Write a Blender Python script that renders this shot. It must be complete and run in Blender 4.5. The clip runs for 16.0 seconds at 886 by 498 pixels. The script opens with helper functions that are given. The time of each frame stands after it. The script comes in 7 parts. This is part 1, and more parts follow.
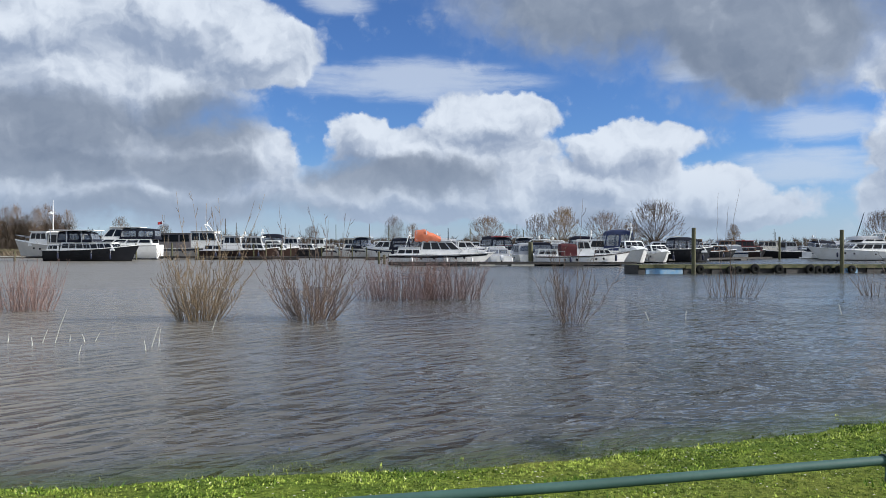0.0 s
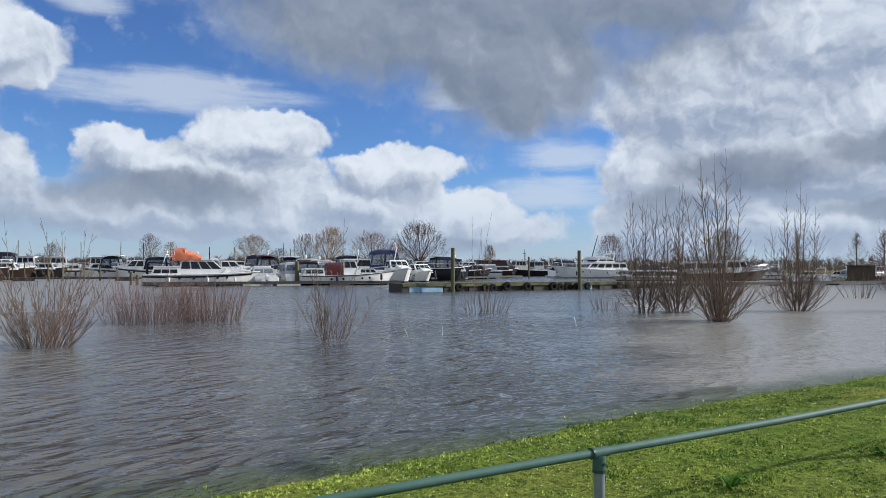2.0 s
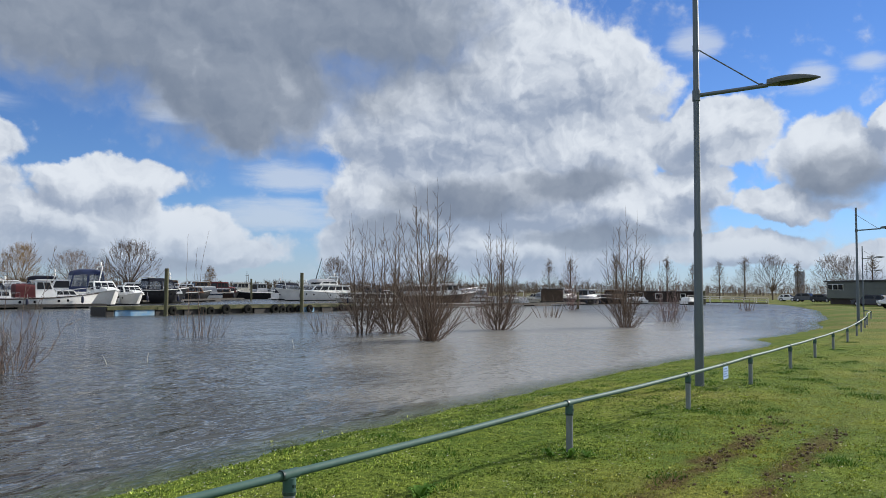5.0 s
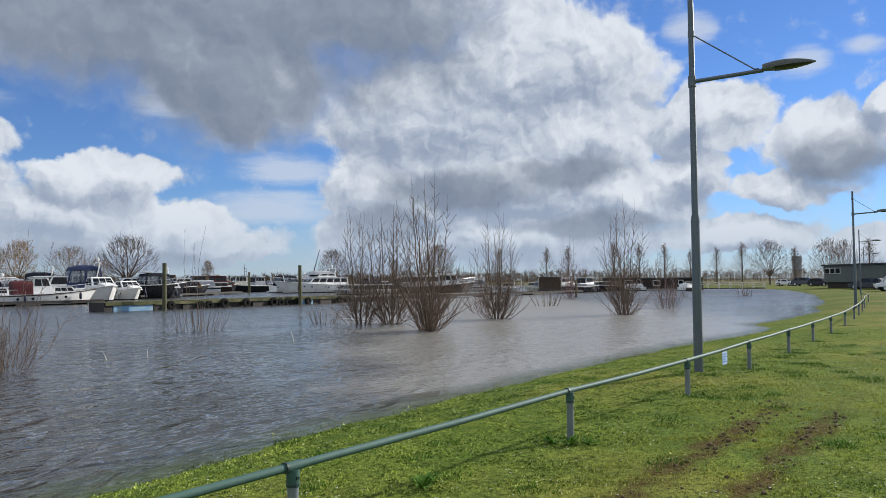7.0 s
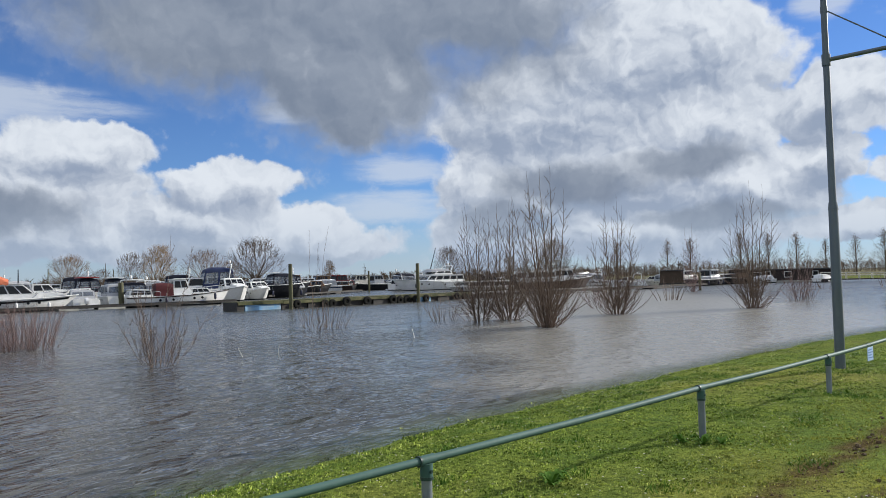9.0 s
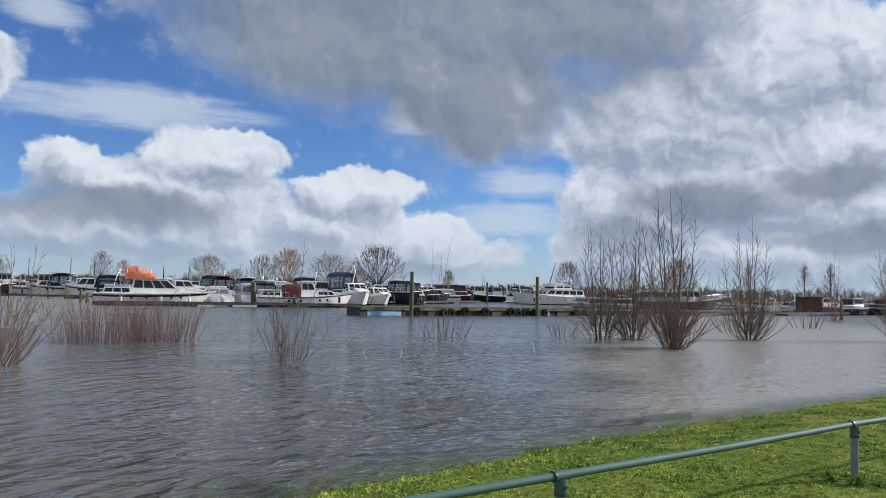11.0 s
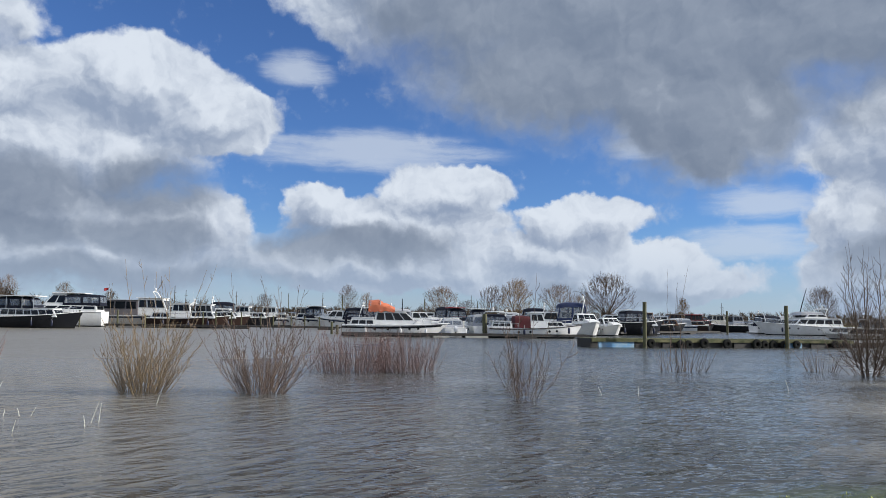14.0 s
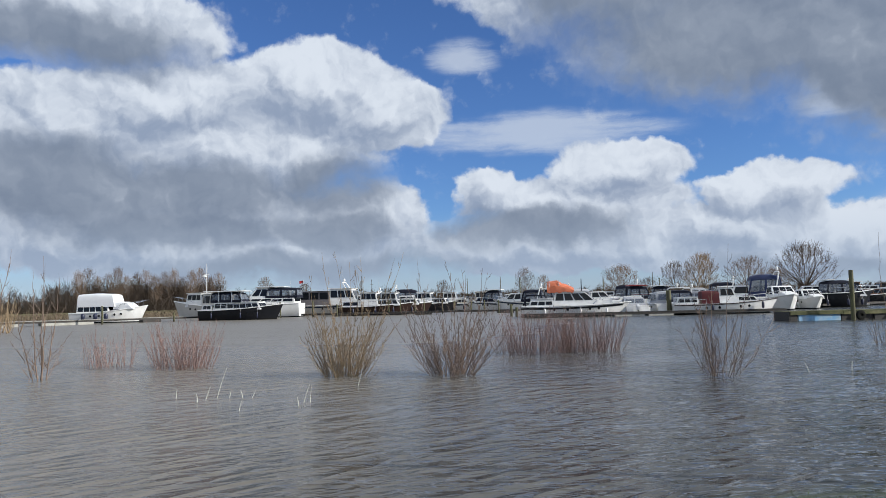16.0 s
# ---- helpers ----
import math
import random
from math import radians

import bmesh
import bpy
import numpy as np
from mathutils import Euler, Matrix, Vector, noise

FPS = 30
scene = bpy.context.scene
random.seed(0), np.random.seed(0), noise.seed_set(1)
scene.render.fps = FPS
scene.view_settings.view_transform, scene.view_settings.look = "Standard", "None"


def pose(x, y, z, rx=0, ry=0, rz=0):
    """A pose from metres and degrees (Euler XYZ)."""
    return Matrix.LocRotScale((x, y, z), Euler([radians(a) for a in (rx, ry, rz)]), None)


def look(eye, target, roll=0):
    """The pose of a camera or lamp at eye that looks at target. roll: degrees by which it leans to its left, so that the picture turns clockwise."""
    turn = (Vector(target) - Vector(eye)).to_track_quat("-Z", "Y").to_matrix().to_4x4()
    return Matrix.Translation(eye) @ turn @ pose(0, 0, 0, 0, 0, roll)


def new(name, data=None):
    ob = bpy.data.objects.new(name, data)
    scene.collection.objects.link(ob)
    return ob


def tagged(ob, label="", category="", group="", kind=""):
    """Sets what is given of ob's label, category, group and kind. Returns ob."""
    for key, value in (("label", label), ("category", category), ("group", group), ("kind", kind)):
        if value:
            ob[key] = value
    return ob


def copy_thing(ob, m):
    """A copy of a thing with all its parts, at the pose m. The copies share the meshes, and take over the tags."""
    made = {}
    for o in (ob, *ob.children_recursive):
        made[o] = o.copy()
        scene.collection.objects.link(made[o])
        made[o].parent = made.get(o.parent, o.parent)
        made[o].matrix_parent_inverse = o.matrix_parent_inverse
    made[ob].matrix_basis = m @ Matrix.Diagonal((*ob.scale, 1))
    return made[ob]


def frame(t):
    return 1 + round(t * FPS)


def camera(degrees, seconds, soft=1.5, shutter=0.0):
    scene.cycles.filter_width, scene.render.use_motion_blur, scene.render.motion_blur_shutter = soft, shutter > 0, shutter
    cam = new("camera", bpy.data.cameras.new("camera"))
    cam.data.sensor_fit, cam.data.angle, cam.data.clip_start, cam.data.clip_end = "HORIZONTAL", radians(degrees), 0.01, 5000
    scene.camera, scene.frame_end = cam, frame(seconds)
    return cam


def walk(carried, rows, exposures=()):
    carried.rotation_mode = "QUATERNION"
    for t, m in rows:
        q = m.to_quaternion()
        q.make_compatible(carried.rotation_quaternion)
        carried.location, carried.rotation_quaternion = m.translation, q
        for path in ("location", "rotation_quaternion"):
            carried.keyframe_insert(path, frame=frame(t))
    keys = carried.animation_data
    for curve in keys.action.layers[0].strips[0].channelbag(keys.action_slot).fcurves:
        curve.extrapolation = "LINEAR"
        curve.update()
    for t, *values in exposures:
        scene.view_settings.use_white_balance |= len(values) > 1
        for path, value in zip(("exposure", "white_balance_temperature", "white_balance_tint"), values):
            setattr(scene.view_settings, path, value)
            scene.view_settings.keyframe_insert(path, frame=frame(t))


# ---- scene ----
cam = camera(61.34, 16.0, soft=0.85)
# seconds, eye x, y, z, yaw, pitch, roll
PATH = [
    (0.00, -0.127, 0.036, 1.623, 0.00, -0.26, 0.28),
    (0.50, -0.099, 0.021, 1.617, -3.83, -0.48, -0.06),
    (1.00, -0.069, 0.015, 1.602, -7.72, -0.46, 0.38),
    (1.50, -0.025, 0.026, 1.609, -12.47, 0.45, 0.56),
    (2.00, 0.029, 0.025, 1.600, -17.62, 1.32, 0.25),
    (2.50, 0.074, 0.007, 1.605, -21.49, 2.11, -0.27),
    (3.00, 0.110, -0.006, 1.604, -25.02, 2.96, -0.04),
    (3.50, 0.131, -0.027, 1.594, -28.40, 2.93, -0.11),
    (4.00, 0.162, -0.028, 1.585, -31.90, 2.55, -0.11),
    (4.50, 0.192, -0.043, 1.582, -35.52, 2.78, 0.24),
    (4.70, 0.198, -0.043, 1.582, -36.83, 3.00, 0.42),
    (5.75, 0.188, -0.047, 1.588, -40.24, 3.12, 0.07),
    (6.80, 0.179, -0.045, 1.590, -39.08, 2.49, -0.57),
    (7.00, 0.186, -0.041, 1.585, -38.65, 2.42, -0.49),
    (7.50, 0.170, -0.042, 1.590, -37.30, 2.40, -0.19),
    (8.00, 0.144, -0.044, 1.596, -34.98, 2.47, -0.36),
    (8.50, 0.114, -0.045, 1.598, -32.37, 2.46, -0.81),
    (9.00, 0.105, -0.044, 1.595, -29.86, 2.28, -1.49),
    (9.20, 0.089, -0.047, 1.587, -28.99, 2.21, -1.53),
    (10.25, 0.023, -0.006, 1.575, -24.28, 2.53, -0.17),
    (11.30, -0.036, 0.036, 1.584, -19.22, 3.52, 1.79),
    (11.50, -0.048, 0.034, 1.595, -18.21, 3.71, 1.97),
    (12.00, -0.069, 0.042, 1.619, -15.98, 4.45, 1.90),
    (12.50, -0.089, 0.044, 1.651, -12.99, 4.90, 1.84),
    (13.00, -0.107, 0.038, 1.665, -9.48, 4.92, 1.86),
    (13.50, -0.131, 0.025, 1.689, -6.17, 5.05, 1.62),
    (14.00, -0.142, 0.033, 1.697, -3.43, 5.14, 0.98),
    (14.50, -0.185, 0.019, 1.697, -1.15, 4.78, 0.44),
    (15.00, -0.231, 0.012, 1.696, 1.99, 4.77, 0.20),
    (15.50, -0.281, -0.000, 1.684, 5.71, 4.65, -0.49),
    (16.00, -0.293, -0.026, 1.662, 9.88, 3.82, -1.26),
]
walk(cam, [(t, pose(x, y, z, 0, 0, yaw) @ pose(0, 0, 0, 90 + pitch, 0, 0) @ pose(0, 0, 0, 0, 0, roll)) for t, x, y, z, yaw, pitch, roll in PATH],
     [(0.0, 0.04, 6230, 10), (2.5, 0.05, 6320, 10), (4.5, 0.03, 6450, 10), (8.0, 0.03, 6500, 10), (12.0, 0.0, 6320, 10), (16.0, -0.02, 6300, 10)])

WATER = -0.2          # height of the flood water; the grass by the railing is at 0
SUN_EL, SUN_TO = 25.0, -5.0 # the sun's height, and its bearing from +x towards +y

SKY_TINT = (0.61, 0.81, 1.17)   # a clear, washed March blue

# ---- world: Nishita sky with broken cumulus, and one sun ----
world = bpy.data.worlds.new("sky")
scene.world = world
world.use_nodes = True
WT = world.node_tree
WT.nodes.clear()


def link(tree, a, b):
    tree.links.new(a, b)


def calc(tree, op, a, b=None, clamp=False):
    n = tree.nodes.new("ShaderNodeMath")
    n.operation = op
    n.use_clamp = clamp
    for i, v in enumerate((a, b)):
        if v is None:
            continue
        if isinstance(v, (int, float)):
            n.inputs[i].default_value = v
        else:
            tree.links.new(v, n.inputs[i])
    return n.outputs[0]


def ramp(tree, value, lo, hi):
    n = tree.nodes.new("ShaderNodeMapRange")
    n.interpolation_type = "SMOOTHSTEP"
    n.inputs["From Min"].default_value, n.inputs["From Max"].default_value = lo, hi
    tree.links.new(value, n.inputs["Value"])
    return n.outputs["Result"]


def blend(tree, fac, a, b):
    n = tree.nodes.new("ShaderNodeMix")
    n.data_type = "RGBA"
    if isinstance(fac, (int, float)):
        n.inputs[0].default_value = fac
    else:
        tree.links.new(fac, n.inputs[0])
    for i, v in ((6, a), (7, b)):
        if isinstance(v, tuple):
            n.inputs[i].default_value = (*v, 1)
        else:
            tree.links.new(v, n.inputs[i])
    return n.outputs[2]


PUFFS, VEILS, MURKS = [], [], []


def puff(u, v, w, h):
    PUFFS.append((u, v, w, h))


def veil(u, v, w, h):
    VEILS.append((u, v, w, h))


def murk(u, v, w, h):
    MURKS.append((u, v, w, h))


# cumulus, thin veils and grey undersides: bearing and height in degrees, half width, half height
puff(-30.1, 14.9, 10.0, 3.5)
puff(-19.4, 16.2, 8.5, 3.3)
puff(-14.2, 14.3, 5.6, 3.3)
puff(-24.9, 11.1, 13.3, 4.1)
puff(-36.3, 12.1, 8.1, 4.9)
puff(-35.7, 19.7, 11.8, 4.0)
puff(-28.9, 4.5, 6.6, 2.7)
puff(-36.6, 4.8, 5.6, 2.3)
puff(-14.2, 6.2, 3.6, 3.2)
puff(-19.5, 3.6, 10.9, 2.6)
puff(3.4, 9.4, 5.8, 2.5)
puff(-0.1, 6.4, 10.1, 3.0)
puff(-6.5, 7.9, 3.0, 2.2)
puff(-2.7, 4.1, 13.8, 2.6)
puff(13.9, 7.2, 5.5, 2.2)
puff(11.9, 4.7, 6.7, 2.4)
puff(19.0, 3.9, 5.0, 2.3)
puff(15.1, 2.6, 13.4, 2.0)
puff(13.3, 18.3, 14.8, 4.8)
puff(19.9, 15.0, 5.6, 4.7)
veil(-8.0, 18.2, 3.8, 1.7)
veil(-2.6, 12.4, 13.0, 2.0)
puff(27.3, 19.8, 24.7, 4.3)
puff(23.2, 15.2, 10.5, 5.5)
puff(23.2, 11.6, 4.1, 2.8)
puff(39.4, 13.2, 12.9, 6.3)
puff(46.0, 15.5, 10.7, 6.1)
puff(49.8, 10.8, 7.1, 4.6)
puff(43.7, 8.0, 12.8, 4.3)
puff(35.0, 6.8, 6.9, 4.7)
puff(33.3, 2.9, 5.1, 3.4)
puff(52.2, 6.1, 6.6, 3.8)
puff(45.8, 3.2, 12.6, 3.0)
puff(58.9, 11.4, 5.4, 3.0)
puff(66.6, 8.8, 4.8, 3.5)
puff(63.5, 6.2, 4.2, 1.5)
puff(57.4, 7.7, 3.2, 2.4)
puff(60.0, 3.1, 6.8, 1.5)
puff(68.8, 2.3, 4.2, 1.5)
veil(64.5, 14.7, 2.1, 1.5)
veil(68.0, 15.3, 2.0, 0.9)
veil(57.1, 18.0, 2.4, 1.5)
puff(70.0, 11.6, 1.4, 1.8)
veil(26.5, 8.4, 4.6, 1.7)
veil(25.7, 5.5, 6.6, 1.7)
veil(18.5, 12.6, 3.5, 1.2)
murk(-27.5, 8.2, 9.0, 2.8)
murk(-35.6, 8.7, 9.2, 3.9)
murk(-17.8, 8.7, 6.8, 3.4)
murk(-36.8, 18.4, 11.6, 2.9)
murk(-19.5, 2.7, 16.4, 1.7)
murk(-3.1, 5.2, 11.0, 1.9)
murk(13.0, 17.5, 18.0, 5.6)
murk(15.1, 1.8, 10.6, 1.2)
murk(22.5, 17.5, 24.0, 6.6)
murk(22.2, 13.0, 9.2, 5.8)
murk(39.4, 7.2, 7.8, 2.0)
murk(35.0, 4.2, 4.8, 2.3)
murk(50.1, 4.0, 6.9, 1.3)
murk(66.9, 8.0, 4.8, 2.6)
puff(18.0, 25.0, 26.0, 9.0)
puff(28.0, 24.0, 20.0, 7.0)
puff(3.0, 24.5, 14.0, 6.0)
murk(22.0, 23.0, 26.0, 7.0)
murk(6.0, 21.5, 14.0, 6.0)
murk(30.0, 19.0, 16.0, 6.0)
puff(-28.1, 6.9, 16.2, 4.9)
puff(-37.7, 8.2, 8.5, 6.1)
puff(-16.9, 5.7, 6.8, 3.9)
puff(-28.1, 4.1, 16.2, 2.9)
murk(-28.9, 5.6, 14.0, 2.2)
murk(-18.5, 5.5, 6.5, 1.8)
murk(-38.7, 8.2, 6.7, 4.2)
murk(69.2, 7.1, 2.9, 2.2)
murk(48.0, 8.3, 6.8, 1.7)
# unseen clouds above the view, added to tone what the water reflects
puff(-38.0, 36.0, 30.0, 13.0)
puff(34.0, 38.0, 36.0, 14.0)
murk(42.0, 34.0, 30.0, 12.0)
puff(12.0, 37.0, 27.0, 13.0)



def field_group(name, spots):
    """A node group: how deep a bearing lies inside the given clouds, which run into one another softly."""
    g = bpy.data.node_groups.new(name, "ShaderNodeTree")
    g.interface.new_socket("Vector", in_out="INPUT", socket_type="NodeSocketVector")
    g.interface.new_socket("Depth", in_out="OUTPUT", socket_type="NodeSocketFloat")
    gi, go = g.nodes.new("NodeGroupInput"), g.nodes.new("NodeGroupOutput")
    total = None
    for u, v, w, h in spots:
        m = g.nodes.new("ShaderNodeMapping")
        m.vector_type = "TEXTURE"
        m.inputs["Location"].default_value = (u, v, 0)
        m.inputs["Scale"].default_value = (w, h, 1)
        link(g, gi.outputs[0], m.inputs["Vector"])
        s = g.nodes.new("ShaderNodeTexGradient")
        s.gradient_type = "SPHERICAL"
        link(g, m.outputs[0], s.inputs[0])
        lobe = calc(g, "POWER", s.outputs["Fac"], 4.0)
        total = lobe if total is None else calc(g, "ADD", total, lobe)
    link(g, calc(g, "POWER", total, 0.25), go.inputs[0])
    return g


def billows(tree, vector, scale, detail):
    """Rounded heads with creases between them, like the face of a cumulus."""
    n = tree.nodes.new("ShaderNodeTexVoronoi")
    n.voronoi_dimensions, n.feature, n.normalize = "2D", "SMOOTH_F1", True
    for k, v in (("Scale", scale), ("Detail", detail), ("Roughness", 0.48), ("Lacunarity", 2.3), ("Smoothness", 0.55)):
        n.inputs[k].default_value = v
    link(tree, vector, n.inputs["Vector"])
    return calc(tree, "SUBTRACT", 0.42, n.outputs["Distance"])


def grouped(tree, group, vector):
    n = tree.nodes.new("ShaderNodeGroup")
    n.node_tree = group
    link(tree, vector, n.inputs[0])
    return n.outputs[0]


def fbm(tree, vector, scale, detail, rough=0.55, colour=False):
    n = tree.nodes.new("ShaderNodeTexNoise")
    n.inputs["Scale"].default_value, n.inputs["Detail"].default_value, n.inputs["Roughness"].default_value = scale, detail, rough
    link(tree, vector, n.inputs["Vector"])
    return n.outputs["Color"] if colour else n.outputs["Fac"]


def vmath(tree, op, a, b):
    n = tree.nodes.new("ShaderNodeVectorMath")
    n.operation = op
    for i, v in enumerate((a, b)):
        if isinstance(v, tuple):
            n.inputs[i].default_value = v
        else:
            link(tree, v, n.inputs[i])
    return n.outputs[0]


def build_sky():
    t = WT
    sky = t.nodes.new("ShaderNodeTexSky")
    sky.sky_type = "NISHITA"
    sky.sun_disc = False
    sky.sun_elevation, sky.sun_rotation = radians(SUN_EL), radians(90 - SUN_TO)
    sky.air_density, sky.dust_density, sky.ozone_density = 0.95, 0.0, 3.0
    way = t.nodes.new("ShaderNodeTexCoord").outputs["Generated"]
    sep = t.nodes.new("ShaderNodeSeparateXYZ")
    link(t, way, sep.inputs[0])
    u = calc(t, "MULTIPLY", calc(t, "ARCTAN2", sep.outputs[0], sep.outputs[1]), 57.2958)
    v = calc(t, "MULTIPLY", calc(t, "ARCSINE", sep.outputs[2]), 57.2958)
    com = t.nodes.new("ShaderNodeCombineXYZ")
    link(t, u, com.inputs[0])
    link(t, v, com.inputs[1])
    p = com.outputs[0]
    # the bearing is stirred at two scales
    stir = vmath(t, "SUBTRACT", fbm(t, p, 0.16, 4, 0.55, True), (0.5, 0.5, 0.5))
    stir = vmath(t, "MULTIPLY", stir, (5.5, 4.0, 0.0))
    tufts = vmath(t, "MULTIPLY", vmath(t, "SUBTRACT", fbm(t, p, 0.8, 5, 0.6, True), (0.5, 0.5, 0.5)), (1.3, 1.1, 0.0))
    q = vmath(t, "ADD", vmath(t, "ADD", p, stir), tufts)
    deep = field_group("cumulus", PUFFS)
    dim = field_group("undersides", MURKS)
    thin = field_group("veils", VEILS)
    grain = calc(t, "SUBTRACT", fbm(t, p, 0.42, 6, 0.55), 0.5)
    cover = grouped(t, deep, q)
    # clouds go on outside these bearings, in loose fields
    wide = fbm(t, vmath(t, "MULTIPLY", way, (1.0, 1.0, 2.2)), 2.1, 6, 0.55)
    away = calc(t, "MAXIMUM", ramp(t, calc(t, "ABSOLUTE", calc(t, "SUBTRACT", u, 14.0)), 62.0, 74.0), ramp(t, v, 22.0, 30.0))
    # unseen grey cloud added overhead, to dull the blue in the water's reflection
    over = ramp(t, v, 26.0, 42.0)
    rest = calc(t, "MULTIPLY", calc(t, "MULTIPLY", calc(t, "ADD", calc(t, "SUBTRACT", wide, 0.44), calc(t, "MULTIPLY", over, 0.02)), 4.0), away)
    cover = calc(t, "MAXIMUM", cover, rest)
    heads = billows(t, q, 0.30, 3.0)
    lumpy = calc(t, "ADD", calc(t, "ADD", cover, calc(t, "MULTIPLY", grain, 0.34)), calc(t, "MULTIPLY", heads, 0.30))
    shade = calc(t, "MAXIMUM", grouped(t, dim, q), calc(t, "MULTIPLY", over, 0.05))
    grey = calc(t, "MULTIPLY", ramp(t, calc(t, "ADD", shade, calc(t, "MULTIPLY", grain, 0.45)), 0.0, 0.62), 0.85)
    # the shaded masses fray out, the sunlit heads are sharper
    crisp, frayed = ramp(t, lumpy, 0.06, 0.24), ramp(t, lumpy, -0.10, 0.55)
    alpha = calc(t, "ADD", crisp, calc(t, "MULTIPLY", ramp(t, grey, 0.05, 0.5), calc(t, "SUBTRACT", frayed, crisp)))
    # light from above and from the sun's side against the body's own thickness
    up = vmath(t, "ADD", q, (0.8, 1.5, 0.0))
    edge = calc(t, "SUBTRACT", cover, grouped(t, deep, up))
    relief = calc(t, "SUBTRACT", heads, billows(t, vmath(t, "ADD", q, (0.32, 0.5, 0.0)), 0.30, 3.0))
    broad = calc(t, "SUBTRACT", fbm(t, q, 0.2, 3, 0.5), fbm(t, vmath(t, "ADD", q, (0.7, 1.1, 0.0)), 0.2, 3, 0.5))
    rim = calc(t, "SUBTRACT", 1.0, ramp(t, lumpy, 0.10, 0.55))
    light = calc(t, "ADD", calc(t, "MULTIPLY", calc(t, "MULTIPLY", edge, calc(t, "SUBTRACT", 1.0, calc(t, "MULTIPLY", grey, 0.7))), 0.9), calc(t, "ADD", calc(t, "MULTIPLY", calc(t, "MULTIPLY", relief, calc(t, "SUBTRACT", 1.0, calc(t, "MULTIPLY", grey, 0.55))), 1.35), calc(t, "MULTIPLY", broad, 1.1)))
    light = ramp(t, calc(t, "ADD", calc(t, "ADD", light, 0.42), calc(t, "MULTIPLY", calc(t, "MULTIPLY", rim, calc(t, "SUBTRACT", 1.0, grey)), 0.25)), 0.0, 1.0)
    bright = blend(t, light, (2.95, 3.6, 4.8), (7.3, 7.8, 8.45))
    dull = blend(t, light, (1.75, 2.18, 2.95), (2.65, 3.13, 3.95))
    # a lit shoulder here and there breaks the grey
    grey = calc(t, "MULTIPLY", grey, calc(t, "SUBTRACT", 1.0, calc(t, "MULTIPLY", ramp(t, light, 0.6, 1.0), 0.22)))
    body = blend(t, grey, bright, dull)
    film = grouped(t, thin, vmath(t, "ADD", p, vmath(t, "MULTIPLY", stir, (0.6, 0.4, 0.0))))
    fibre = calc(t, "SUBTRACT", fbm(t, vmath(t, "MULTIPLY", vmath(t, "ADD", p, vmath(t, "MULTIPLY", tufts, (1.5, 0.5, 0.0))), (0.16, 1.25, 1.0)), 0.75, 7, 0.62), 0.5)
    veils = calc(t, "MULTIPLY", calc(t, "MULTIPLY", ramp(t, calc(t, "ADD", film, calc(t, "MULTIPLY", fibre, 1.3)), -0.05, 0.75), ramp(t, film, 0.0, 0.35)), 0.68)
    deepblue = vmath(t, "MULTIPLY", sky.outputs[0], SKY_TINT)
    clear = blend(t, veils, deepblue, (6.2, 6.8, 7.6))
    # pale haze towards the horizon
    haze = calc(t, "MULTIPLY", calc(t, "SUBTRACT", 1.0, ramp(t, v, 0.0, 7.0)), 0.62)
    full = blend(t, alpha, clear, body)
    full = blend(t, haze, full, (4.1, 5.0, 6.25))
    bg = t.nodes.new("ShaderNodeBackground")
    bg.inputs["Strength"].default_value = 0.1
    link(t, full, bg.inputs["Color"])
    out = t.nodes.new("ShaderNodeOutputWorld")
    link(t, bg.outputs[0], out.inputs["Surface"])


build_sky()
sun = new("sun", bpy.data.lights.new("sun", "SUN"))
sun.data.energy, sun.data.angle, sun.data.color = 5.5, radians(0.6), (1.0, 0.95, 0.87)
sun_way = Vector((math.cos(radians(SUN_TO)) * math.cos(radians(SUN_EL)), math.sin(radians(SUN_TO)) * math.cos(radians(SUN_EL)), math.sin(radians(SUN_EL))))
sun.matrix_world = look(tuple(sun_way * 60), (0, 0, 0))
scene.view_settings.exposure = 0.0


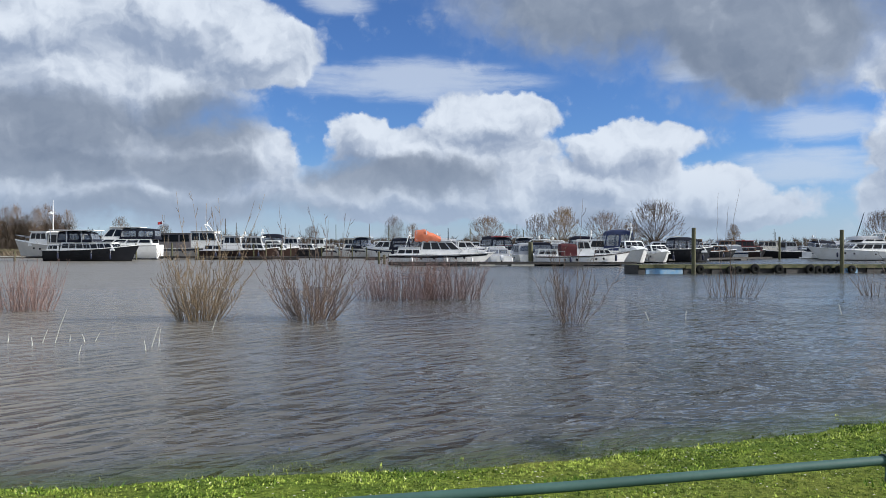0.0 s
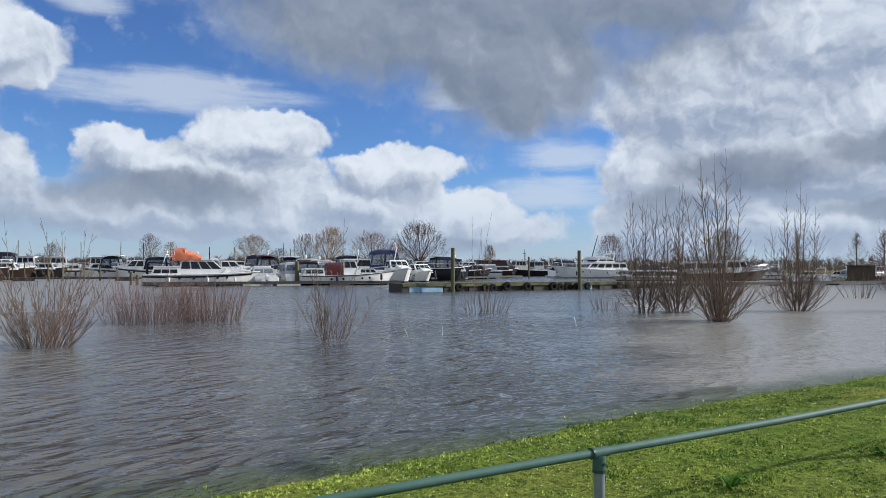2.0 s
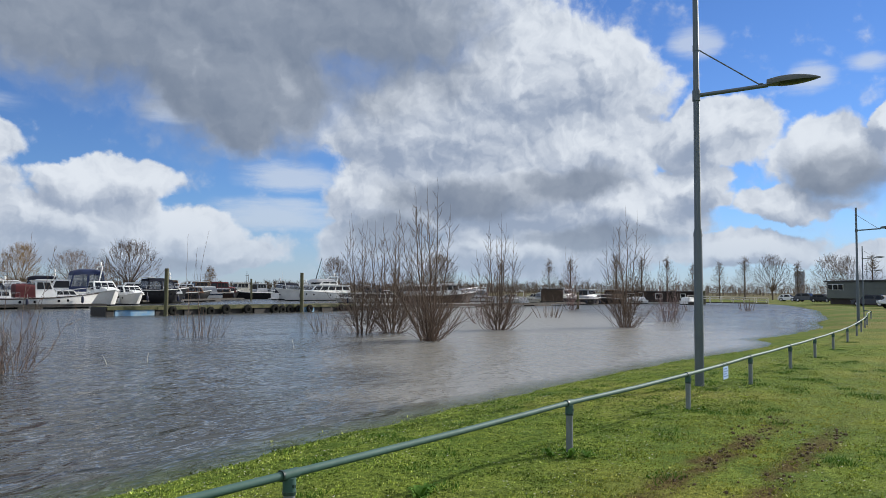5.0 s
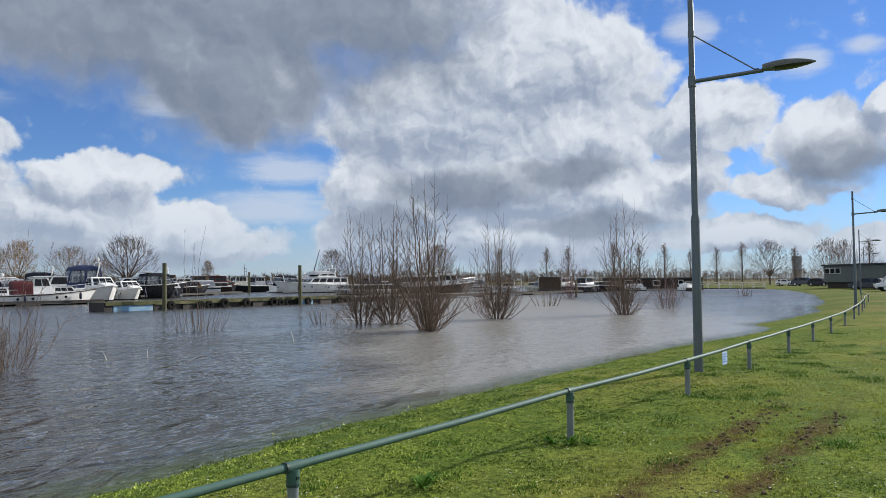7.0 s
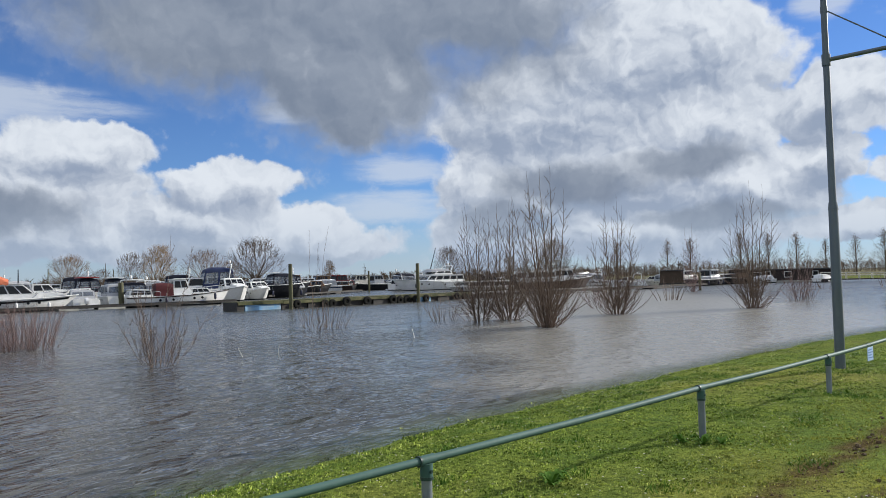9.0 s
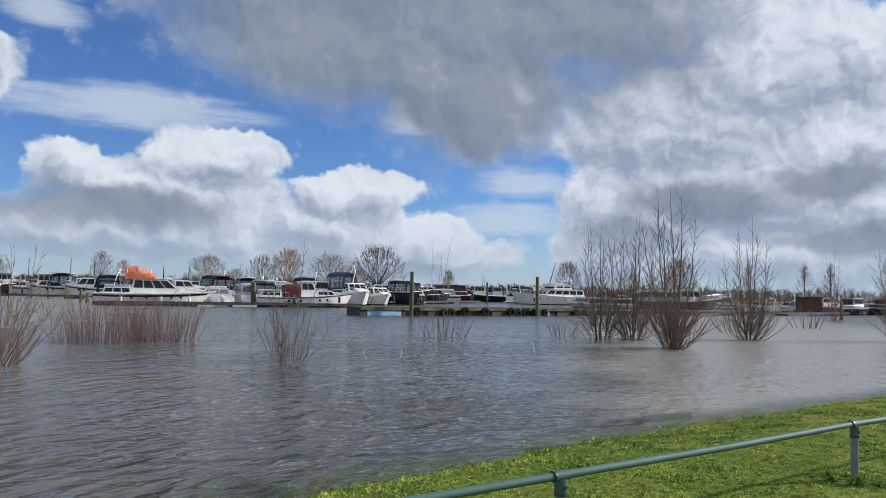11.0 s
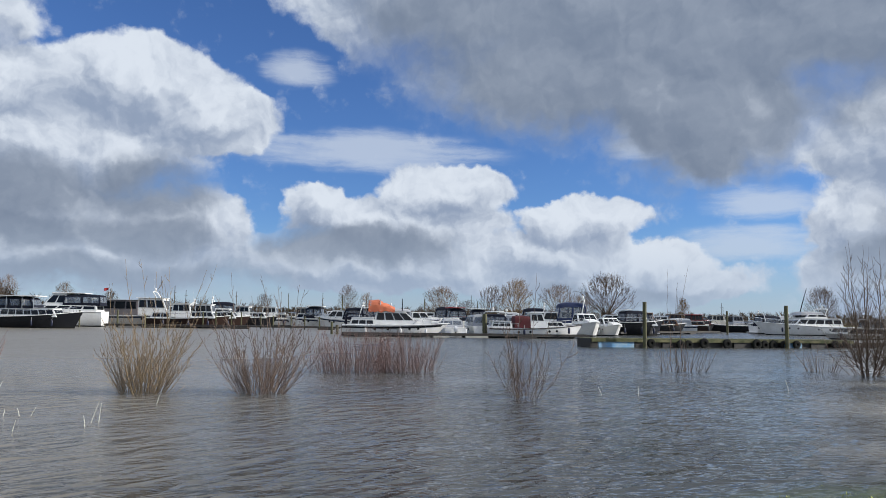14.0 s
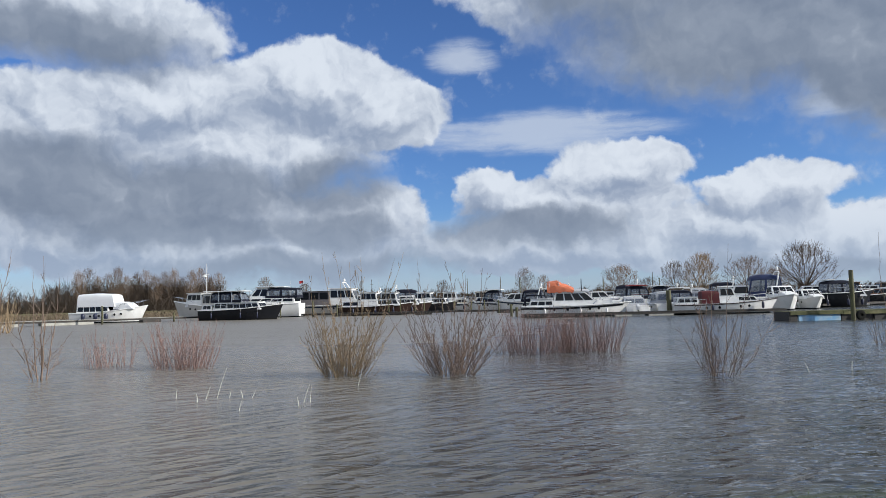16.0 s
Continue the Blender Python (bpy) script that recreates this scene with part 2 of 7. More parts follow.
# ---- materials ----
def material(name, base, rough=0.6, metal=0.0, other=None, scale=3.0, amount=0.5, bump=0.0, bump_scale=40.0, spread=0.0, spec=0.5, stretch=(1, 1, 1)):
    """A surface with a second tone in patches, fine grain, and a little relief. spread: how much one piece differs from the next."""
    m = bpy.data.materials.new(name)
    m.use_nodes = True
    t = m.node_tree
    b = t.nodes["Principled BSDF"]
    b.inputs["Roughness"].default_value, b.inputs["Metallic"].default_value = rough, metal
    b.inputs["Specular IOR Level"].default_value = spec
    co = t.nodes.new("ShaderNodeTexCoord").outputs["Object"]
    if stretch != (1, 1, 1):
        co = vmath(t, "MULTIPLY", co, stretch)
    other = other or tuple(c * 0.7 for c in base)
    patches = ramp(t, fbm(t, co, scale, 5, 0.6), 0.35, 0.7)
    grain = fbm(t, co, scale * 9, 3)
    col = blend(t, calc(t, "MULTIPLY", patches, amount), base, other)
    col = blend(t, calc(t, "MULTIPLY", ramp(t, grain, 0.45, 0.8), 0.25 * amount), col, tuple(c * 0.55 for c in other))
    if spread:
        info = t.nodes.new("ShaderNodeObjectInfo")
        hsv = t.nodes.new("ShaderNodeHueSaturation")
        link(t, calc(t, "ADD", calc(t, "MULTIPLY", info.outputs["Random"], spread), 1 - spread / 2), hsv.inputs["Value"])
        link(t, col, hsv.inputs["Color"])
        col = hsv.outputs[0]
    link(t, col, b.inputs["Base Color"])
    link(t, calc(t, "ADD", calc(t, "MULTIPLY", grain, 0.2 * rough), rough * 0.9), b.inputs["Roughness"])
    if bump:
        bp = t.nodes.new("ShaderNodeBump")
        bp.inputs["Strength"].default_value, bp.inputs["Distance"].default_value = bump, 0.02
        link(t, fbm(t, co, bump_scale, 4), bp.inputs["Height"])
        link(t, bp.outputs[0], b.inputs["Normal"])
    return m


WHITE = material("white gelcoat", (0.80, 0.80, 0.78), 0.35, other=(0.62, 0.61, 0.57), scale=0.9, amount=0.6)
CREAM = material("cream paint", (0.70, 0.66, 0.55), 0.35, other=(0.55, 0.52, 0.44), scale=1.0, amount=0.6)
CLEAR = material("scratched clear plastic", (0.22, 0.25, 0.29), 0.15, other=(0.12, 0.14, 0.17), scale=1.5, spec=0.6)
CLEAR.node_tree.nodes["Principled BSDF"].inputs["Alpha"].default_value = 0.5
GREY_HULL = material("light grey paint", (0.52, 0.50, 0.46), 0.4, other=(0.40, 0.38, 0.35), scale=0.8, amount=0.6)
PALE = material("pale grey canvas", (0.40, 0.41, 0.43), 0.85, other=(0.30, 0.31, 0.33), scale=1.2, amount=0.7, bump=0.4, bump_scale=6)
BLACK_HULL = material("black hull paint", (0.008, 0.009, 0.012), 0.4, other=(0.015, 0.015, 0.018), scale=0.9, amount=0.6, spec=0.25)
BROWN_HULL = material("dark brown hull paint", (0.032, 0.017, 0.013), 0.4, other=(0.022, 0.013, 0.011), scale=1.0, spec=0.3)
NAVY = material("navy stripe paint", (0.012, 0.02, 0.05), 0.3)
GLASS = material("dark cabin glass", (0.010, 0.012, 0.015), 0.08, other=(0.016, 0.018, 0.022), scale=0.6, spec=0.25)
BLUE_CANVAS = material("blue canvas", (0.008, 0.020, 0.075), 0.8, other=(0.005, 0.012, 0.042), scale=1.4, bump=0.4, bump_scale=5)
COVER = material("weathered grey cover", (0.17, 0.155, 0.16), 0.85, other=(0.11, 0.10, 0.10), scale=1.2, amount=0.7, bump=0.4, bump_scale=6)
DARK_CANVAS = material("dark navy canvas", (0.010, 0.012, 0.022), 0.9, other=(0.016, 0.018, 0.028), scale=1.4, bump=0.4, bump_scale=5, spec=0.2)
WHITE_CANVAS = material("white canvas", (0.68, 0.69, 0.70), 0.85, other=(0.58, 0.60, 0.63), scale=1.2, bump=0.5, bump_scale=4)
ORANGE = material("orange tarpaulin", (0.56, 0.16, 0.075), 0.8, other=(0.40, 0.09, 0.045), scale=1.5, bump=0.7, bump_scale=3)
RED_CANVAS = material("dark red canvas", (0.085, 0.010, 0.013), 0.8, other=(0.05, 0.008, 0.01), scale=1.5, bump=0.4, bump_scale=5)
RED_PAINT = material("red paint", (0.35, 0.02, 0.02), 0.4)
TEAK = material("varnished wood", (0.16, 0.075, 0.03), 0.35, other=(0.10, 0.045, 0.02), scale=2.0, stretch=(0.3, 3, 3))
STEEL = material("stainless steel tube", (0.62, 0.63, 0.65), 0.22, 1.0)
RUBBER = material("black rubber", (0.012, 0.012, 0.012), 0.9, other=(0.024, 0.026, 0.018), scale=4.0, bump=0.3, spec=0.15)
FENDER = material("navy fender vinyl", (0.015, 0.02, 0.05), 0.4)
FENDER_W = material("white fender vinyl", (0.7, 0.7, 0.68), 0.4)
OLD_WOOD = material("weathered jetty timber", (0.10, 0.085, 0.065), 0.85, other=(0.055, 0.048, 0.04), scale=2.5, amount=0.8, bump=0.5, bump_scale=30, spread=0.5)
MOSS_WOOD = material("mossy jetty timber", (0.15, 0.14, 0.07), 0.9, other=(0.055, 0.065, 0.022), scale=1.4, amount=1.0, bump=0.6, bump_scale=25, spread=0.4)
DARK_WOOD = material("wet dark timber", (0.03, 0.026, 0.022), 0.6, other=(0.018, 0.017, 0.014), scale=3.0, bump=0.5, bump_scale=30)
PILE_WOOD = material("tarred mooring pile", (0.105, 0.105, 0.045), 0.8, other=(0.05, 0.045, 0.03), scale=2.2, amount=0.9, bump=0.6, bump_scale=20, stretch=(3, 3, 0.5))
FLOAT_BLUE = material("pale blue float plastic", (0.16, 0.36, 0.58), 0.5, other=(0.35, 0.46, 0.52), scale=2.5, amount=0.9, bump=0.2)
CONCRETE = material("pale concrete float", (0.42, 0.41, 0.37), 0.85, other=(0.27, 0.27, 0.23), scale=2.0, amount=0.8, bump=0.4)
RAIL_GREEN = material("green painted tube", (0.060, 0.122, 0.106), 0.62, other=(0.036, 0.08, 0.07), scale=2.0, amount=0.6, bump=0.08, bump_scale=60, spec=0.22)
FIT_GREEN = material("dark green clamp", (0.018, 0.045, 0.04), 0.4, other=(0.012, 0.03, 0.026), scale=6.0)
POST_GREY = material("galvanised grey post", (0.20, 0.225, 0.25), 0.5, 0.25, other=(0.13, 0.15, 0.165), scale=5.0, amount=0.7, bump=0.15)
LAMP_GREY = material("blue-grey painted steel", (0.105, 0.13, 0.15), 0.42, 0.15, other=(0.08, 0.10, 0.115), scale=3.0, amount=0.6, bump=0.1)
LAMP_HEAD = material("grey green lamp housing", (0.075, 0.085, 0.075), 0.5, other=(0.05, 0.06, 0.05), scale=4.0)
LENS = material("smoky lamp lens", (0.035, 0.038, 0.036), 0.3, spec=0.4)
SIGN = material("pale blue sign plate", (0.42, 0.58, 0.85), 0.4, other=(0.36, 0.5, 0.75), scale=6.0)
INK = material("blue sign ink", (0.12, 0.22, 0.5), 0.5)
EARTH = material("dark damp earth", (0.12, 0.082, 0.045), 0.95, other=(0.07, 0.047, 0.028), scale=12.0, amount=0.8, bump=0.6, bump_scale=60)
STALK = material("bleached dead stalk", (0.58, 0.57, 0.50), 0.8, other=(0.45, 0.43, 0.36), scale=6.0)
BARK_OLIVE = material("yellow-brown willow bark", (0.28, 0.205, 0.12), 0.75, other=(0.18, 0.13, 0.08), scale=4.0, amount=0.8, spread=0.5)
BARK_BROWN = material("grey-brown willow bark", (0.205, 0.145, 0.108), 0.8, other=(0.115, 0.08, 0.06), scale=4.0, amount=0.8, spread=0.5)
BARK_RED = material("red-brown twig bark", (0.27, 0.175, 0.15), 0.75, other=(0.17, 0.115, 0.10), scale=4.0, amount=0.8, spread=0.5)
BARK_DARK = material("dark willow bark", (0.175, 0.122, 0.082), 0.8, other=(0.095, 0.068, 0.05), scale=4.0, amount=0.8, spread=0.3)
BARK_TREE = material("bare tree bark", (0.12, 0.09, 0.065), 0.85, other=(0.08, 0.062, 0.046), scale=3.0, amount=0.8)
TWIG_TREE = material("bare tree twigs", (0.175, 0.118, 0.076), 0.85, other=(0.12, 0.085, 0.058), scale=2.0, amount=0.8)
TWIG_OCHRE = material("ochre willow twigs", (0.30, 0.20, 0.10), 0.85, other=(0.12, 0.08, 0.04), scale=2.0, amount=0.8)
WOODS = material("far bare woods", (0.12, 0.088, 0.062), 0.9, other=(0.08, 0.064, 0.05), scale=0.15)
SHED_DARK = material("dark stained boards", (0.035, 0.022, 0.017), 0.7, other=(0.022, 0.015, 0.013), scale=2.0, amount=0.8, bump=0.3)
SHED_ROOF = material("dark roofing felt", (0.06, 0.06, 0.065), 0.8)
CLADDING = material("grey-green cladding", (0.13, 0.145, 0.13), 0.6, other=(0.10, 0.115, 0.105), scale=0.8, amount=0.6)
BROWN_TARP = material("brown hut cladding", (0.09, 0.06, 0.038), 0.85, other=(0.055, 0.042, 0.026), scale=2.0)
CAR_WHITE = material("white car paint", (0.75, 0.76, 0.78), 0.22)
CAR_BLACK = material("black car paint", (0.012, 0.013, 0.016), 0.2)
CAR_GREY = material("dark grey car paint", (0.05, 0.055, 0.065), 0.22)
TOWER = material("distant grey concrete", (0.28, 0.30, 0.33), 0.9, other=(0.22, 0.24, 0.27), scale=0.1)


def grass_material():
    m = bpy.data.materials.new("short meadow grass with bare earth")
    m.use_nodes = True
    t = m.node_tree
    b = t.nodes["Principled BSDF"]
    b.inputs["Roughness"].default_value, b.inputs["Specular IOR Level"].default_value = 0.95, 0.04
    co = t.nodes.new("ShaderNodeTexCoord").outputs["Object"]
    big, mid, small = fbm(t, co, 0.22, 4), fbm(t, co, 1.7, 5, 0.65), fbm(t, co, 28, 4, 0.7)
    col = blend(t, ramp(t, mid, 0.35, 0.68), (0.105, 0.165, 0.028), (0.20, 0.255, 0.042))
    col = blend(t, calc(t, "MULTIPLY", ramp(t, big, 0.45, 0.7), 0.55), col, (0.34, 0.29, 0.075))
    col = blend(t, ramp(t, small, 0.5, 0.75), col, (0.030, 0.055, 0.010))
    # shade between tussocks, painted as darker spots a hand wide
    hollow_shade = ramp(t, fbm(t, co, 17.0, 5, 0.7), 0.44, 0.68)
    col = blend(t, calc(t, "MULTIPLY", hollow_shade, 0.7), col, (0.026, 0.042, 0.008))
    # two worn wheel tracks that run along the railing
    sep = t.nodes.new("ShaderNodeSeparateXYZ")
    link(t, co, sep.inputs[0])
    off = calc(t, "SUBTRACT", sep.outputs[1], calc(t, "MULTIPLY", sep.outputs[0], TRACK_SLOPE))
    ragged = calc(t, "MULTIPLY", calc(t, "SUBTRACT", mid, 0.5), 1.5)
    worn = None
    for place in TRACKS:
        gap = calc(t, "ABSOLUTE", calc(t, "ADD", calc(t, "SUBTRACT", off, place), calc(t, "MULTIPLY", ragged, 0.3)))
        mark = calc(t, "SUBTRACT", 1.0, ramp(t, gap, 0.03, 0.24))
        worn = mark if worn is None else calc(t, "MAXIMUM", worn, mark)
    worn = calc(t, "MULTIPLY", worn, ramp(t, fbm(t, co, 1.1, 5, 0.7), 0.30, 0.50))
    worn = calc(t, "MULTIPLY", worn, ramp(t, sep.outputs[0], 2.0, 4.5))
    worn = calc(t, "MULTIPLY", worn, calc(t, "SUBTRACT", 1.0, calc(t, "MULTIPLY", ramp(t, sep.outputs[0], 7.5, 9.5), 0.85)))
    earth = blend(t, ramp(t, small, 0.4, 0.7), (0.060, 0.040, 0.012), (0.15, 0.112, 0.042))
    col = blend(t, worn, col, earth)
    # the farther meadow is rougher and more olive
    col = blend(t, calc(t, "MULTIPLY", ramp(t, sep.outputs[0], 18.0, 45.0), 0.7), col, blend(t, ramp(t, big, 0.35, 0.65), (0.085, 0.12, 0.025), (0.15, 0.135, 0.05)))
    # reed and rough grass on the far shore
    far = ramp(t, sep.outputs[1], 85.0, 100.0)
    col = blend(t, far, col, blend(t, mid, (0.16, 0.135, 0.07), (0.10, 0.10, 0.05)))
    link(t, col, b.inputs["Base Color"])
    bp = t.nodes.new("ShaderNodeBump")
    bp.inputs["Strength"].default_value, bp.inputs["Distance"].default_value = 0.9, 0.05
    link(t, calc(t, "ADD", small, calc(t, "MULTIPLY", fbm(t, co, 9, 4), 0.8)), bp.inputs["Height"])
    link(t, bp.outputs[0], b.inputs["Normal"])
    return m


def water_material():
    m = bpy.data.materials.new("wind-rippled flood water")
    m.use_nodes = True
    t = m.node_tree
    b = t.nodes["Principled BSDF"]
    co = t.nodes.new("ShaderNodeTexCoord").outputs["Object"]
    silt = blend(t, ramp(t, fbm(t, co, 0.06, 4), 0.35, 0.65), (0.046, 0.051, 0.053), (0.062, 0.064, 0.060))
    
    b.inputs["Roughness"].default_value, b.inputs["IOR"].default_value = 0.10, 1.33
    b.inputs["Specular IOR Level"].default_value = 0.5
    # short-crested wavelets from two quarters, the chop that the wind raises and what the bank throws back
    def crests(heading, scale, size):
        """Wavelets with narrow crests and rounded troughs, whose crests run along a heading."""
        turn = t.nodes.new("ShaderNodeMapping")
        turn.inputs["Rotation"].default_value = (0, 0, radians(-heading))
        link(t, co, turn.inputs["Vector"])
        n = fbm(t, vmath(t, "MULTIPLY", turn.outputs[0], scale), 1.0, 1, 0.4)
        ridge = calc(t, "SUBTRACT", 1.0, calc(t, "ABSOLUTE", calc(t, "MULTIPLY", calc(t, "SUBTRACT", n, 0.5), 3.2)))
        return calc(t, "MULTIPLY", ridge, size)

    h = None
    for heading, scale, size in ((42, (0.42, 1.1, 1.0), 0.040), (50, (0.95, 2.5, 1.0), 0.052), (4, (1.3, 3.6, 1.0), 0.022), (30, (3.0, 8.0, 1.0), 0.014)):
        c = crests(heading, scale, size)
        h = c if h is None else calc(t, "ADD", h, c)
    # the wind reaches the open water; the reach behind the willows lies in the lee
    sep = t.nodes.new("ShaderNodeSeparateXYZ")
    link(t, co, sep.inputs[0])
    drift = calc(t, "ADD", calc(t, "SUBTRACT", sep.outputs[0], calc(t, "MULTIPLY", sep.outputs[1], 0.62)), calc(t, "MULTIPLY", fbm(t, vmath(t, "MULTIPLY", co, (0.10, 0.2, 1.0)), 1.0, 3), 9.0))
    lee = calc(t, "MULTIPLY", ramp(t, drift, 1.5, 6.5), calc(t, "SUBTRACT", 1.0, calc(t, "MULTIPLY", ramp(t, drift, 21.0, 33.0), 0.75)))
    wind = calc(t, "SUBTRACT", 1.0, calc(t, "MULTIPLY", lee, 0.62))
    # the western shallows are muddier
    mud = ramp(t, calc(t, "ADD", calc(t, "MULTIPLY", sep.outputs[0], -1.0), calc(t, "MULTIPLY", fbm(t, co, 0.12, 3), 9.0)), 1.0, 13.0)
    silt = blend(t, mud, silt, (0.18, 0.165, 0.14))
    # out on the open basin the chop is finer and hides every image
    open_water = ramp(t, sep.outputs[1], 12.0, 46.0)
    link(t, calc(t, "ADD", calc(t, "MULTIPLY", open_water, 0.16), calc(t, "ADD", calc(t, "MULTIPLY", mud, 0.10), calc(t, "SUBTRACT", 0.34, calc(t, "MULTIPLY", wind, 0.26)))), b.inputs["Roughness"])
    # sheltered water keeps its stirred-up clay
    silt = blend(t, ramp(t, wind, 0.2, 0.9), (0.25, 0.24, 0.215), silt)
    # over the drowned turf the water thins out and shows it
    depth = t.nodes.new("ShaderNodeAttribute")
    depth.attribute_name = "depth"
    shoal = ramp(t, calc(t, "ADD", depth.outputs["Fac"], calc(t, "MULTIPLY", fbm(t, co, 2.6, 4, 0.6), 0.05)), 0.0, 0.125)
    silt = blend(t, shoal, (0.075, 0.10, 0.055), silt)
    link(t, calc(t, "ADD", calc(t, "MULTIPLY", shoal, 0.5), 0.5, True), b.inputs["Alpha"])
    link(t, silt, b.inputs["Base Color"])
    calm = calc(t, "MULTIPLY", wind, calc(t, "ADD", ramp(t, fbm(t, vmath(t, "MULTIPLY", co, (0.09, 0.25, 1.0)), 1.0, 3), 0.3, 0.65), 0.7))
    bp = t.nodes.new("ShaderNodeBump")
    bp.inputs["Distance"].default_value = 1.0
    # the wavelets steepen on the shoal and where the wind comes back
    shallow = calc(t, "SUBTRACT", 1.0, ramp(t, depth.outputs["Fac"], 0.12, 0.75))
    reach = calc(t, "ADD", calc(t, "ADD", 0.66, calc(t, "MULTIPLY", shallow, 0.34)), calc(t, "MULTIPLY", ramp(t, drift, 23.0, 34.0), 0.7))
    link(t, calc(t, "MULTIPLY", h, calc(t, "MULTIPLY", calm, reach)), bp.inputs["Height"])
    link(t, bp.outputs[0], b.inputs["Normal"])
    return m


TRACK_SLOPE, TRACKS = 0.26, (2.17, 1.49)
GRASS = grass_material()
WATER_MAT = water_material()


# ---- building helpers ----
def part(name, bm, mat, parent=None, label=""):
    """Links a bmesh as one mesh object, under a thing or a part of it."""
    me = bpy.data.meshes.new(name)
    bm.normal_update()
    bm.to_mesh(me)
    bm.free()
    me.materials.append(mat)
    ob = new(name, me)
    if parent:
        ob.parent = parent
    if label:
        ob["label"] = label
    return ob


def smooth(ob, limit=40):
    ob.data.shade_smooth()
    ob.data.set_sharp_from_angle(angle=radians(limit))
    return ob


def thing(name, m, label, category, group="", kind=""):
    e = new(name)
    e.empty_display_size = 0.2
    e.matrix_world = m
    return tagged(e, label, category, group, kind)


def box(bm, x0, x1, y0, y1, z0, z1, bevel=0.0):
    r = bmesh.ops.create_cube(bm, size=1)
    for v in r["verts"]:
        v.co = Vector(((x0 + x1) / 2 + v.co.x * (x1 - x0), (y0 + y1) / 2 + v.co.y * (y1 - y0), (z0 + z1) / 2 + v.co.z * (z1 - z0)))
    if bevel:
        es = list({e for v in r["verts"] for e in v.link_edges})
        bmesh.ops.bevel(bm, geom=es, offset=bevel, segments=2, affect="EDGES", profile=0.6)


def tube(bm, pts, radii, sides=6, cap=True):
    """A tapered tube through the points."""
    pts = [Vector(p) for p in pts]
    if isinstance(radii, (int, float)):
        radii = [radii] * len(pts)
    rings = []
    side = None
    for i, p in enumerate(pts):
        d = pts[min(i + 1, len(pts) - 1)] - pts[max(i - 1, 0)]
        d.normalize()
        if side is None:
            side = d.orthogonal().normalized()
        side = (side - d * side.dot(d)).normalized()
        up = d.cross(side)
        rings.append([bm.verts.new(p + (side * math.cos(a) + up * math.sin(a)) * radii[i]) for a in (2 * math.pi * k / sides for k in range(sides))])
    for a, b in zip(rings, rings[1:]):
        for k in range(sides):
            bm.faces.new((a[k], a[(k + 1) % sides], b[(k + 1) % sides], b[k]))
    if cap and sides > 2:
        bm.faces.new(rings[0][::-1])
        bm.faces.new(rings[-1])


def prism(bm, profile, half, lean=0.0):
    """A side profile of (x, z) corners, counter-clockwise, drawn out to both sides; lean narrows it with height."""
    z0 = min(z for _, z in profile)
    a = [bm.verts.new((x, half - lean * (z - z0), z)) for x, z in profile]
    b = [bm.verts.new((x, -half + lean * (z - z0), z)) for x, z in profile]
    n = len(profile)
    bm.faces.new(a)
    bm.faces.new(b[::-1])
    for i in range(n):
        j = (i + 1) % n
        bm.faces.new((a[i], b[i], b[j], a[j]))
    bmesh.ops.recalc_face_normals(bm, faces=bm.faces)


def slab(bm, corners, normal, thick):
    """A pane through the corners, as thick as said along its normal."""
    n = Vector(normal).normalized() * thick
    lo = [bm.verts.new(Vector(c) - n * 0.5) for c in corners]
    hi = [bm.verts.new(Vector(c) + n * 0.5) for c in corners]
    bm.faces.new(lo[::-1])
    bm.faces.new(hi)
    k = len(corners)
    for i in range(k):
        bm.faces.new((lo[i], lo[(i + 1) % k], hi[(i + 1) % k], hi[i]))
    bmesh.ops.recalc_face_normals(bm, faces=bm.faces)


def bush_rng(seed):
    return random.Random(seed)


# ---- the setting: ground in one sheet, flood water ----
SHORE = [(-400, -60), (-60, -3), (-12, 3.9), (-3.4, 5.6), (-0.5, 6.1), (1.4, 6.6), (3.3, 7.45), (5.0, 8.1), (7.4, 8.85), (11.1, 9.9), (17.1, 11.45), (21.1, 12.25), (23.2, 12.6), (25.9, 13.5), (27.2, 15.0), (32, 15.9), (40, 18.2), (45.6, 21.1),
         (54, 24.3), (78, 36), (100, 49), (112, 57.6), (120, 70), (122, 84), (128, 110), (170, 170), (190, 260), (120, 290), (30, 240), (-10, 165), (-60, 128), (-140, 118), (-400, 110)]


def shore_distance(px, py):
    """Metres from the waterline: positive on land."""
    poly = np.array(SHORE, float)
    best = np.full(px.shape, 1e9)
    inside = np.zeros(px.shape, bool)
    for (ax, ay), (bx, by) in zip(poly, np.roll(poly, -1, axis=0)):
        dx, dy = bx - ax, by - ay
        k = np.clip(((px - ax) * dx + (py - ay) * dy) / (dx * dx + dy * dy), 0, 1)
        best = np.minimum(best, np.hypot(px - ax - k * dx, py - ay - k * dy))
        if ay != by:
            cross = ((ay > py) != (by > py)) & (px < dx * (py - ay) / dy + ax)
            inside ^= cross
    return np.where(inside, -best, best)


def wobble(px, py):
    return 0.5 * (np.sin(px * 1.9 + 0.7 * py) + np.sin(px * 0.83 - 1.7 * py + 1.0) + 0.6 * np.sin(px * 4.3 + 2.9 * py))


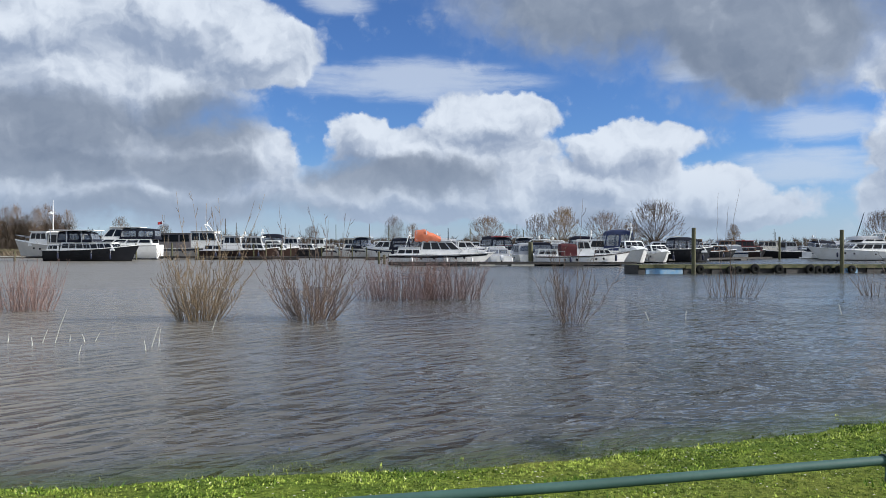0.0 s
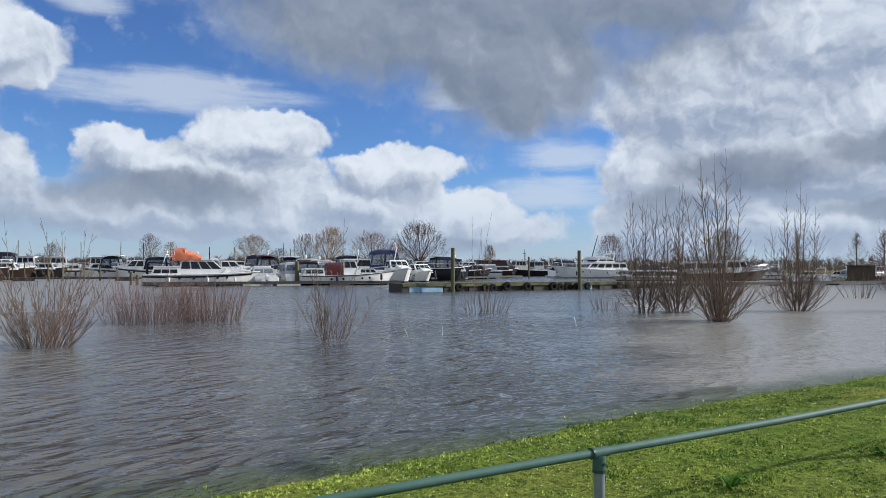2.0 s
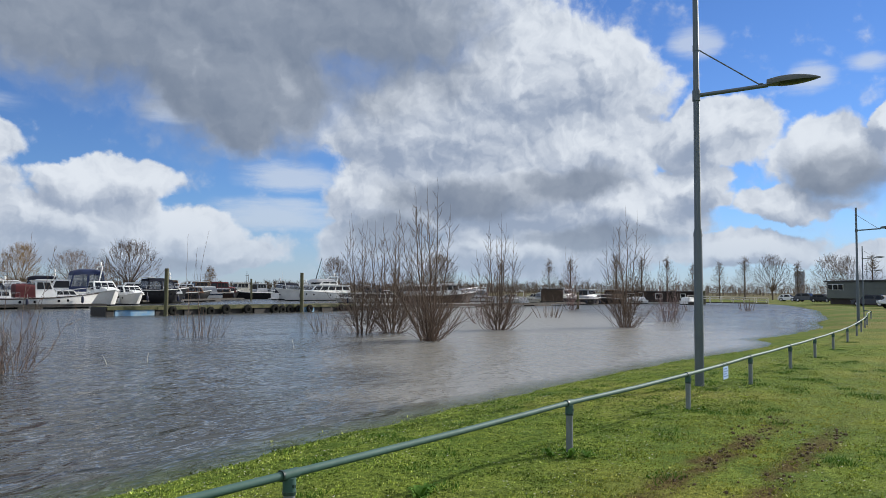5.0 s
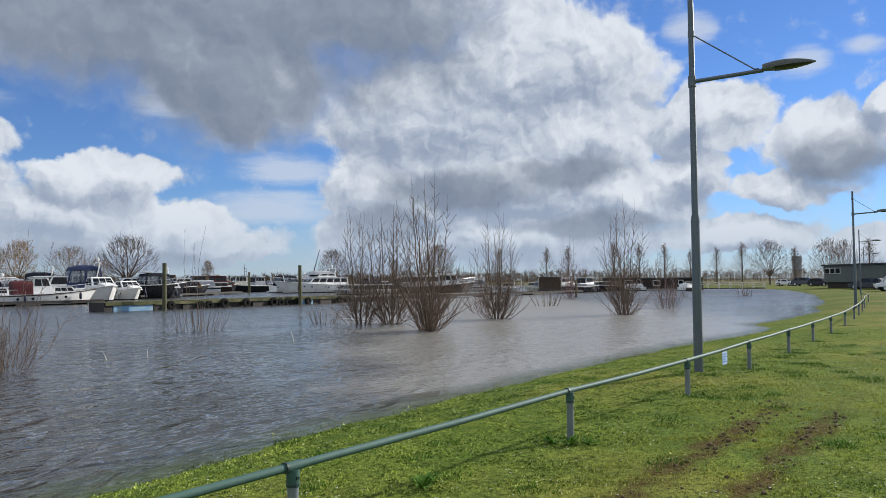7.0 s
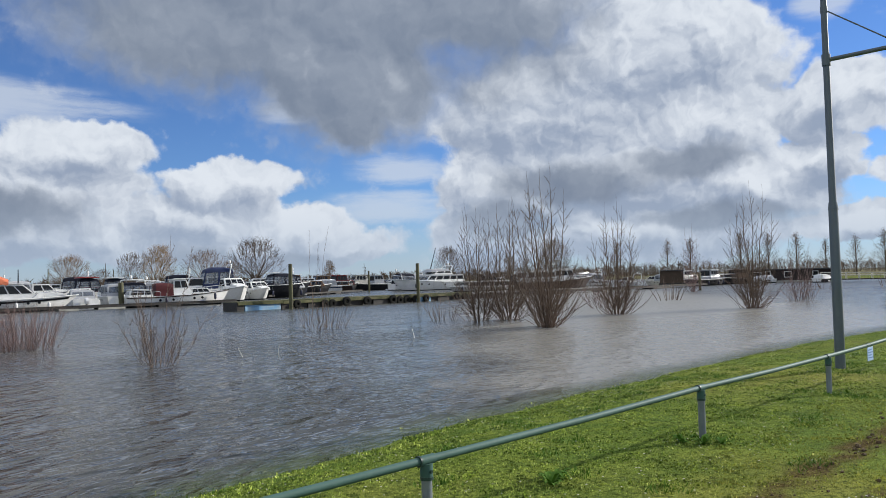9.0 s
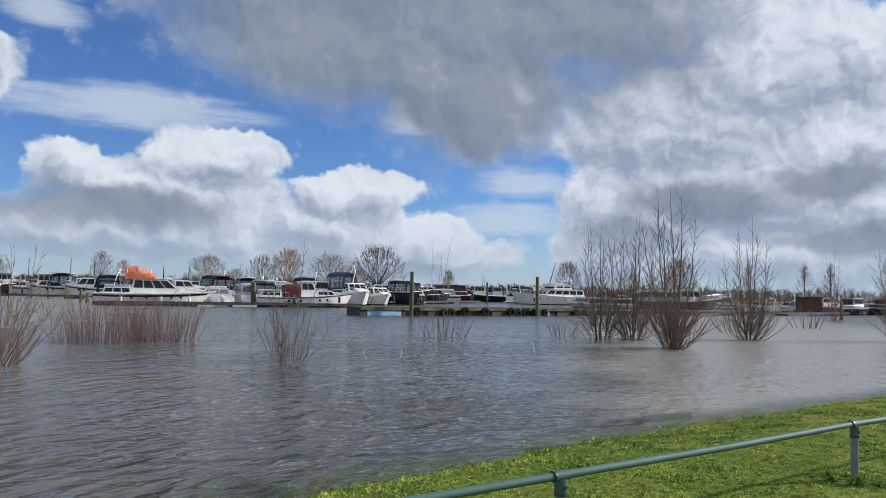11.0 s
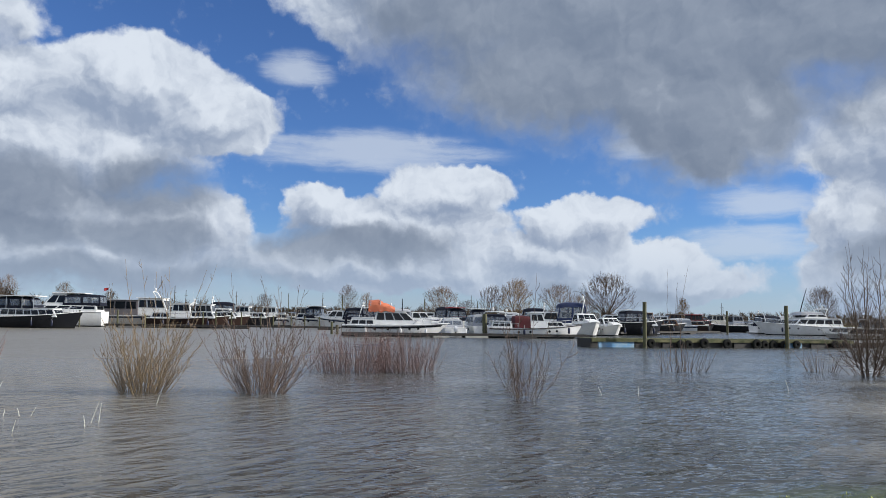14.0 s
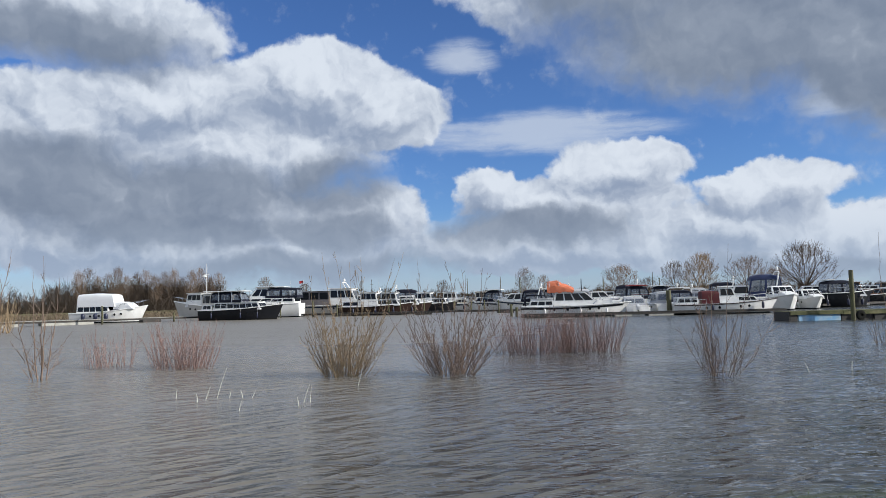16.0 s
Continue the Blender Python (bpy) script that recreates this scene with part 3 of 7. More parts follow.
def ground_height(px, py):
    s = shore_distance(px, py) - 0.10 + 0.09 * wobble(px, py) * (np.abs(py) < 60)
    land = WATER + 0.20 * (1 - np.exp(-np.maximum(s, 0) / 0.9)) + 0.012 * np.minimum(np.maximum(s, 0), 6)
    far = np.where(py > 100, 0.25 * (1 - np.exp(-np.maximum(s, 0) / 8)), 0)
    bed = WATER + np.maximum(0.09 * np.minimum(s, 0), -1.2)
    z = np.where(s > 0, land + far, bed)
    return z + 0.012 * np.sin(px * 2.3 + py) * np.sin(py * 1.9 - px * 0.6) * (s > 0.5)


def sheet(name, xs, ys, height, mat):
    gx, gy = np.meshgrid(xs, ys)
    gz = height(gx, gy)
    co = np.stack([gx, gy, gz], -1).reshape(-1, 3)
    nx, ny = len(xs), len(ys)
    i = (np.arange(ny - 1)[:, None] * nx + np.arange(nx - 1)[None]).ravel()
    quads = np.stack([i, i + 1, i + 1 + nx, i + nx], -1)
    me = bpy.data.meshes.new(name)
    me.from_pydata(co.tolist(), [], quads.tolist())
    me.materials.append(mat)
    me.shade_smooth()
    return new(name, me)


def steps(*spans):
    out = []
    for a, b, d in spans:
        out += list(np.arange(a, b, d))
    return np.array(out + [spans[-1][1]], float)


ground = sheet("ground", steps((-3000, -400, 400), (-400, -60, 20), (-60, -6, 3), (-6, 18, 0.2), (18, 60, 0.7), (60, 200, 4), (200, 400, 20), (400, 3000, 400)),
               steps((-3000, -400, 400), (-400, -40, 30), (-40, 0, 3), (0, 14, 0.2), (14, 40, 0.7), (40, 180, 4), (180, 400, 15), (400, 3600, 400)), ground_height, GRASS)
tagged(ground, "short green grass bank with worn earth tracks", "grass", kind="structure")
water = sheet("water", steps((-2600, -200, 400), (-200, -12, 12), (-12, 28, 0.25), (28, 60, 0.8), (60, 200, 6), (200, 2600, 400)), steps((-60, 2, 6), (2, 18, 0.25), (18, 60, 0.8), (60, 300, 12)), lambda x, y: x * 0 + WATER, WATER_MAT)
wv = np.array([v.co[:2] for v in water.data.vertices])
water.data.attributes.new("depth", "FLOAT", "POINT").data.foreach_set("value", (WATER - ground_height(wv[:, 0], wv[:, 1])).astype(np.float32))
tagged(water, "grey-brown flood water rippled by wind", "water", kind="structure")


def ground_at(x, y):
    return float(ground_height(np.array([float(x)]), np.array([float(y)]))[0])


# ---- the low tube railing ----
RAIL = [(-12.2, 0.6), (-8.6, 1.35), (-4.95, 2.15), (-1.35, 3.05), (2.26, 3.98), (5.72, 4.92), (8.98, 5.76), (12.2, 6.68), (15.3, 7.55), (18.6, 8.6), (21.7, 9.55), (25.4, 10.75), (29.2, 12.05), (33.0, 13.45), (36.8, 14.85), (40.6, 16.3), (44.6, 17.9), (49.6, 19.7), (54.0, 21.9)]
RAIL_Z = 0.5


def build_railing():
    zs = [RAIL_Z + 0.004 + ground_at(x, y) - ground_at(5.72, 4.92) for x, y in RAIL]
    zs[3], zs[4] = zs[3] + 0.022, zs[4] + 0.012
    base = thing("tube_railing", pose(0, 0, 0), "low green tube railing on grey steel posts along the grass bank", "railing")
    for i in range(len(RAIL) - 1):
        a, b = Vector((*RAIL[i], zs[i])), Vector((*RAIL[i + 1], zs[i + 1]))
        bm = bmesh.new()
        d = (b - a).normalized()
        mid = (a + b) / 2 - Vector((0, 0, 0.008))
        tube(bm, [a + d * 0.002, mid, b - d * 0.002], 0.0245, 14)
        smooth(part("rail", bm, RAIL_GREEN, base, "green painted tube" if i == 0 else ""))
    for i, (x, y) in enumerate(RAIL):
        z = zs[i]
        p0, p1 = Vector(RAIL[max(i - 1, 0)]), Vector(RAIL[min(i + 1, len(RAIL) - 1)])
        d = (p1 - p0).normalized()
        turn = math.atan2(d.y, d.x)
        bm = bmesh.new()
        tube(bm, [(x, y, ground_at(x, y) - 0.25), (x, y, z - 0.085)], 0.033, 16)
        post = smooth(part("post", bm, POST_GREY, base, "galvanised grey steel post"))
        bm = bmesh.new()
        # tee clamp: a sleeve round the rail, a socket over the post
        a = Vector((x, y, z))
        dd = Vector((d.x, d.y, 0))
        tube(bm, [a - dd * 0.062, a + dd * 0.062], 0.0305, 14)
        tube(bm, [(x, y, z - 0.105), (x, y, z - 0.02)], 0.039, 14)
        smooth(part("clamp", bm, RAIL_GREEN, post, "green tee clamp"))
        bm = bmesh.new()
        tube(bm, [a - dd * 0.068, a - dd * 0.054], 0.0345, 14)
        smooth(part("gasket", bm, FIT_GREEN, post))
        bm = bmesh.new()
        tube(bm, [(x, y, z - 0.118), (x, y, z - 0.098)], 0.0415, 14)
        smooth(part("collar", bm, FIT_GREEN, post))
        bm = bmesh.new()
        side = Vector((d.y, -d.x, 0))
        tube(bm, [a + side * 0.036 + Vector((0, 0, -0.065)), a + side * 0.047 + Vector((0, 0, -0.065))], 0.011, 8)
        part("set_screw", bm, FIT_GREEN, post)
    return base


build_railing()


def build_sign():
    """A small plate that hangs on the rail."""
    x, y = 10.62, 6.24
    z = RAIL_Z - 0.03
    s = thing("rail_sign", pose(x, y, z, 0, 0, 15.5), "small pale blue notice plate hung on the green rail", "sign")
    bm = bmesh.new()
    box(bm, -0.13, 0.13, -0.046, -0.040, -0.19, 0.0, 0.002)
    plate = part("plate", bm, SIGN, s)
    for k in range(4):
        bm = bmesh.new()
        box(bm, -0.10, 0.10 - 0.05 * (k % 2), -0.050, -0.0462, -0.155 + 0.037 * k, -0.140 + 0.037 * k)
        part("text_bar", bm, INK, plate)
    for k in (-0.09, 0.09):
        bm = bmesh.new()
        tube(bm, [(k, -0.043, -0.012), (k, -0.043, 0.03), (k, 0.0, 0.065), (k, 0.036, 0.03)], 0.003, 5)
        part("tie", bm, FIT_GREEN, plate)


build_sign()


# ---- street lamps ----
def build_lamp(x, y, arm_deg, tall, label):
    z = ground_at(x, y)
    s = thing("street_lamp", pose(x, y, z), label, "street lamp", "street lamps on the bank")
    bm = bmesh.new()
    tube(bm, [(0, 0, -0.4), (0, 0, 1.1), (0, 0, 2.55), (0, 0, 2.6), (0, 0, tall)], [0.075, 0.075, 0.07, 0.056, 0.045], 20)
    pole = smooth(part("pole", bm, LAMP_GREY, s))
    bm = bmesh.new()
    tube(bm, [(0, 0, 2.5), (0, 0, 2.62)], [0.077, 0.062], 20)
    part("pole_collar", bm, LAMP_GREY, pole)
    d = Vector((math.cos(radians(arm_deg)), math.sin(radians(arm_deg)), 0))
    zj = 4.92 - 0.02
    bm = bmesh.new()
    tube(bm, [(0, 0, zj - 0.09), (0, 0, zj + 0.09)], 0.066, 18)
    part("bracket", bm, LAMP_GREY, pole)
    root, tip = Vector((0, 0, zj)), d * 1.12 + Vector((0, 0, zj + 0.07))
    bm = bmesh.new()
    tube(bm, [root, tip], 0.034, 12)
    arm = smooth(part("arm", bm, LAMP_GREY, s))
    bm = bmesh.new()
    top = Vector((0, 0, zj + 0.82))
    hold = d * 1.0 + Vector((0, 0, zj + 0.09))
    tube(bm, [top, hold], 0.011, 8)
    part("stay_rod", bm, LAMP_GREY, arm)
    bm = bmesh.new()
    tube(bm, [top - Vector((0, 0, 0.05)), top + Vector((0, 0, 0.05))], 0.054, 16)
    part("stay_clamp", bm, LAMP_GREY, pole)
    bm = bmesh.new()
    tube(bm, [hold - d * 0.03, hold + d * 0.05], 0.026, 8)
    part("stay_end", bm, FIT_GREEN, arm)
    # the head: a flat drop of sheet metal, with a shallow lens under it
    n, up = Vector((-d.y, d.x, 0)), Vector((0, 0, 1))
    axis = (tip - root).normalized()
    bm, lens = bmesh.new(), bmesh.new()
    rows, low = [], []
    for i in range(13):
        k = i / 12
        w = 0.155 * (math.sin(math.pi * (0.18 + 0.82 * k)) ** 0.62 if k < 1 else 0.02) * (1 if k > 0.25 else 0.62 + 1.5 * k)
        h = 0.02 + 0.105 * math.sin(math.pi * min(1, 0.25 + 0.75 * k)) ** 0.8
        c = tip + axis * (0.80 * k - 0.02)
        rows.append([bm.verts.new(c + n * (w * math.cos(a)) + up * (h * math.sin(a))) for a in (math.pi * j / 10 for j in range(11))])
        if 2 < i < 12:
            low.append([lens.verts.new(c + n * (0.86 * w * math.cos(a)) - up * (0.045 * math.sin(a) * math.sin(math.pi * k))) for a in (math.pi * j / 8 for j in range(9))])
    for grid, m in ((rows, bm), (low, lens)):
        for a, b in zip(grid, grid[1:]):
            for j in range(len(a) - 1):
                m.faces.new((a[j], a[j + 1], b[j + 1], b[j]))
    for r in zip(rows, rows[1:]):
        bm.faces.new((r[0][0], r[1][0], r[1][-1], r[0][-1]))
    bm.faces.new(rows[0])
    bmesh.ops.recalc_face_normals(bm, faces=bm.faces)
    head = smooth(part("lamp_head", bm, LAMP_HEAD, s, "grey-green drop-shaped lamp housing"), 50)
    smooth(part("lens", lens, LENS, head))
    return s


build_lamp(11.37, 7.12, -61, 6.9, "blue-grey steel street lamp with a side arm beside the railing")
build_lamp(41.3, 17.0, -61, 6.1, "slender grey street lamp farther along the curved bank")
build_lamp(76, 30.9, -61, 6.1, "distant grey street lamp near the parked cars")
build_lamp(120.6, 48.5, -61, 6.1, "distant grey street lamp near the parked cars")


# ---- jetties and piles ----
def build_pile(x, y, top, r=0.14, label="dark mossy timber mooring pile standing in the water"):
    bm = bmesh.new()
    rnd = bush_rng(int(x * 37 + y * 11))
    tube(bm, [(0, 0, -1.4), (0.01, 0, 0.6), (0.0, 0.01, top * 0.6), (0, 0, top - 0.03), (0, 0, top)], [r * 1.03, r, r * 0.98, r * 0.96, r * 0.86], 14)
    ob = smooth(part("mooring_post", bm, PILE_WOOD))
    ob.matrix_world = pose(x, y, WATER, rnd.uniform(-0.6, 0.6), rnd.uniform(-0.6, 0.6), 0)
    tagged(ob, label, "mooring pile", "mooring piles")


build_pile(16.55, 49.75, 3.09)
build_pile(28.2, 53.05, 3.09)
build_pile(58.3, 51.0, 1.75, 0.13)
build_pile(101, 63.6, 2.0, 0.2)


def build_jetty(name, a, b, width, deck_z, label, planks, floats, tyres=(), wood=MOSS_WOOD, gap=0.02, pieces=300, fascia=0.0):
    """A straight floating jetty from a to b: bearers, cross planks, floats under it and tyres hung on its side."""
    a, b = Vector((*a, 0)), Vector((*b, 0))
    d = b - a
    size = d.length
    s = thing(name, pose(a.x, a.y, WATER, 0, 0, math.degrees(math.atan2(d.y, d.x))), label, "jetty")
    for k in (-1, 0, 1):
        bm = bmesh.new()
        box(bm, 0, size, k * (width / 2 - 0.06) - 0.05, k * (width / 2 - 0.06) + 0.05, deck_z - 0.22, deck_z - 0.04)
        part("bearer", bm, DARK_WOOD, s)
    if fascia:
        # solid dark box added to fill the shaded gap under the deck
        bm = bmesh.new()
        box(bm, 0.05, size, -width / 2 + 0.14, width / 2 - 0.14, -0.25, deck_z - 0.225)
        part("under_frame", bm, DARK_WOOD, s)
        # side boards in lengths, none quite flush with the next
        fr = bush_rng(int(size * 7))
        x = 0.0
        while x < size - 0.5:
            n = min(fr.uniform(2.4, 4.2), size - x)
            for side in (-1, 1):
                bm = bmesh.new()
                y = side * (width / 2 + 0.03 + fr.uniform(0, 0.015))
                box(bm, x + 0.015, x + n - 0.015, y - 0.025, y + 0.025, deck_z - fascia + fr.uniform(-0.02, 0.02), deck_z - 0.04 + fr.uniform(-0.02, 0.05), 0.008)
                part("side_board", bm, wood, s)
            x += n
        bm = bmesh.new()
        box(bm, -0.05, 0.0, -width / 2, width / 2, 0.02, deck_z - 0.02)
        part("end_board", bm, DARK_WOOD, s)
    count = int(size / planks)
    bm = bmesh.new()
    box(bm, gap / 2, planks - gap / 2, -width / 2, width / 2, deck_z - 0.036, deck_z)
    me = bpy.data.meshes.new("plank")
    bm.to_mesh(me)
    bm.free()
    me.materials.append(wood)
    rnd = bush_rng(int(size * 10))
    spare = bmesh.new()
    for i in range(count):
        if i < pieces:
            ob = new("plank", me)
            ob.parent = s
            ob.matrix_local = pose(i * planks, rnd.uniform(-0.02, 0.02), rnd.uniform(-0.006, 0.006), 0, rnd.uniform(-0.4, 0.4), rnd.uniform(-0.3, 0.3))
        else:
            box(spare, i * planks + gap / 2, (i + 1) * planks - gap / 2, -width / 2, width / 2, deck_z - 0.036, deck_z + rnd.uniform(-0.006, 0.006))
    if len(spare.verts):
        tagged(part("planking", spare, wood, s), kind="stuff")
    else:
        spare.free()
    for x0, x1, mat in floats:
        bm = bmesh.new()
        box(bm, x0, x1, -width / 2 + 0.02, width / 2 - 0.02, -0.35, deck_z - 0.225, 0.04)
        part("float", bm, mat, s)
    hang = bush_rng(int(size * 3))
    for x, r in tyres:
        bm = bmesh.new()
        x, r, low = x + hang.uniform(-0.2, 0.2), r * hang.uniform(0.68, 0.92), hang.uniform(0.28, 0.42)
        ring = [(x + r * math.cos(q), -width / 2 - 0.12, deck_z - low + r * math.sin(q)) for q in (2 * math.pi * j / 18 for j in range(18))]
        rows = []
        for j, c in enumerate(ring):
            q = 2 * math.pi * j / 18
            out = Vector((math.cos(q), 0, math.sin(q)))
            rows.append([bm.verts.new(Vector(c) + out * (0.135 * math.cos(w)) + Vector((0, 0.11 * math.sin(w), 0))) for w in (2 * math.pi * i / 8 for i in range(8))])
        for j in range(18):
            for i in range(8):
                bm.faces.new((rows[j][i], rows[(j + 1) % 18][i], rows[(j + 1) % 18][(i + 1) % 8], rows[j][(i + 1) % 8]))
        bmesh.ops.recalc_face_normals(bm, faces=bm.faces)
        smooth(part("tyre", bm, RUBBER, s, "old black tyre as a fender"))
    return s


build_jetty("floating_jetty", (12.65, 50.6), (34.2, 55.91), 1.9, 0.60, "long mossy floating jetty on pale blue floats with tyre fenders", 0.2,
            [(0.0, 0.5, DARK_WOOD), (0.55, 3.3, FLOAT_BLUE), (3.35, 4.3, DARK_WOOD), (5.5, 6.7, DARK_WOOD), (15.9, 17.4, FLOAT_BLUE), (11.4, 13.0, DARK_WOOD), (18.2, 19.7, DARK_WOOD)],
            [(4.7, 0.24), (6.9, 0.27), (7.5, 0.24), (8.8, 0.30), (10.6, 0.33), (13.4, 0.30), (13.95, 0.27), (14.5, 0.30), (15.6, 0.30), (16.9, 0.25), (20.4, 0.25), (21.1, 0.25)], fascia=0.24)
build_jetty("floating_walkway", (34.3, 55.93), (76, 66.2), 1.5, 0.38, "low pale floating walkway on dark floats", 0.25,
            [(1, 3, DARK_WOOD), (5.5, 8, CONCRETE), (12, 15, DARK_WOOD), (20, 24, CONCRETE), (30, 34, DARK_WOOD)], (), OLD_WOOD)


# ---- boats ----
def hull_shape(s, size, beam, bow, stern, full=0.42):
    """Half beam and sheer height at s, from the stern (0) to the stem (1)."""
    if s < full:
        b = 0.9 + 0.1 * math.sin(0.5 * math.pi * s / full)
    else:
        b = (1 - ((s - full) / (1 - full)) ** 2.3)
    return beam / 2 * max(b, 0.0), stern + (bow - stern) * s ** 1.8 - 0.08 * math.sin(math.pi * s)


def build_hull(boat, size, beam, bow, stern, mat, band=None, rail=WHITE, deck=WHITE, rake=0.9, label="", ports=(0.3, 0.42, 0.62, 0.7)):
    bm = bmesh.new()
    rows = []
    n = 18
    for i in range(n + 1):
        s = i / n
        b, zs = hull_shape(s, size, beam, bow, stern)
        b = max(b, 0.02)
        row = []
        for fy, z in ((0.0, -0.5 + 0.35 * s ** 3), (0.72, -0.12), (0.90 - 0.12 * s, 0.22), (0.97 - 0.05 * s, 0.6 * zs), (1.0, zs)):
            x = size * s - size / 2 + rake * (max(z, -0.3) / bow - 1) * s ** 5
            row.append((x, b * fy, z))
        rows.append([bm.verts.new(p) for p in row] + [bm.verts.new((x, -y, z)) for x, y, z in row[::-1][:-1]])
    for a, b in zip(rows, rows[1:]):
        for k in range(len(a) - 1):
            bm.faces.new((a[k], a[k + 1], b[k + 1], b[k]))
    bm.faces.new(rows[0])
    bmesh.ops.remove_doubles(bm, verts=bm.verts, dist=0.012)
    bmesh.ops.recalc_face_normals(bm, faces=bm.faces)
    hull = smooth(part("hull", bm, mat, boat, label), 50)
    for side in (-1, 1):
        for k in ports:
            b, zs = hull_shape(k, size, beam, bow, stern)
            y = side * (b * 0.965 + 0.01)
            bm = bmesh.new()
            tube(bm, [(size * (k - 0.5), y - 0.02, 0.66 * zs), (size * (k - 0.5), y + 0.03 * side, 0.66 * zs)], 0.13, 10)
            part("porthole", bm, GLASS, hull)
    bm = bmesh.new()
    lower = []
    for i in range(n + 1):
        s = i / n
        b, zs = hull_shape(s, size, beam, bow, stern)
        b = max(b, 0.02)
        lower.append([(size * s - size / 2 + rake * (z / bow - 1) * s ** 5 - (0.02 if i == 0 else -0.02 if i == n else 0), b * f + 0.02, z) for z, f in ((-0.15, 0.71), (0.13, 0.86 - 0.11 * s))])
    ring = lower + [[(x, -y, z) for x, y, z in q] for q in lower[::-1]]
    vs = [[bm.verts.new(p) for p in q] for q in ring]
    for a, b in zip(vs, vs[1:] + vs[:1]):
        bm.faces.new((a[0], b[0], b[1], a[1]))
    bmesh.ops.recalc_face_normals(bm, faces=bm.faces)
    part("boot_stripe", bm, BLACK_HULL if mat is not BLACK_HULL else RUBBER, hull, "dark antifouling band at the waterline")
    bm = bmesh.new()
    deckrow = []
    for i in range(n + 1):
        s = i / n
        b, zs = hull_shape(s, size, beam, bow, stern)
        x = size * s - size / 2
        deckrow.append([bm.verts.new((x, k * max(b - 0.04, 0.012), zs - 0.09 + 0.05 * (1 - k * k))) for k in (-1, -0.5, 0, 0.5, 1)])
    for a, b in zip(deckrow, deckrow[1:]):
        for k in range(4):
            bm.faces.new((a[k], b[k], b[k + 1], a[k + 1]))
    smooth(part("deck", bm, deck, boat))
    for side in (-1, 1):
        bm = bmesh.new()
        pts = []
        for i in range(n + 1):
            s = i / n
            b, zs = hull_shape(s, size, beam, bow, stern)
            pts.append((size * s - size / 2, side * (b + 0.015), zs - 0.03))
        tube(bm, pts, 0.045, 6)
        part("rub_rail", bm, rail, hull)
        if band:
            bm = bmesh.new()
            lo, hi = [], []
            for i in range(n):
                s = i / n
                b, zs = hull_shape(s, size, beam, bow, stern)
                x = size * s - size / 2
                top, bot = zs - 0.16, zs - 0.34
                k = 1.0 - 0.03 * (1 if s > 0.5 else 0.6)
                lo.append((x - rake * 0.25 * s ** 5, side * (b * (0.985 - 0.03 * s) + 0.012), bot))
                hi.append((x - rake * 0.12 * s ** 5, side * (b + 0.012), top))
            for i in range(n - 1):
                slab(bm, [lo[i], lo[i + 1], hi[i + 1], hi[i]], (0, side, 0), 0.016)
            part("stripe", bm, band, hull, "dark stripe along the hull")
    return hull


def sheer_at(x, size, beam, bow, stern):
    return hull_shape(min(max((x + size / 2) / size, 0), 1), size, beam, bow, stern)


def build_cabin(boat, x0, x1, z0, z1, half, mat, front=0.5, back=0.15, lean=0.12, panes=3, screen=2, roof=None, eave=0.1, frame_z=(0.32, 0.86), name="cabin"):
    """A deckhouse: sloped front (towards +x) and back, side windows, windscreen and an overhanging roof."""
    bm = bmesh.new()
    prism(bm, [(x0, z0), (x1, z0), (x1 - front, z1), (x0 + back, z1)], half, lean)
    bmesh.ops.bevel(bm, geom=list(bm.edges), offset=0.04, segments=2, affect="EDGES")
    cab = smooth(part(name, bm, mat, boat), 35)
    tall = z1 - z0
    za, zb = z0 + frame_z[0] * tall, z0 + frame_z[1] * tall

    def edge(z, at_front):
        k = (z - z0) / tall
        return x1 - front * k if at_front else x0 + back * k

    def width(z):
        return half - lean * (z - z0)

    for side in (-1, 1):
        for i in range(panes):
            k0, k1 = (i + 0.07) / panes, (i + 0.93) / panes
            quad = []
            for k, z in ((k0, za), (k1, za), (k1, zb), (k0, zb)):
                a, b = edge(z, False) + 0.12, edge(z, True) - 0.12
                quad.append((a + (b - a) * k, side * (width(z) + 0.008), z))
            bm = bmesh.new()
            slab(bm, quad, (0, side, lean), 0.03)
            part("window", bm, GLASS, cab, "dark tinted cabin window")
    for at_front, count in ((True, screen), (False, 1 if back < 0.6 else 2)):
        for i in range(count):
            k0, k1 = -1 + 2 * (i + 0.06) / count, -1 + 2 * (i + 0.94) / count
            zlo = z0 + 0.35 * tall
            quad = []
            for k, z in ((k0, zlo), (k1, zlo), (k1, zb), (k0, zb)):
                quad.append((edge(z, at_front) + (0.012 if at_front else -0.012), k * (width(z) - 0.1), z))
            bm = bmesh.new()
            slab(bm, quad, (1 if at_front else -1, 0, front / tall), 0.025)
            part("windscreen" if at_front else "window", bm, GLASS, cab)
    if roof:
        bm = bmesh.new()
        a, b, w = x0 + back - eave, x1 - front + eave, half - lean * tall + eave
        box(bm, a, b, -w, w, z1, z1 + 0.07, 0.03)
        part("roof", bm, roof, cab)
    return cab


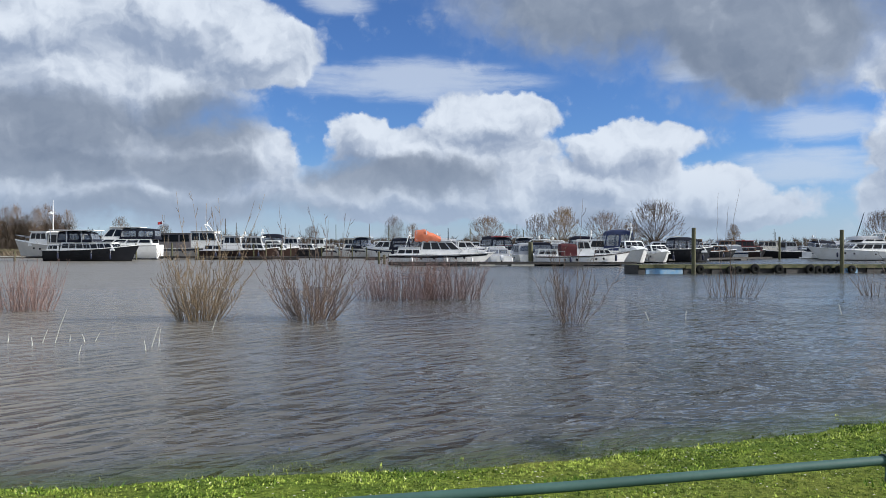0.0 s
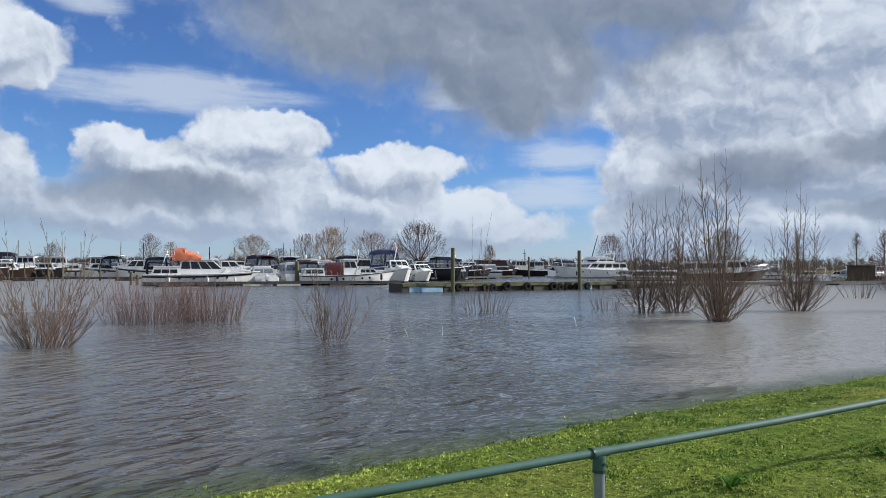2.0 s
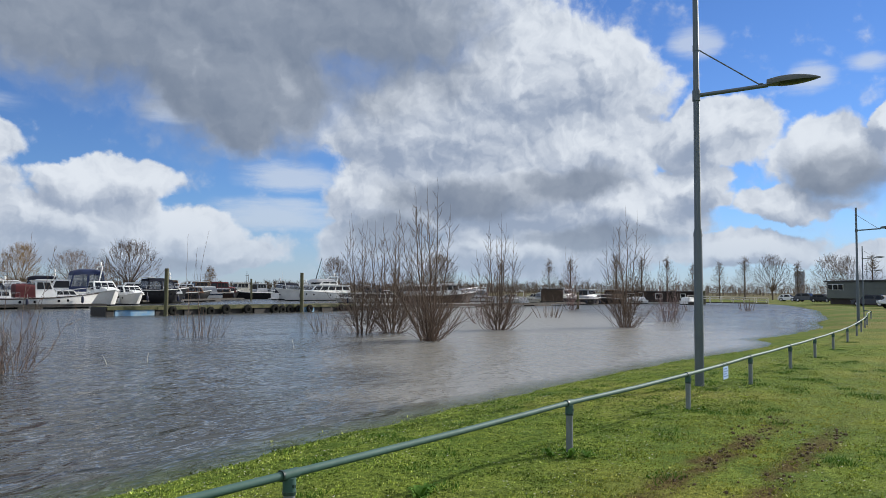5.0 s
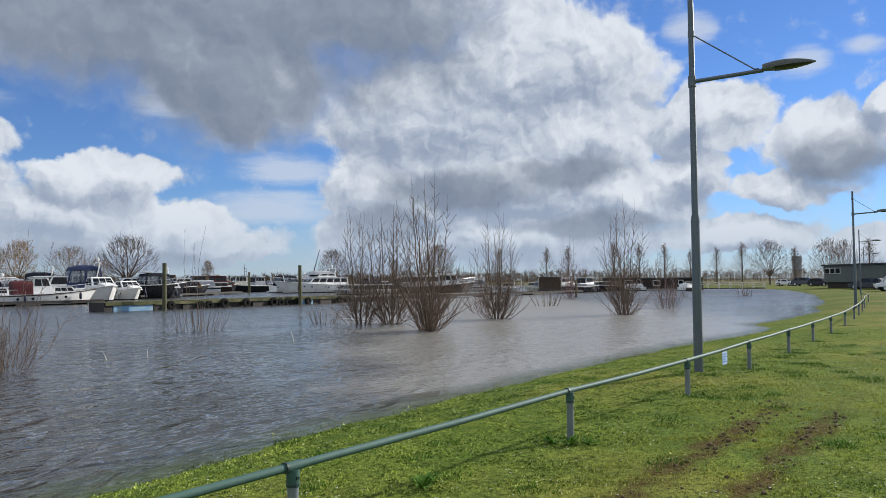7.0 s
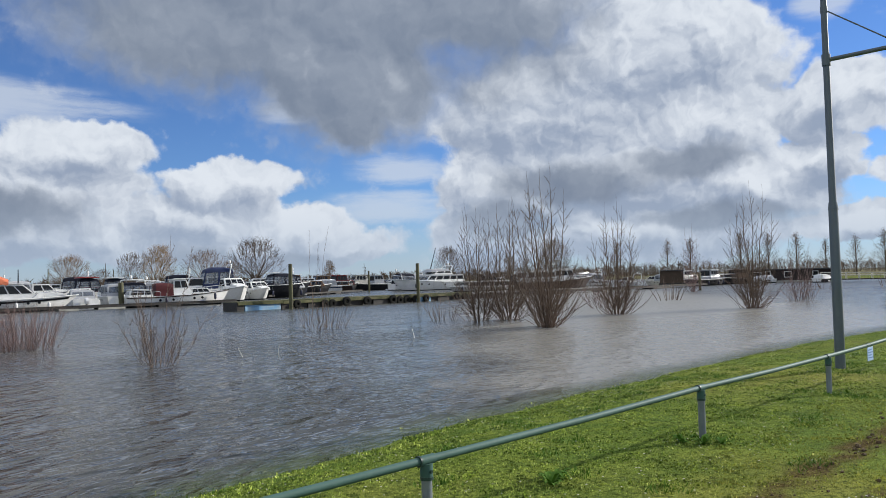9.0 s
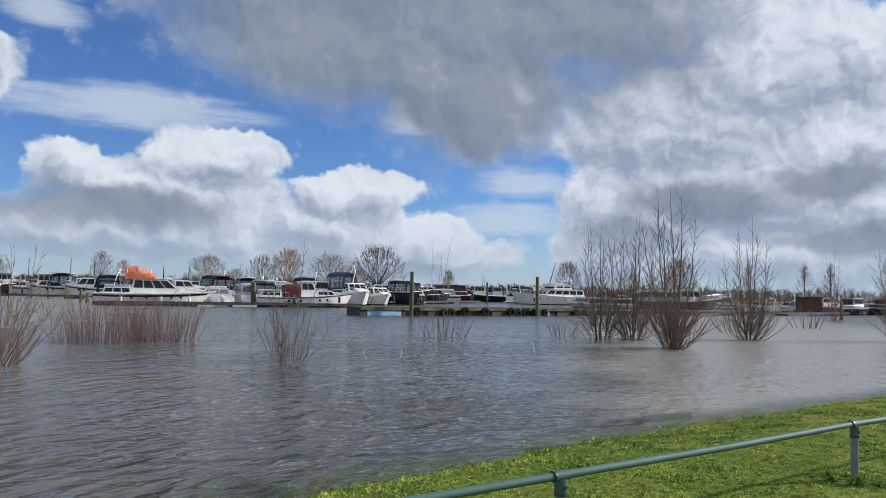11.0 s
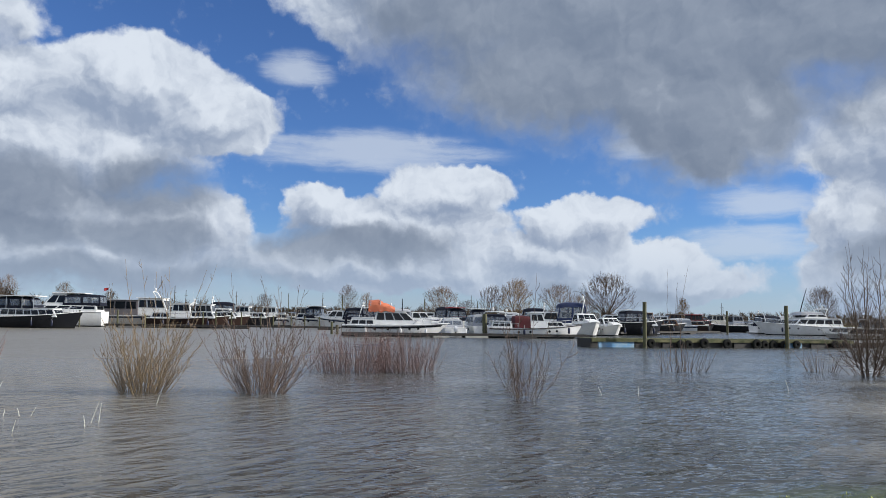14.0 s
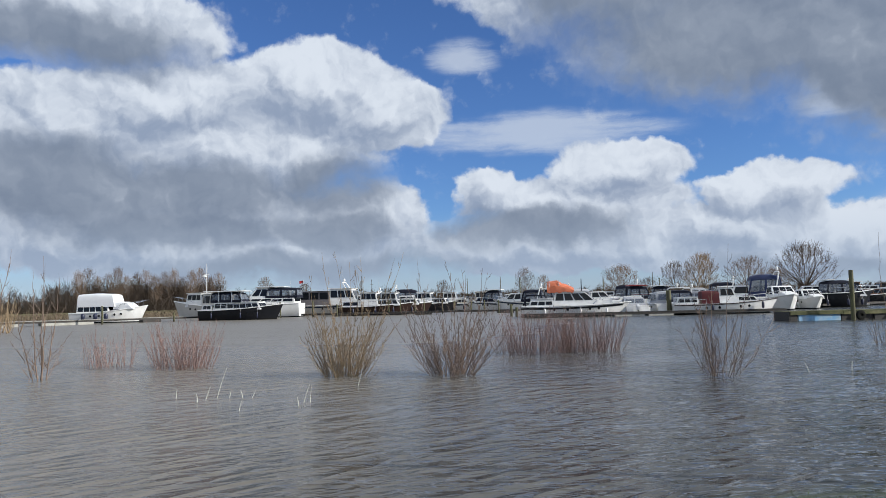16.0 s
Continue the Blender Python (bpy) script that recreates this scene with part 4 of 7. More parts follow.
def build_canopy(boat, x0, x1, z0, z1, half, mat, windows=0, front=0.5, back=0.3):
    """A fabric hood over hoops: rounded shoulders, and between the straps clear panes where it has them."""
    side_up = [(1.0, 0.0), (1.0, 0.24), (0.985, 0.50), (0.955, 0.76), (0.90, 0.88), (0.78, 0.955), (0.45, 0.99), (0.0, 1.0)]
    ring = side_up + [(-y, z) for y, z in side_up[-2::-1]]
    cuts = [0.0]
    for i in range(max(windows, 1)):
        cuts += [(i + 0.07) / max(windows, 1), (i + 0.5) / max(windows, 1), (i + 0.93) / max(windows, 1)]
    cuts.append(1.0)
    tall = z1 - z0

    def place(k, y, z):
        drop = 1 - 0.10 * max(0, k - 0.7) ** 2 * 10 - 0.06 * (1 - min(1, 5 * k))
        zz = z * drop
        return Vector((x0 + (x1 - x0) * k + back * (1 - k) * z - front * k * z, half * y, z0 + tall * zz - 0.03 * math.sin(9 * k + 4 * y) ** 2 * z))

    cloth = bmesh.new()
    grid = [[cloth.verts.new(place(k, y, z)) for y, z in ring] for k in cuts]
    holes = []
    last = len(ring) - 2
    for i in range(len(cuts) - 1):
        for j in range(len(ring) - 1):
            if windows and i % 3 in (1, 2) and j in (1, 2, last - 1, last - 2):
                if i % 3 == 1 and j in (1, last - 2):
                    holes.append((i, j))
                continue
            cloth.faces.new((grid[i][j], grid[i + 1][j], grid[i + 1][j + 1], grid[i][j + 1]))
    cloth.faces.new(grid[0])
    cloth.faces.new(grid[-1][::-1])
    bmesh.ops.recalc_face_normals(cloth, faces=cloth.faces)
    hood = smooth(part("canopy", cloth, mat, boat), 45)
    for i, j in holes:
        bm = bmesh.new()
        vs = [[bm.verts.new(place(cuts[i + a], ring[j + b][0] * 0.985, ring[j + b][1])) for b in (0, 1, 2)] for a in (0, 1, 2)]
        for a in (0, 1):
            for b in (0, 1):
                bm.faces.new((vs[a][b], vs[a + 1][b], vs[a + 1][b + 1], vs[a][b + 1]))
        part("clear_pane", bm, CLEAR, hood, "clear plastic pane in the hood")
    if windows:
        for k, s in ((0.0, -1), (1.0, 1)):
            for y0, y1 in ((-0.86, -0.04), (0.04, 0.86)):
                bm = bmesh.new()
                quad = [place(k, y, z) + Vector((0.012 * s, 0, 0)) for y, z in ((y0, 0.30), (y1, 0.30), (y1 * 0.94, 0.80), (y0 * 0.94, 0.80))]
                slab(bm, quad, (s, 0, 0.2), 0.012)
                part("end_pane", bm, CLEAR, hood)
    return hood


def build_pulpit(boat, size, beam, bow, stern, reach=0.35, tall=0.6):
    """Bow rail: a bent tube on stanchions along both sides of the foredeck."""
    for side in (-1, 1):
        bm = bmesh.new()
        pts = []
        for i in range(9):
            s = 1 - reach + reach * i / 8
            b, zs = hull_shape(s, size, beam, bow, stern)
            pts.append((size * s - size / 2 + (0.05 if i == 8 else 0), side * max(b - 0.1, 0.0), zs + tall * (1 if i else 0.1)))
        tube(bm, pts, 0.022, 5)
        rail = part("bow_rail", bm, STEEL, boat)
        for i in (2, 4, 6):
            s = 1 - reach + reach * i / 8
            b, zs = hull_shape(s, size, beam, bow, stern)
            bm = bmesh.new()
            tube(bm, [(size * s - size / 2, side * (b - 0.1), zs - 0.08), (size * s - size / 2, side * (b - 0.1), zs + tall)], 0.018, 5)
            part("stanchion", bm, STEEL, rail)


def build_side_rail(boat, size, beam, bow, stern, a=0.08, b=0.62, tall=0.55):
    """Guard rail along the side decks on thin stanchions."""
    for side in (-1, 1):
        bm = bmesh.new()
        pts = []
        for i in range(9):
            s = a + (b - a) * i / 8
            h, zs = hull_shape(s, size, beam, bow, stern)
            pts.append((size * (s - 0.5), side * (h - 0.08), zs + tall))
        tube(bm, pts, 0.02, 5)
        rail = part("guard_rail", bm, STEEL, boat)
        for i in range(0, 9, 2):
            bm = bmesh.new()
            x, y, z = pts[i]
            tube(bm, [(x, y, z - tall - 0.08), (x, y, z)], 0.016, 5)
            part("stanchion", bm, STEEL, rail)


def build_fender(boat, x, y, z, mat=FENDER, k=1.0):
    bm = bmesh.new()
    tube(bm, [(x, y, z - 0.34), (x, y, z - 0.3), (x, y, z - 0.2), (x, y, z + 0.2), (x, y, z + 0.3), (x, y, z + 0.34)], [0.03 * k, 0.09 * k, 0.13 * k, 0.13 * k, 0.09 * k, 0.03 * k], 10)
    f = smooth(part("fender", bm, mat, boat))
    bm = bmesh.new()
    tube(bm, [(x, y, z + 0.33), (x, y - 0.05 * math.copysign(1, y), z + 0.75)], 0.012, 4)
    part("fender_line", bm, WHITE, f)


def build_mast(boat, x, z0, z1, spreader=True, radar=False, mat=WHITE):
    bm = bmesh.new()
    tube(bm, [(x, 0, z0), (x, 0, z1)], [0.06, 0.035], 8)
    mast = part("mast", bm, mat, boat)
    if spreader:
        bm = bmesh.new()
        box(bm, x - 0.03, x + 0.03, -0.6, 0.6, z0 + 0.62 * (z1 - z0), z0 + 0.62 * (z1 - z0) + 0.05)
        part("spreader", bm, mat, mast)
    if radar:
        bm = bmesh.new()
        zr = z0 + 0.55 * (z1 - z0)
        tube(bm, [(x + 0.3, 0, zr), (x + 0.3, 0, zr + 0.05), (x + 0.3, 0, zr + 0.2), (x + 0.3, 0, zr + 0.25)], [0.25, 0.32, 0.3, 0.12], 12)
        smooth(part("radar_dome", bm, WHITE, mast))
    return mast


def build_arch(boat, x, half, z0, z1, mat=WHITE, dome=True):
    """A radar arch that leans aft."""
    bm = bmesh.new()
    tube(bm, [(x + 0.5, half, z0), (x, half * 0.92, z1 - 0.1), (x - 0.05, half * 0.75, z1), (x - 0.05, -half * 0.75, z1), (x, -half * 0.92, z1 - 0.1), (x + 0.5, -half, z0)], 0.07, 6)
    arch = smooth(part("radar_arch", bm, mat, boat))
    if dome:
        bm = bmesh.new()
        tube(bm, [(x - 0.05, 0.2, z1 + 0.03), (x - 0.05, 0.2, z1 + 0.15), (x - 0.05, 0.2, z1 + 0.2), (x - 0.05, 0.2, z1 + 0.45), (x - 0.05, 0.2, z1 + 0.55)], [0.04, 0.05, 0.13, 0.13, 0.04], 10)
        smooth(part("antenna_dome", bm, WHITE, arch))
    bm = bmesh.new()
    tube(bm, [(x, -0.5, z1), (x - 0.1, -0.55, z1 + 1.6)], [0.014, 0.006], 4)
    part("whip_antenna", bm, WHITE, arch)


def build_outboard(boat, x, cover=WHITE, y=0.0):
    bm = bmesh.new()
    prism(bm, [(x - 0.62, 0.55), (x - 0.05, 0.55), (x - 0.02, 1.15), (x - 0.18, 1.32), (x - 0.5, 1.28), (x - 0.68, 1.0)], 0.24, 0.08)
    bmesh.ops.bevel(bm, geom=list(bm.edges), offset=0.06, segments=2, affect="EDGES")
    bmesh.ops.translate(bm, verts=bm.verts, vec=(0, y, 0))
    m = smooth(part("outboard_motor", bm, cover, boat))
    bm = bmesh.new()
    box(bm, x - 0.42, x - 0.2, y - 0.07, y + 0.07, -0.4, 0.56, 0.02)
    part("motor_leg", bm, RUBBER, m)


def build_flag(boat, x, y, z, mat, tall=1.5, w=0.55):
    bm = bmesh.new()
    tube(bm, [(x, y, z), (x - 0.25, y, z + tall)], 0.016, 5)
    staff = part("flag_staff", bm, WHITE, boat)
    bm = bmesh.new()
    pts = []
    for i in range(6):
        k = i / 5
        pts.append(((x - 0.25 - w * k), y + 0.06 * math.sin(5 * k), z + tall - 0.04 - 0.12 * k, 0.36))
    for a, b in zip(pts, pts[1:]):
        slab(bm, [a[:3], b[:3], (b[0], b[1], b[2] - b[3]), (a[0], a[1], a[2] - a[3])], (0, 1, 0), 0.012)
    part("flag", bm, mat, staff)


def boat_at(bearing_x, bearing_y, heading, label, category="motor boat", name="motor_boat"):
    return thing(name, pose(bearing_x, bearing_y, WATER, 0, 0, heading), label, category, "moored boats")


def spot(u, dist):
    """A place by bearing from the viewpoint (degrees, right positive) and distance."""
    return dist * math.sin(radians(u)), dist * math.cos(radians(u))


def dutch_steel(u, dist, heading, size, label, hull=BLACK_HULL, house=WHITE, beam=3.4, bow=1.55, stern=1.15, canopy=DARK_CANVAS, cx=-1.2, mast=True, band=None, panes=4, aft=True, roof=WHITE, hood_top=3.0, hood=(-1.2, 1.5), top=(-1.3, 1.1)):
    """A steel cruiser: long low trunk cabin forward, wheelhouse or hood amidships, aft cabin."""
    b = boat_at(*spot(u, dist), heading, label)
    build_hull(b, size, beam, bow, stern, hull, band)
    build_cabin(b, 0.0, size * 0.34, 1.15, 1.95, beam * 0.36, house, 0.45, 0.1, 0.15, panes, 2, roof, 0.06)
    if aft:
        build_cabin(b, -size * 0.46, -size * 0.2, 1.05, 1.75, beam * 0.38, house, 0.15, 0.25, 0.12, 2, 1, roof, 0.05)
    if canopy:
        build_canopy(b, cx + hood[0], cx + hood[1], 1.3, hood_top, beam * 0.40, canopy, windows=2)
        bm = bmesh.new()
        box(bm, cx + top[0], cx + top[1], -beam * 0.42, beam * 0.42, hood_top, hood_top + 0.1, 0.03)
        part("hard_top", bm, house, b)
    else:
        build_cabin(b, cx - 1.1, cx + 1.4, 1.2, 2.85, beam * 0.38, house, 0.35, 0.2, 0.12, 3, 3, roof or WHITE, 0.18, (0.5, 0.9), "wheelhouse")
    if mast:
        build_mast(b, cx - 1.0, 2.9, 5.0, True, False, OLD_WOOD)
    build_pulpit(b, size, beam, bow, stern)
    build_side_rail(b, size, beam, bow, stern)
    for k in (-0.28, 0.02, 0.25):
        hb, zs = sheer_at(size * k, size, beam, bow, stern)
        build_fender(b, size * k, -hb - 0.13, 0.55)
    return b


def sport_cruiser(u, dist, heading, size, label, hull=WHITE, beam=3.1, bow=1.6, stern=1.15, canopy=BLUE_CANVAS, band=NAVY, arch=True, hood=(-0.42, -0.02), hood_z=2.95, cab=(-0.05, 0.30), house=WHITE, windows=2, outboard=False, rear=WHITE):
    """A plastic cruiser: raked cabin forward, open cockpit aft under a hood."""
    b = boat_at(*spot(u, dist), heading, label)
    build_hull(b, size, beam, bow, stern, hull, band, rake=1.3)
    build_cabin(b, cab[0] * size, cab[1] * size, bow - 0.35, bow + 0.85, beam * 0.40, house, 1.15, 0.1, 0.2, 2, 3, None, 0.05, (0.30, 0.88))
    bm = bmesh.new()
    prism(bm, [(cab[1] * size - 0.6, bow - 0.3), (size * 0.44, bow - 0.12), (size * 0.42, bow + 0.02), (cab[1] * size - 0.3, bow + 0.28)], beam * 0.22, 0.1)
    bmesh.ops.bevel(bm, geom=list(bm.edges), offset=0.05, segments=2, affect="EDGES")
    smooth(part("foredeck", bm, house, b))
    if canopy:
        build_canopy(b, hood[0] * size, hood[1] * size, stern, hood_z, beam * 0.43, canopy, windows=windows)
    if arch:
        build_arch(b, hood[0] * size + 0.4, beam * 0.42, stern, hood_z + 0.25)
    bm = bmesh.new()
    box(bm, -size / 2 - 0.55, -size / 2 + 0.02, -beam * 0.40, beam * 0.40, 0.12, 0.26, 0.04)
    part("swim_platform", bm, rear, b)
    if outboard:
        build_outboard(b, -size / 2 - 0.1, WHITE_CANVAS)
    build_pulpit(b, size, beam, bow, stern, 0.42, 0.55)
    for k in (-0.25, 0.15):
        hb, zs = sheer_at(size * k, size, beam, bow, stern)
        build_fender(b, size * k, -hb - 0.13, 0.6, FENDER if band else FENDER_W)
    return b


def lowered(build, k=0.78):
    """The same kind of boat in a smaller size."""
    def made(*a, **b):
        boat = build(*a, **b)
        boat.scale = (k, k, k * 0.92)
        return boat
    return made


# far left: white boat under a canvas hood, bow to the right
wb = boat_at(*spot(-34.0, 93), 8, "white motor boat under a stepped white canvas hood")
build_hull(wb, 8.4, 3.1, 1.9, 1.15, WHITE, None)
build_cabin(wb, -3.4, 0.4, 1.0, 1.85, 1.3, WHITE, 0.2, 0.05, 0.06, 5, 2, None, 0.05, (0.35, 0.95))
build_canopy(wb, -3.3, 1.0, 1.8, 3.35, 1.33, WHITE_CANVAS, windows=0, front=0.35, back=0.1)
build_canopy(wb, 0.7, 3.0, 1.5, 2.35, 1.1, WHITE_CANVAS, front=0.9, back=0.1)
build_pulpit(wb, 8.4, 3.1, 1.9, 1.15, 0.35, 0.6)
for k in (-2.4, -1.0, 0.2):
    build_fender(wb, k, -1.72, 0.75, FENDER, 1.7)
# grey trawler with a mast, bow to the left
tr = boat_at(*spot(-27.3, 108), 176, "light grey trawler yacht with a wheelhouse and a white mast")
build_hull(tr, 11.6, 3.8, 2.35, 1.5, GREY_HULL, None)
build_cabin(tr, 0.6, 3.2, 1.5, 3.35, 1.4, WHITE, 0.35, 0.2, 0.08, 3, 3, WHITE, 0.15, (0.5, 0.88), "wheelhouse")
build_cabin(tr, -4.2, 0.6, 1.4, 3.2, 1.5, GREY_HULL, 0.1, 0.2, 0.08, 4, 1, WHITE, 0.1)
build_mast(tr, 0.7, 3.4, 7.4, True, True)
build_pulpit(tr, 11.6, 3.8, 2.35, 1.5)
bc = boat_at(*spot(-25.1, 88), 2, "black steel cruiser with a white cabin and hardtop over clear screens")
build_hull(bc, 10.6, 3.5, 1.95, 1.3, BLACK_HULL, None)
build_cabin(bc, -3.4, 2.9, 1.25, 2.2, 1.32, WHITE, 0.5, 0.15, 0.12, 7, 3, WHITE, 0.06, (0.28, 0.84))
build_canopy(bc, -3.7, 0.4, 2.2, 3.55, 1.30, DARK_CANVAS, windows=3, front=0.5, back=0.1)
bm = bmesh.new()
box(bm, -4.6, 0.6, -1.5, 1.5, 3.56, 3.66, 0.03)
part("hard_top", bm, WHITE, bc)
for x in (-4.4, -2.6, -0.9, 0.35):
    for y in (-1.34, 1.34):
        bm = bmesh.new()
        tube(bm, [(x, y, 2.1), (x - 0.05, y * 0.98, 3.57)], 0.03, 6)
        part("top_strut", bm, STEEL, bc)
build_cabin(bc, -5.0, -3.5, 1.2, 1.9, 1.3, WHITE, 0.1, 0.2, 0.12, 2, 1, WHITE, 0.05)
build_pulpit(bc, 10.6, 3.5, 1.95, 1.3)
build_side_rail(bc, 10.6, 3.5, 1.95, 1.3)
for k in (-3.4, 0.4, 2.6):
    build_fender(bc, k, -1.8, 0.6, FENDER, 0.8)
bc.scale = (0.9, 0.9, 0.9)
w2 = boat_at(*spot(-23.35, 98), 186, "white motor yacht with a rounded stern and a dark-windowed bridge")
build_hull(w2, 9.0, 3.6, 1.9, 1.75, WHITE, None)
build_cabin(w2, -4.0, 2.6, 1.7, 2.45, 1.6, WHITE, 1.2, 0.1, 0.1, 4, 3, None, 0.05, (0.4, 0.85))
build_canopy(w2, -4.3, -0.2, 2.4, 3.75, 1.5, DARK_CANVAS, windows=2, front=0.2, back=0.15)
build_cabin(w2, -0.6, 2.0, 2.4, 3.7, 1.45, WHITE, 1.1, 0.05, 0.12, 2, 3, WHITE, 0.1, (0.25, 0.88), "bridge")
bm = bmesh.new()
box(bm, -2.6, 1.0, -1.45, 1.45, 3.78, 3.88, 0.04)
part("hard_top", bm, WHITE, w2)
build_pulpit(w2, 9.0, 3.6, 1.9, 1.75)
# the long white yacht with a covered after deck, and its neighbours
big = boat_at(*spot(-17.6, 104), 3, "long white motor yacht with grey covered deck and red flag")
build_hull(big, 13.0, 4.0, 1.8, 1.35, GREY_HULL, NAVY)
build_cabin(big, -6.0, -1.6, 1.3, 3.25, 1.75, COVER, 0.1, 0.1, 0.02, 3, 1, PALE, 0.15, (0.45, 0.9), "deck_house")
build_cabin(big, -1.8, 2.2, 1.4, 3.55, 1.6, WHITE, 0.9, 0.1, 0.06, 3, 3, WHITE, 0.2, (0.45, 0.88), "wheelhouse")
build_cabin(big, 2.0, 4.6, 1.6, 2.6, 1.3, WHITE, 0.6, 0.05, 0.1, 3, 2, None)
build_arch(big, 0.0, 1.2, 3.55, 4.4)
build_flag(big, -5.6, 0.0, 3.3, RED_PAINT, 1.6)
build_pulpit(big, 13.0, 4.0, 1.9, 1.5)
dutch_steel(-13.9, 100, 4, 10.5, "dark brown steel cruiser with a cream cabin", BROWN_HULL, WHITE, canopy=None, cx=-0.6, panes=4, mast=False)
sport_cruiser(-13.2, 110, 3, 9.0, "white cruiser with a dark hood behind brown hulls", canopy=DARK_CANVAS, windows=1)
dutch_steel(-11.2, 113, 0, 9.0, "dark hulled cruiser with a white wheelhouse", BLACK_HULL, WHITE, canopy=None, cx=-0.6, panes=3)
dutch_steel(-9.6, 120, 5, 8.5, "small white cabin cruiser with a white wheelhouse", WHITE, WHITE, canopy=None, cx=0.0, panes=3, mast=False)
dutch_steel(-7.3, 117, 4, 8.5, "white cabin cruiser low in the water", WHITE, CREAM, canopy=None, cx=0.3, panes=3, mast=False, band=NAVY)
sport_cruiser(-5.2, 124, 6, 7.0, "small white boat with an open cockpit", canopy=PALE, arch=False, windows=0, hood_z=2.1)
sport_cruiser(-4.2, 108, 175, 8.0, "grey-white cruiser with a dark blue hood", canopy=DARK_CANVAS, windows=1)
# the cruiser with the orange tarpaulin
oc = boat_at(*spot(-0.15, 69.5), 1.5, "white cabin cruiser with black stripe and orange tarpaulin on top")
build_hull(oc, 11.2, 3.3, 1.45, 1.15, WHITE, BLACK_HULL, rake=1.6)
build_cabin(oc, -2.4, 2.5, 1.15, 2.55, 1.35, WHITE, 1.6, 0.3, 0.2, 4, 3, WHITE, 0.1, (0.38, 0.88))
build_cabin(oc, -4.9, -2.2, 1.05, 1.85, 1.4, WHITE, 0.15, 0.3, 0.1, 3, 1, WHITE, 0.06, (0.25, 0.7))
bm = bmesh.new()
prism(bm, [(2.0, 1.2), (4.5, 1.38), (4.3, 1.62), (2.0, 1.8)], 0.85, 0.1)
bmesh.ops.bevel(bm, geom=list(bm.edges), offset=0.08, segments=2, affect="EDGES")
smooth(part("foredeck", bm, WHITE, oc))
for y in (-1.25, 1.25):
    bm = bmesh.new()
    tube(bm, [(-5.2, y, 1.1), (-5.3, y, 2.0), (-5.0, y, 2.3), (-3.2, y, 2.2), (-2.9, y, 1.85)], 0.06, 6)
    part("cockpit_rail", bm, DARK_CANVAS, oc)
bm = bmesh.new()
rnd = bush_rng(5)
rows = []
for i in range(15):
    k = i / 14
    x = -2.9 + 2.7 * k
    crown = 3.75 - 0.2 * abs(k - 0.3) - 1.05 * max(0, k - 0.35) ** 1.1 - 0.8 * max(0, 0.12 - k)
    row = []
    for j in range(13):
        q = math.pi * j / 12
        y = 1.25 * math.cos(q)
        z = 2.5 + (crown - 2.5) * max(0, math.sin(q)) ** 0.5 + rnd.uniform(-0.09, 0.09)
        row.append(bm.verts.new((x + rnd.uniform(-0.04, 0.04), y, z)))
    rows.append(row)
for a, b in zip(rows, rows[1:]):
    for j in range(12):
        bm.faces.new((a[j], b[j], b[j + 1], a[j + 1]))
bmesh.ops.recalc_face_normals(bm, faces=bm.faces)
tarp = smooth(part("tarpaulin", bm, ORANGE, oc, "crumpled orange tarpaulin over hoops"), 25)
for x in (-2.7, -1.7):
    bm = bmesh.new()
    tube(bm, [(x, 1.22, 2.6), (x, 1.1, 3.5), (x, 0.6, 3.78), (x, -0.6, 3.78), (x, -1.1, 3.5), (x, -1.22, 2.6)], 0.03, 6)
    part("hoop", bm, STEEL, tarp)
oc.scale = (0.88, 0.88, 0.88)
build_mast(oc, 0.6, 2.5, 3.9, False, False, DARK_CANVAS)
build_pulpit(oc, 11.2, 3.3, 1.45, 1.15, 0.35, 0.45)
for k in (-3.2, 0.4, 3.0):
    build_fender(oc, k, -1.8, 0.5, FENDER_W)
# end-on boats in the berths next to it
lowered(sport_cruiser, 0.78)(4.05, 76, 95, 6.5, "small white boat with a white-covered outboard motor at its stern", canopy=PALE, arch=False, windows=1, hood=(-0.2, 0.1), hood_z=2.3, outboard=True, band=None)
lowered(sport_cruiser, 0.9)(6.1, 80, 96, 8.0, "grey-blue covered cruiser lying stern to the jetty", canopy=PALE, arch=False, windows=2, hood_z=2.6, hull=WHITE, outboard=True, band=None)
lowered(sport_cruiser, 0.9)(8.3, 82, 84, 8.0, "white cruiser with a grey hood lying stern to the jetty", canopy=PALE, arch=True, windows=2, hood_z=2.6, outboard=False, band=None)
dk = dutch_steel(4.1, 101, 4, 9.5, "cruiser with a red cabin side and a black flat hood", WHITE, RED_PAINT, canopy=DARK_CANVAS, cx=0.6, mast=False, aft=False)
sport_cruiser(1.2, 112, 5, 9.0, "white motor boat in the back row with a pale hood", canopy=PALE, windows=1)
# white cruiser with the dark red cover
rc = boat_at(*spot(10.4, 71.7), 2.0, "white steel cruiser with dark red canvas cover and small wheelhouse")
build_hull(rc, 10.4, 3.2, 1.5, 0.95, WHITE, None, rail=BROWN_HULL)
build_cabin(rc, -0.8, 1.2, 1.05, 2.65, 1.15, WHITE, 0.6, 0.1, 0.15, 2, 3, WHITE, 0.12, (0.5, 0.9), "wheelhouse")
build_canopy(rc, -2.4, -0.7, 1.05, 2.4, 1.15, RED_CANVAS, windows=0, front=0.05, back=0.05)
build_cabin(rc, 1.0, 3.2, 1.15, 1.75, 1.05, WHITE, 0.5, 0.05, 0.12, 3, 2, None)
build_cabin(rc, -5.0, -2.7, 1.0, 1.7, 1.2, WHITE, 0.1, 0.2, 0.12, 3, 1, WHITE, 0.05)
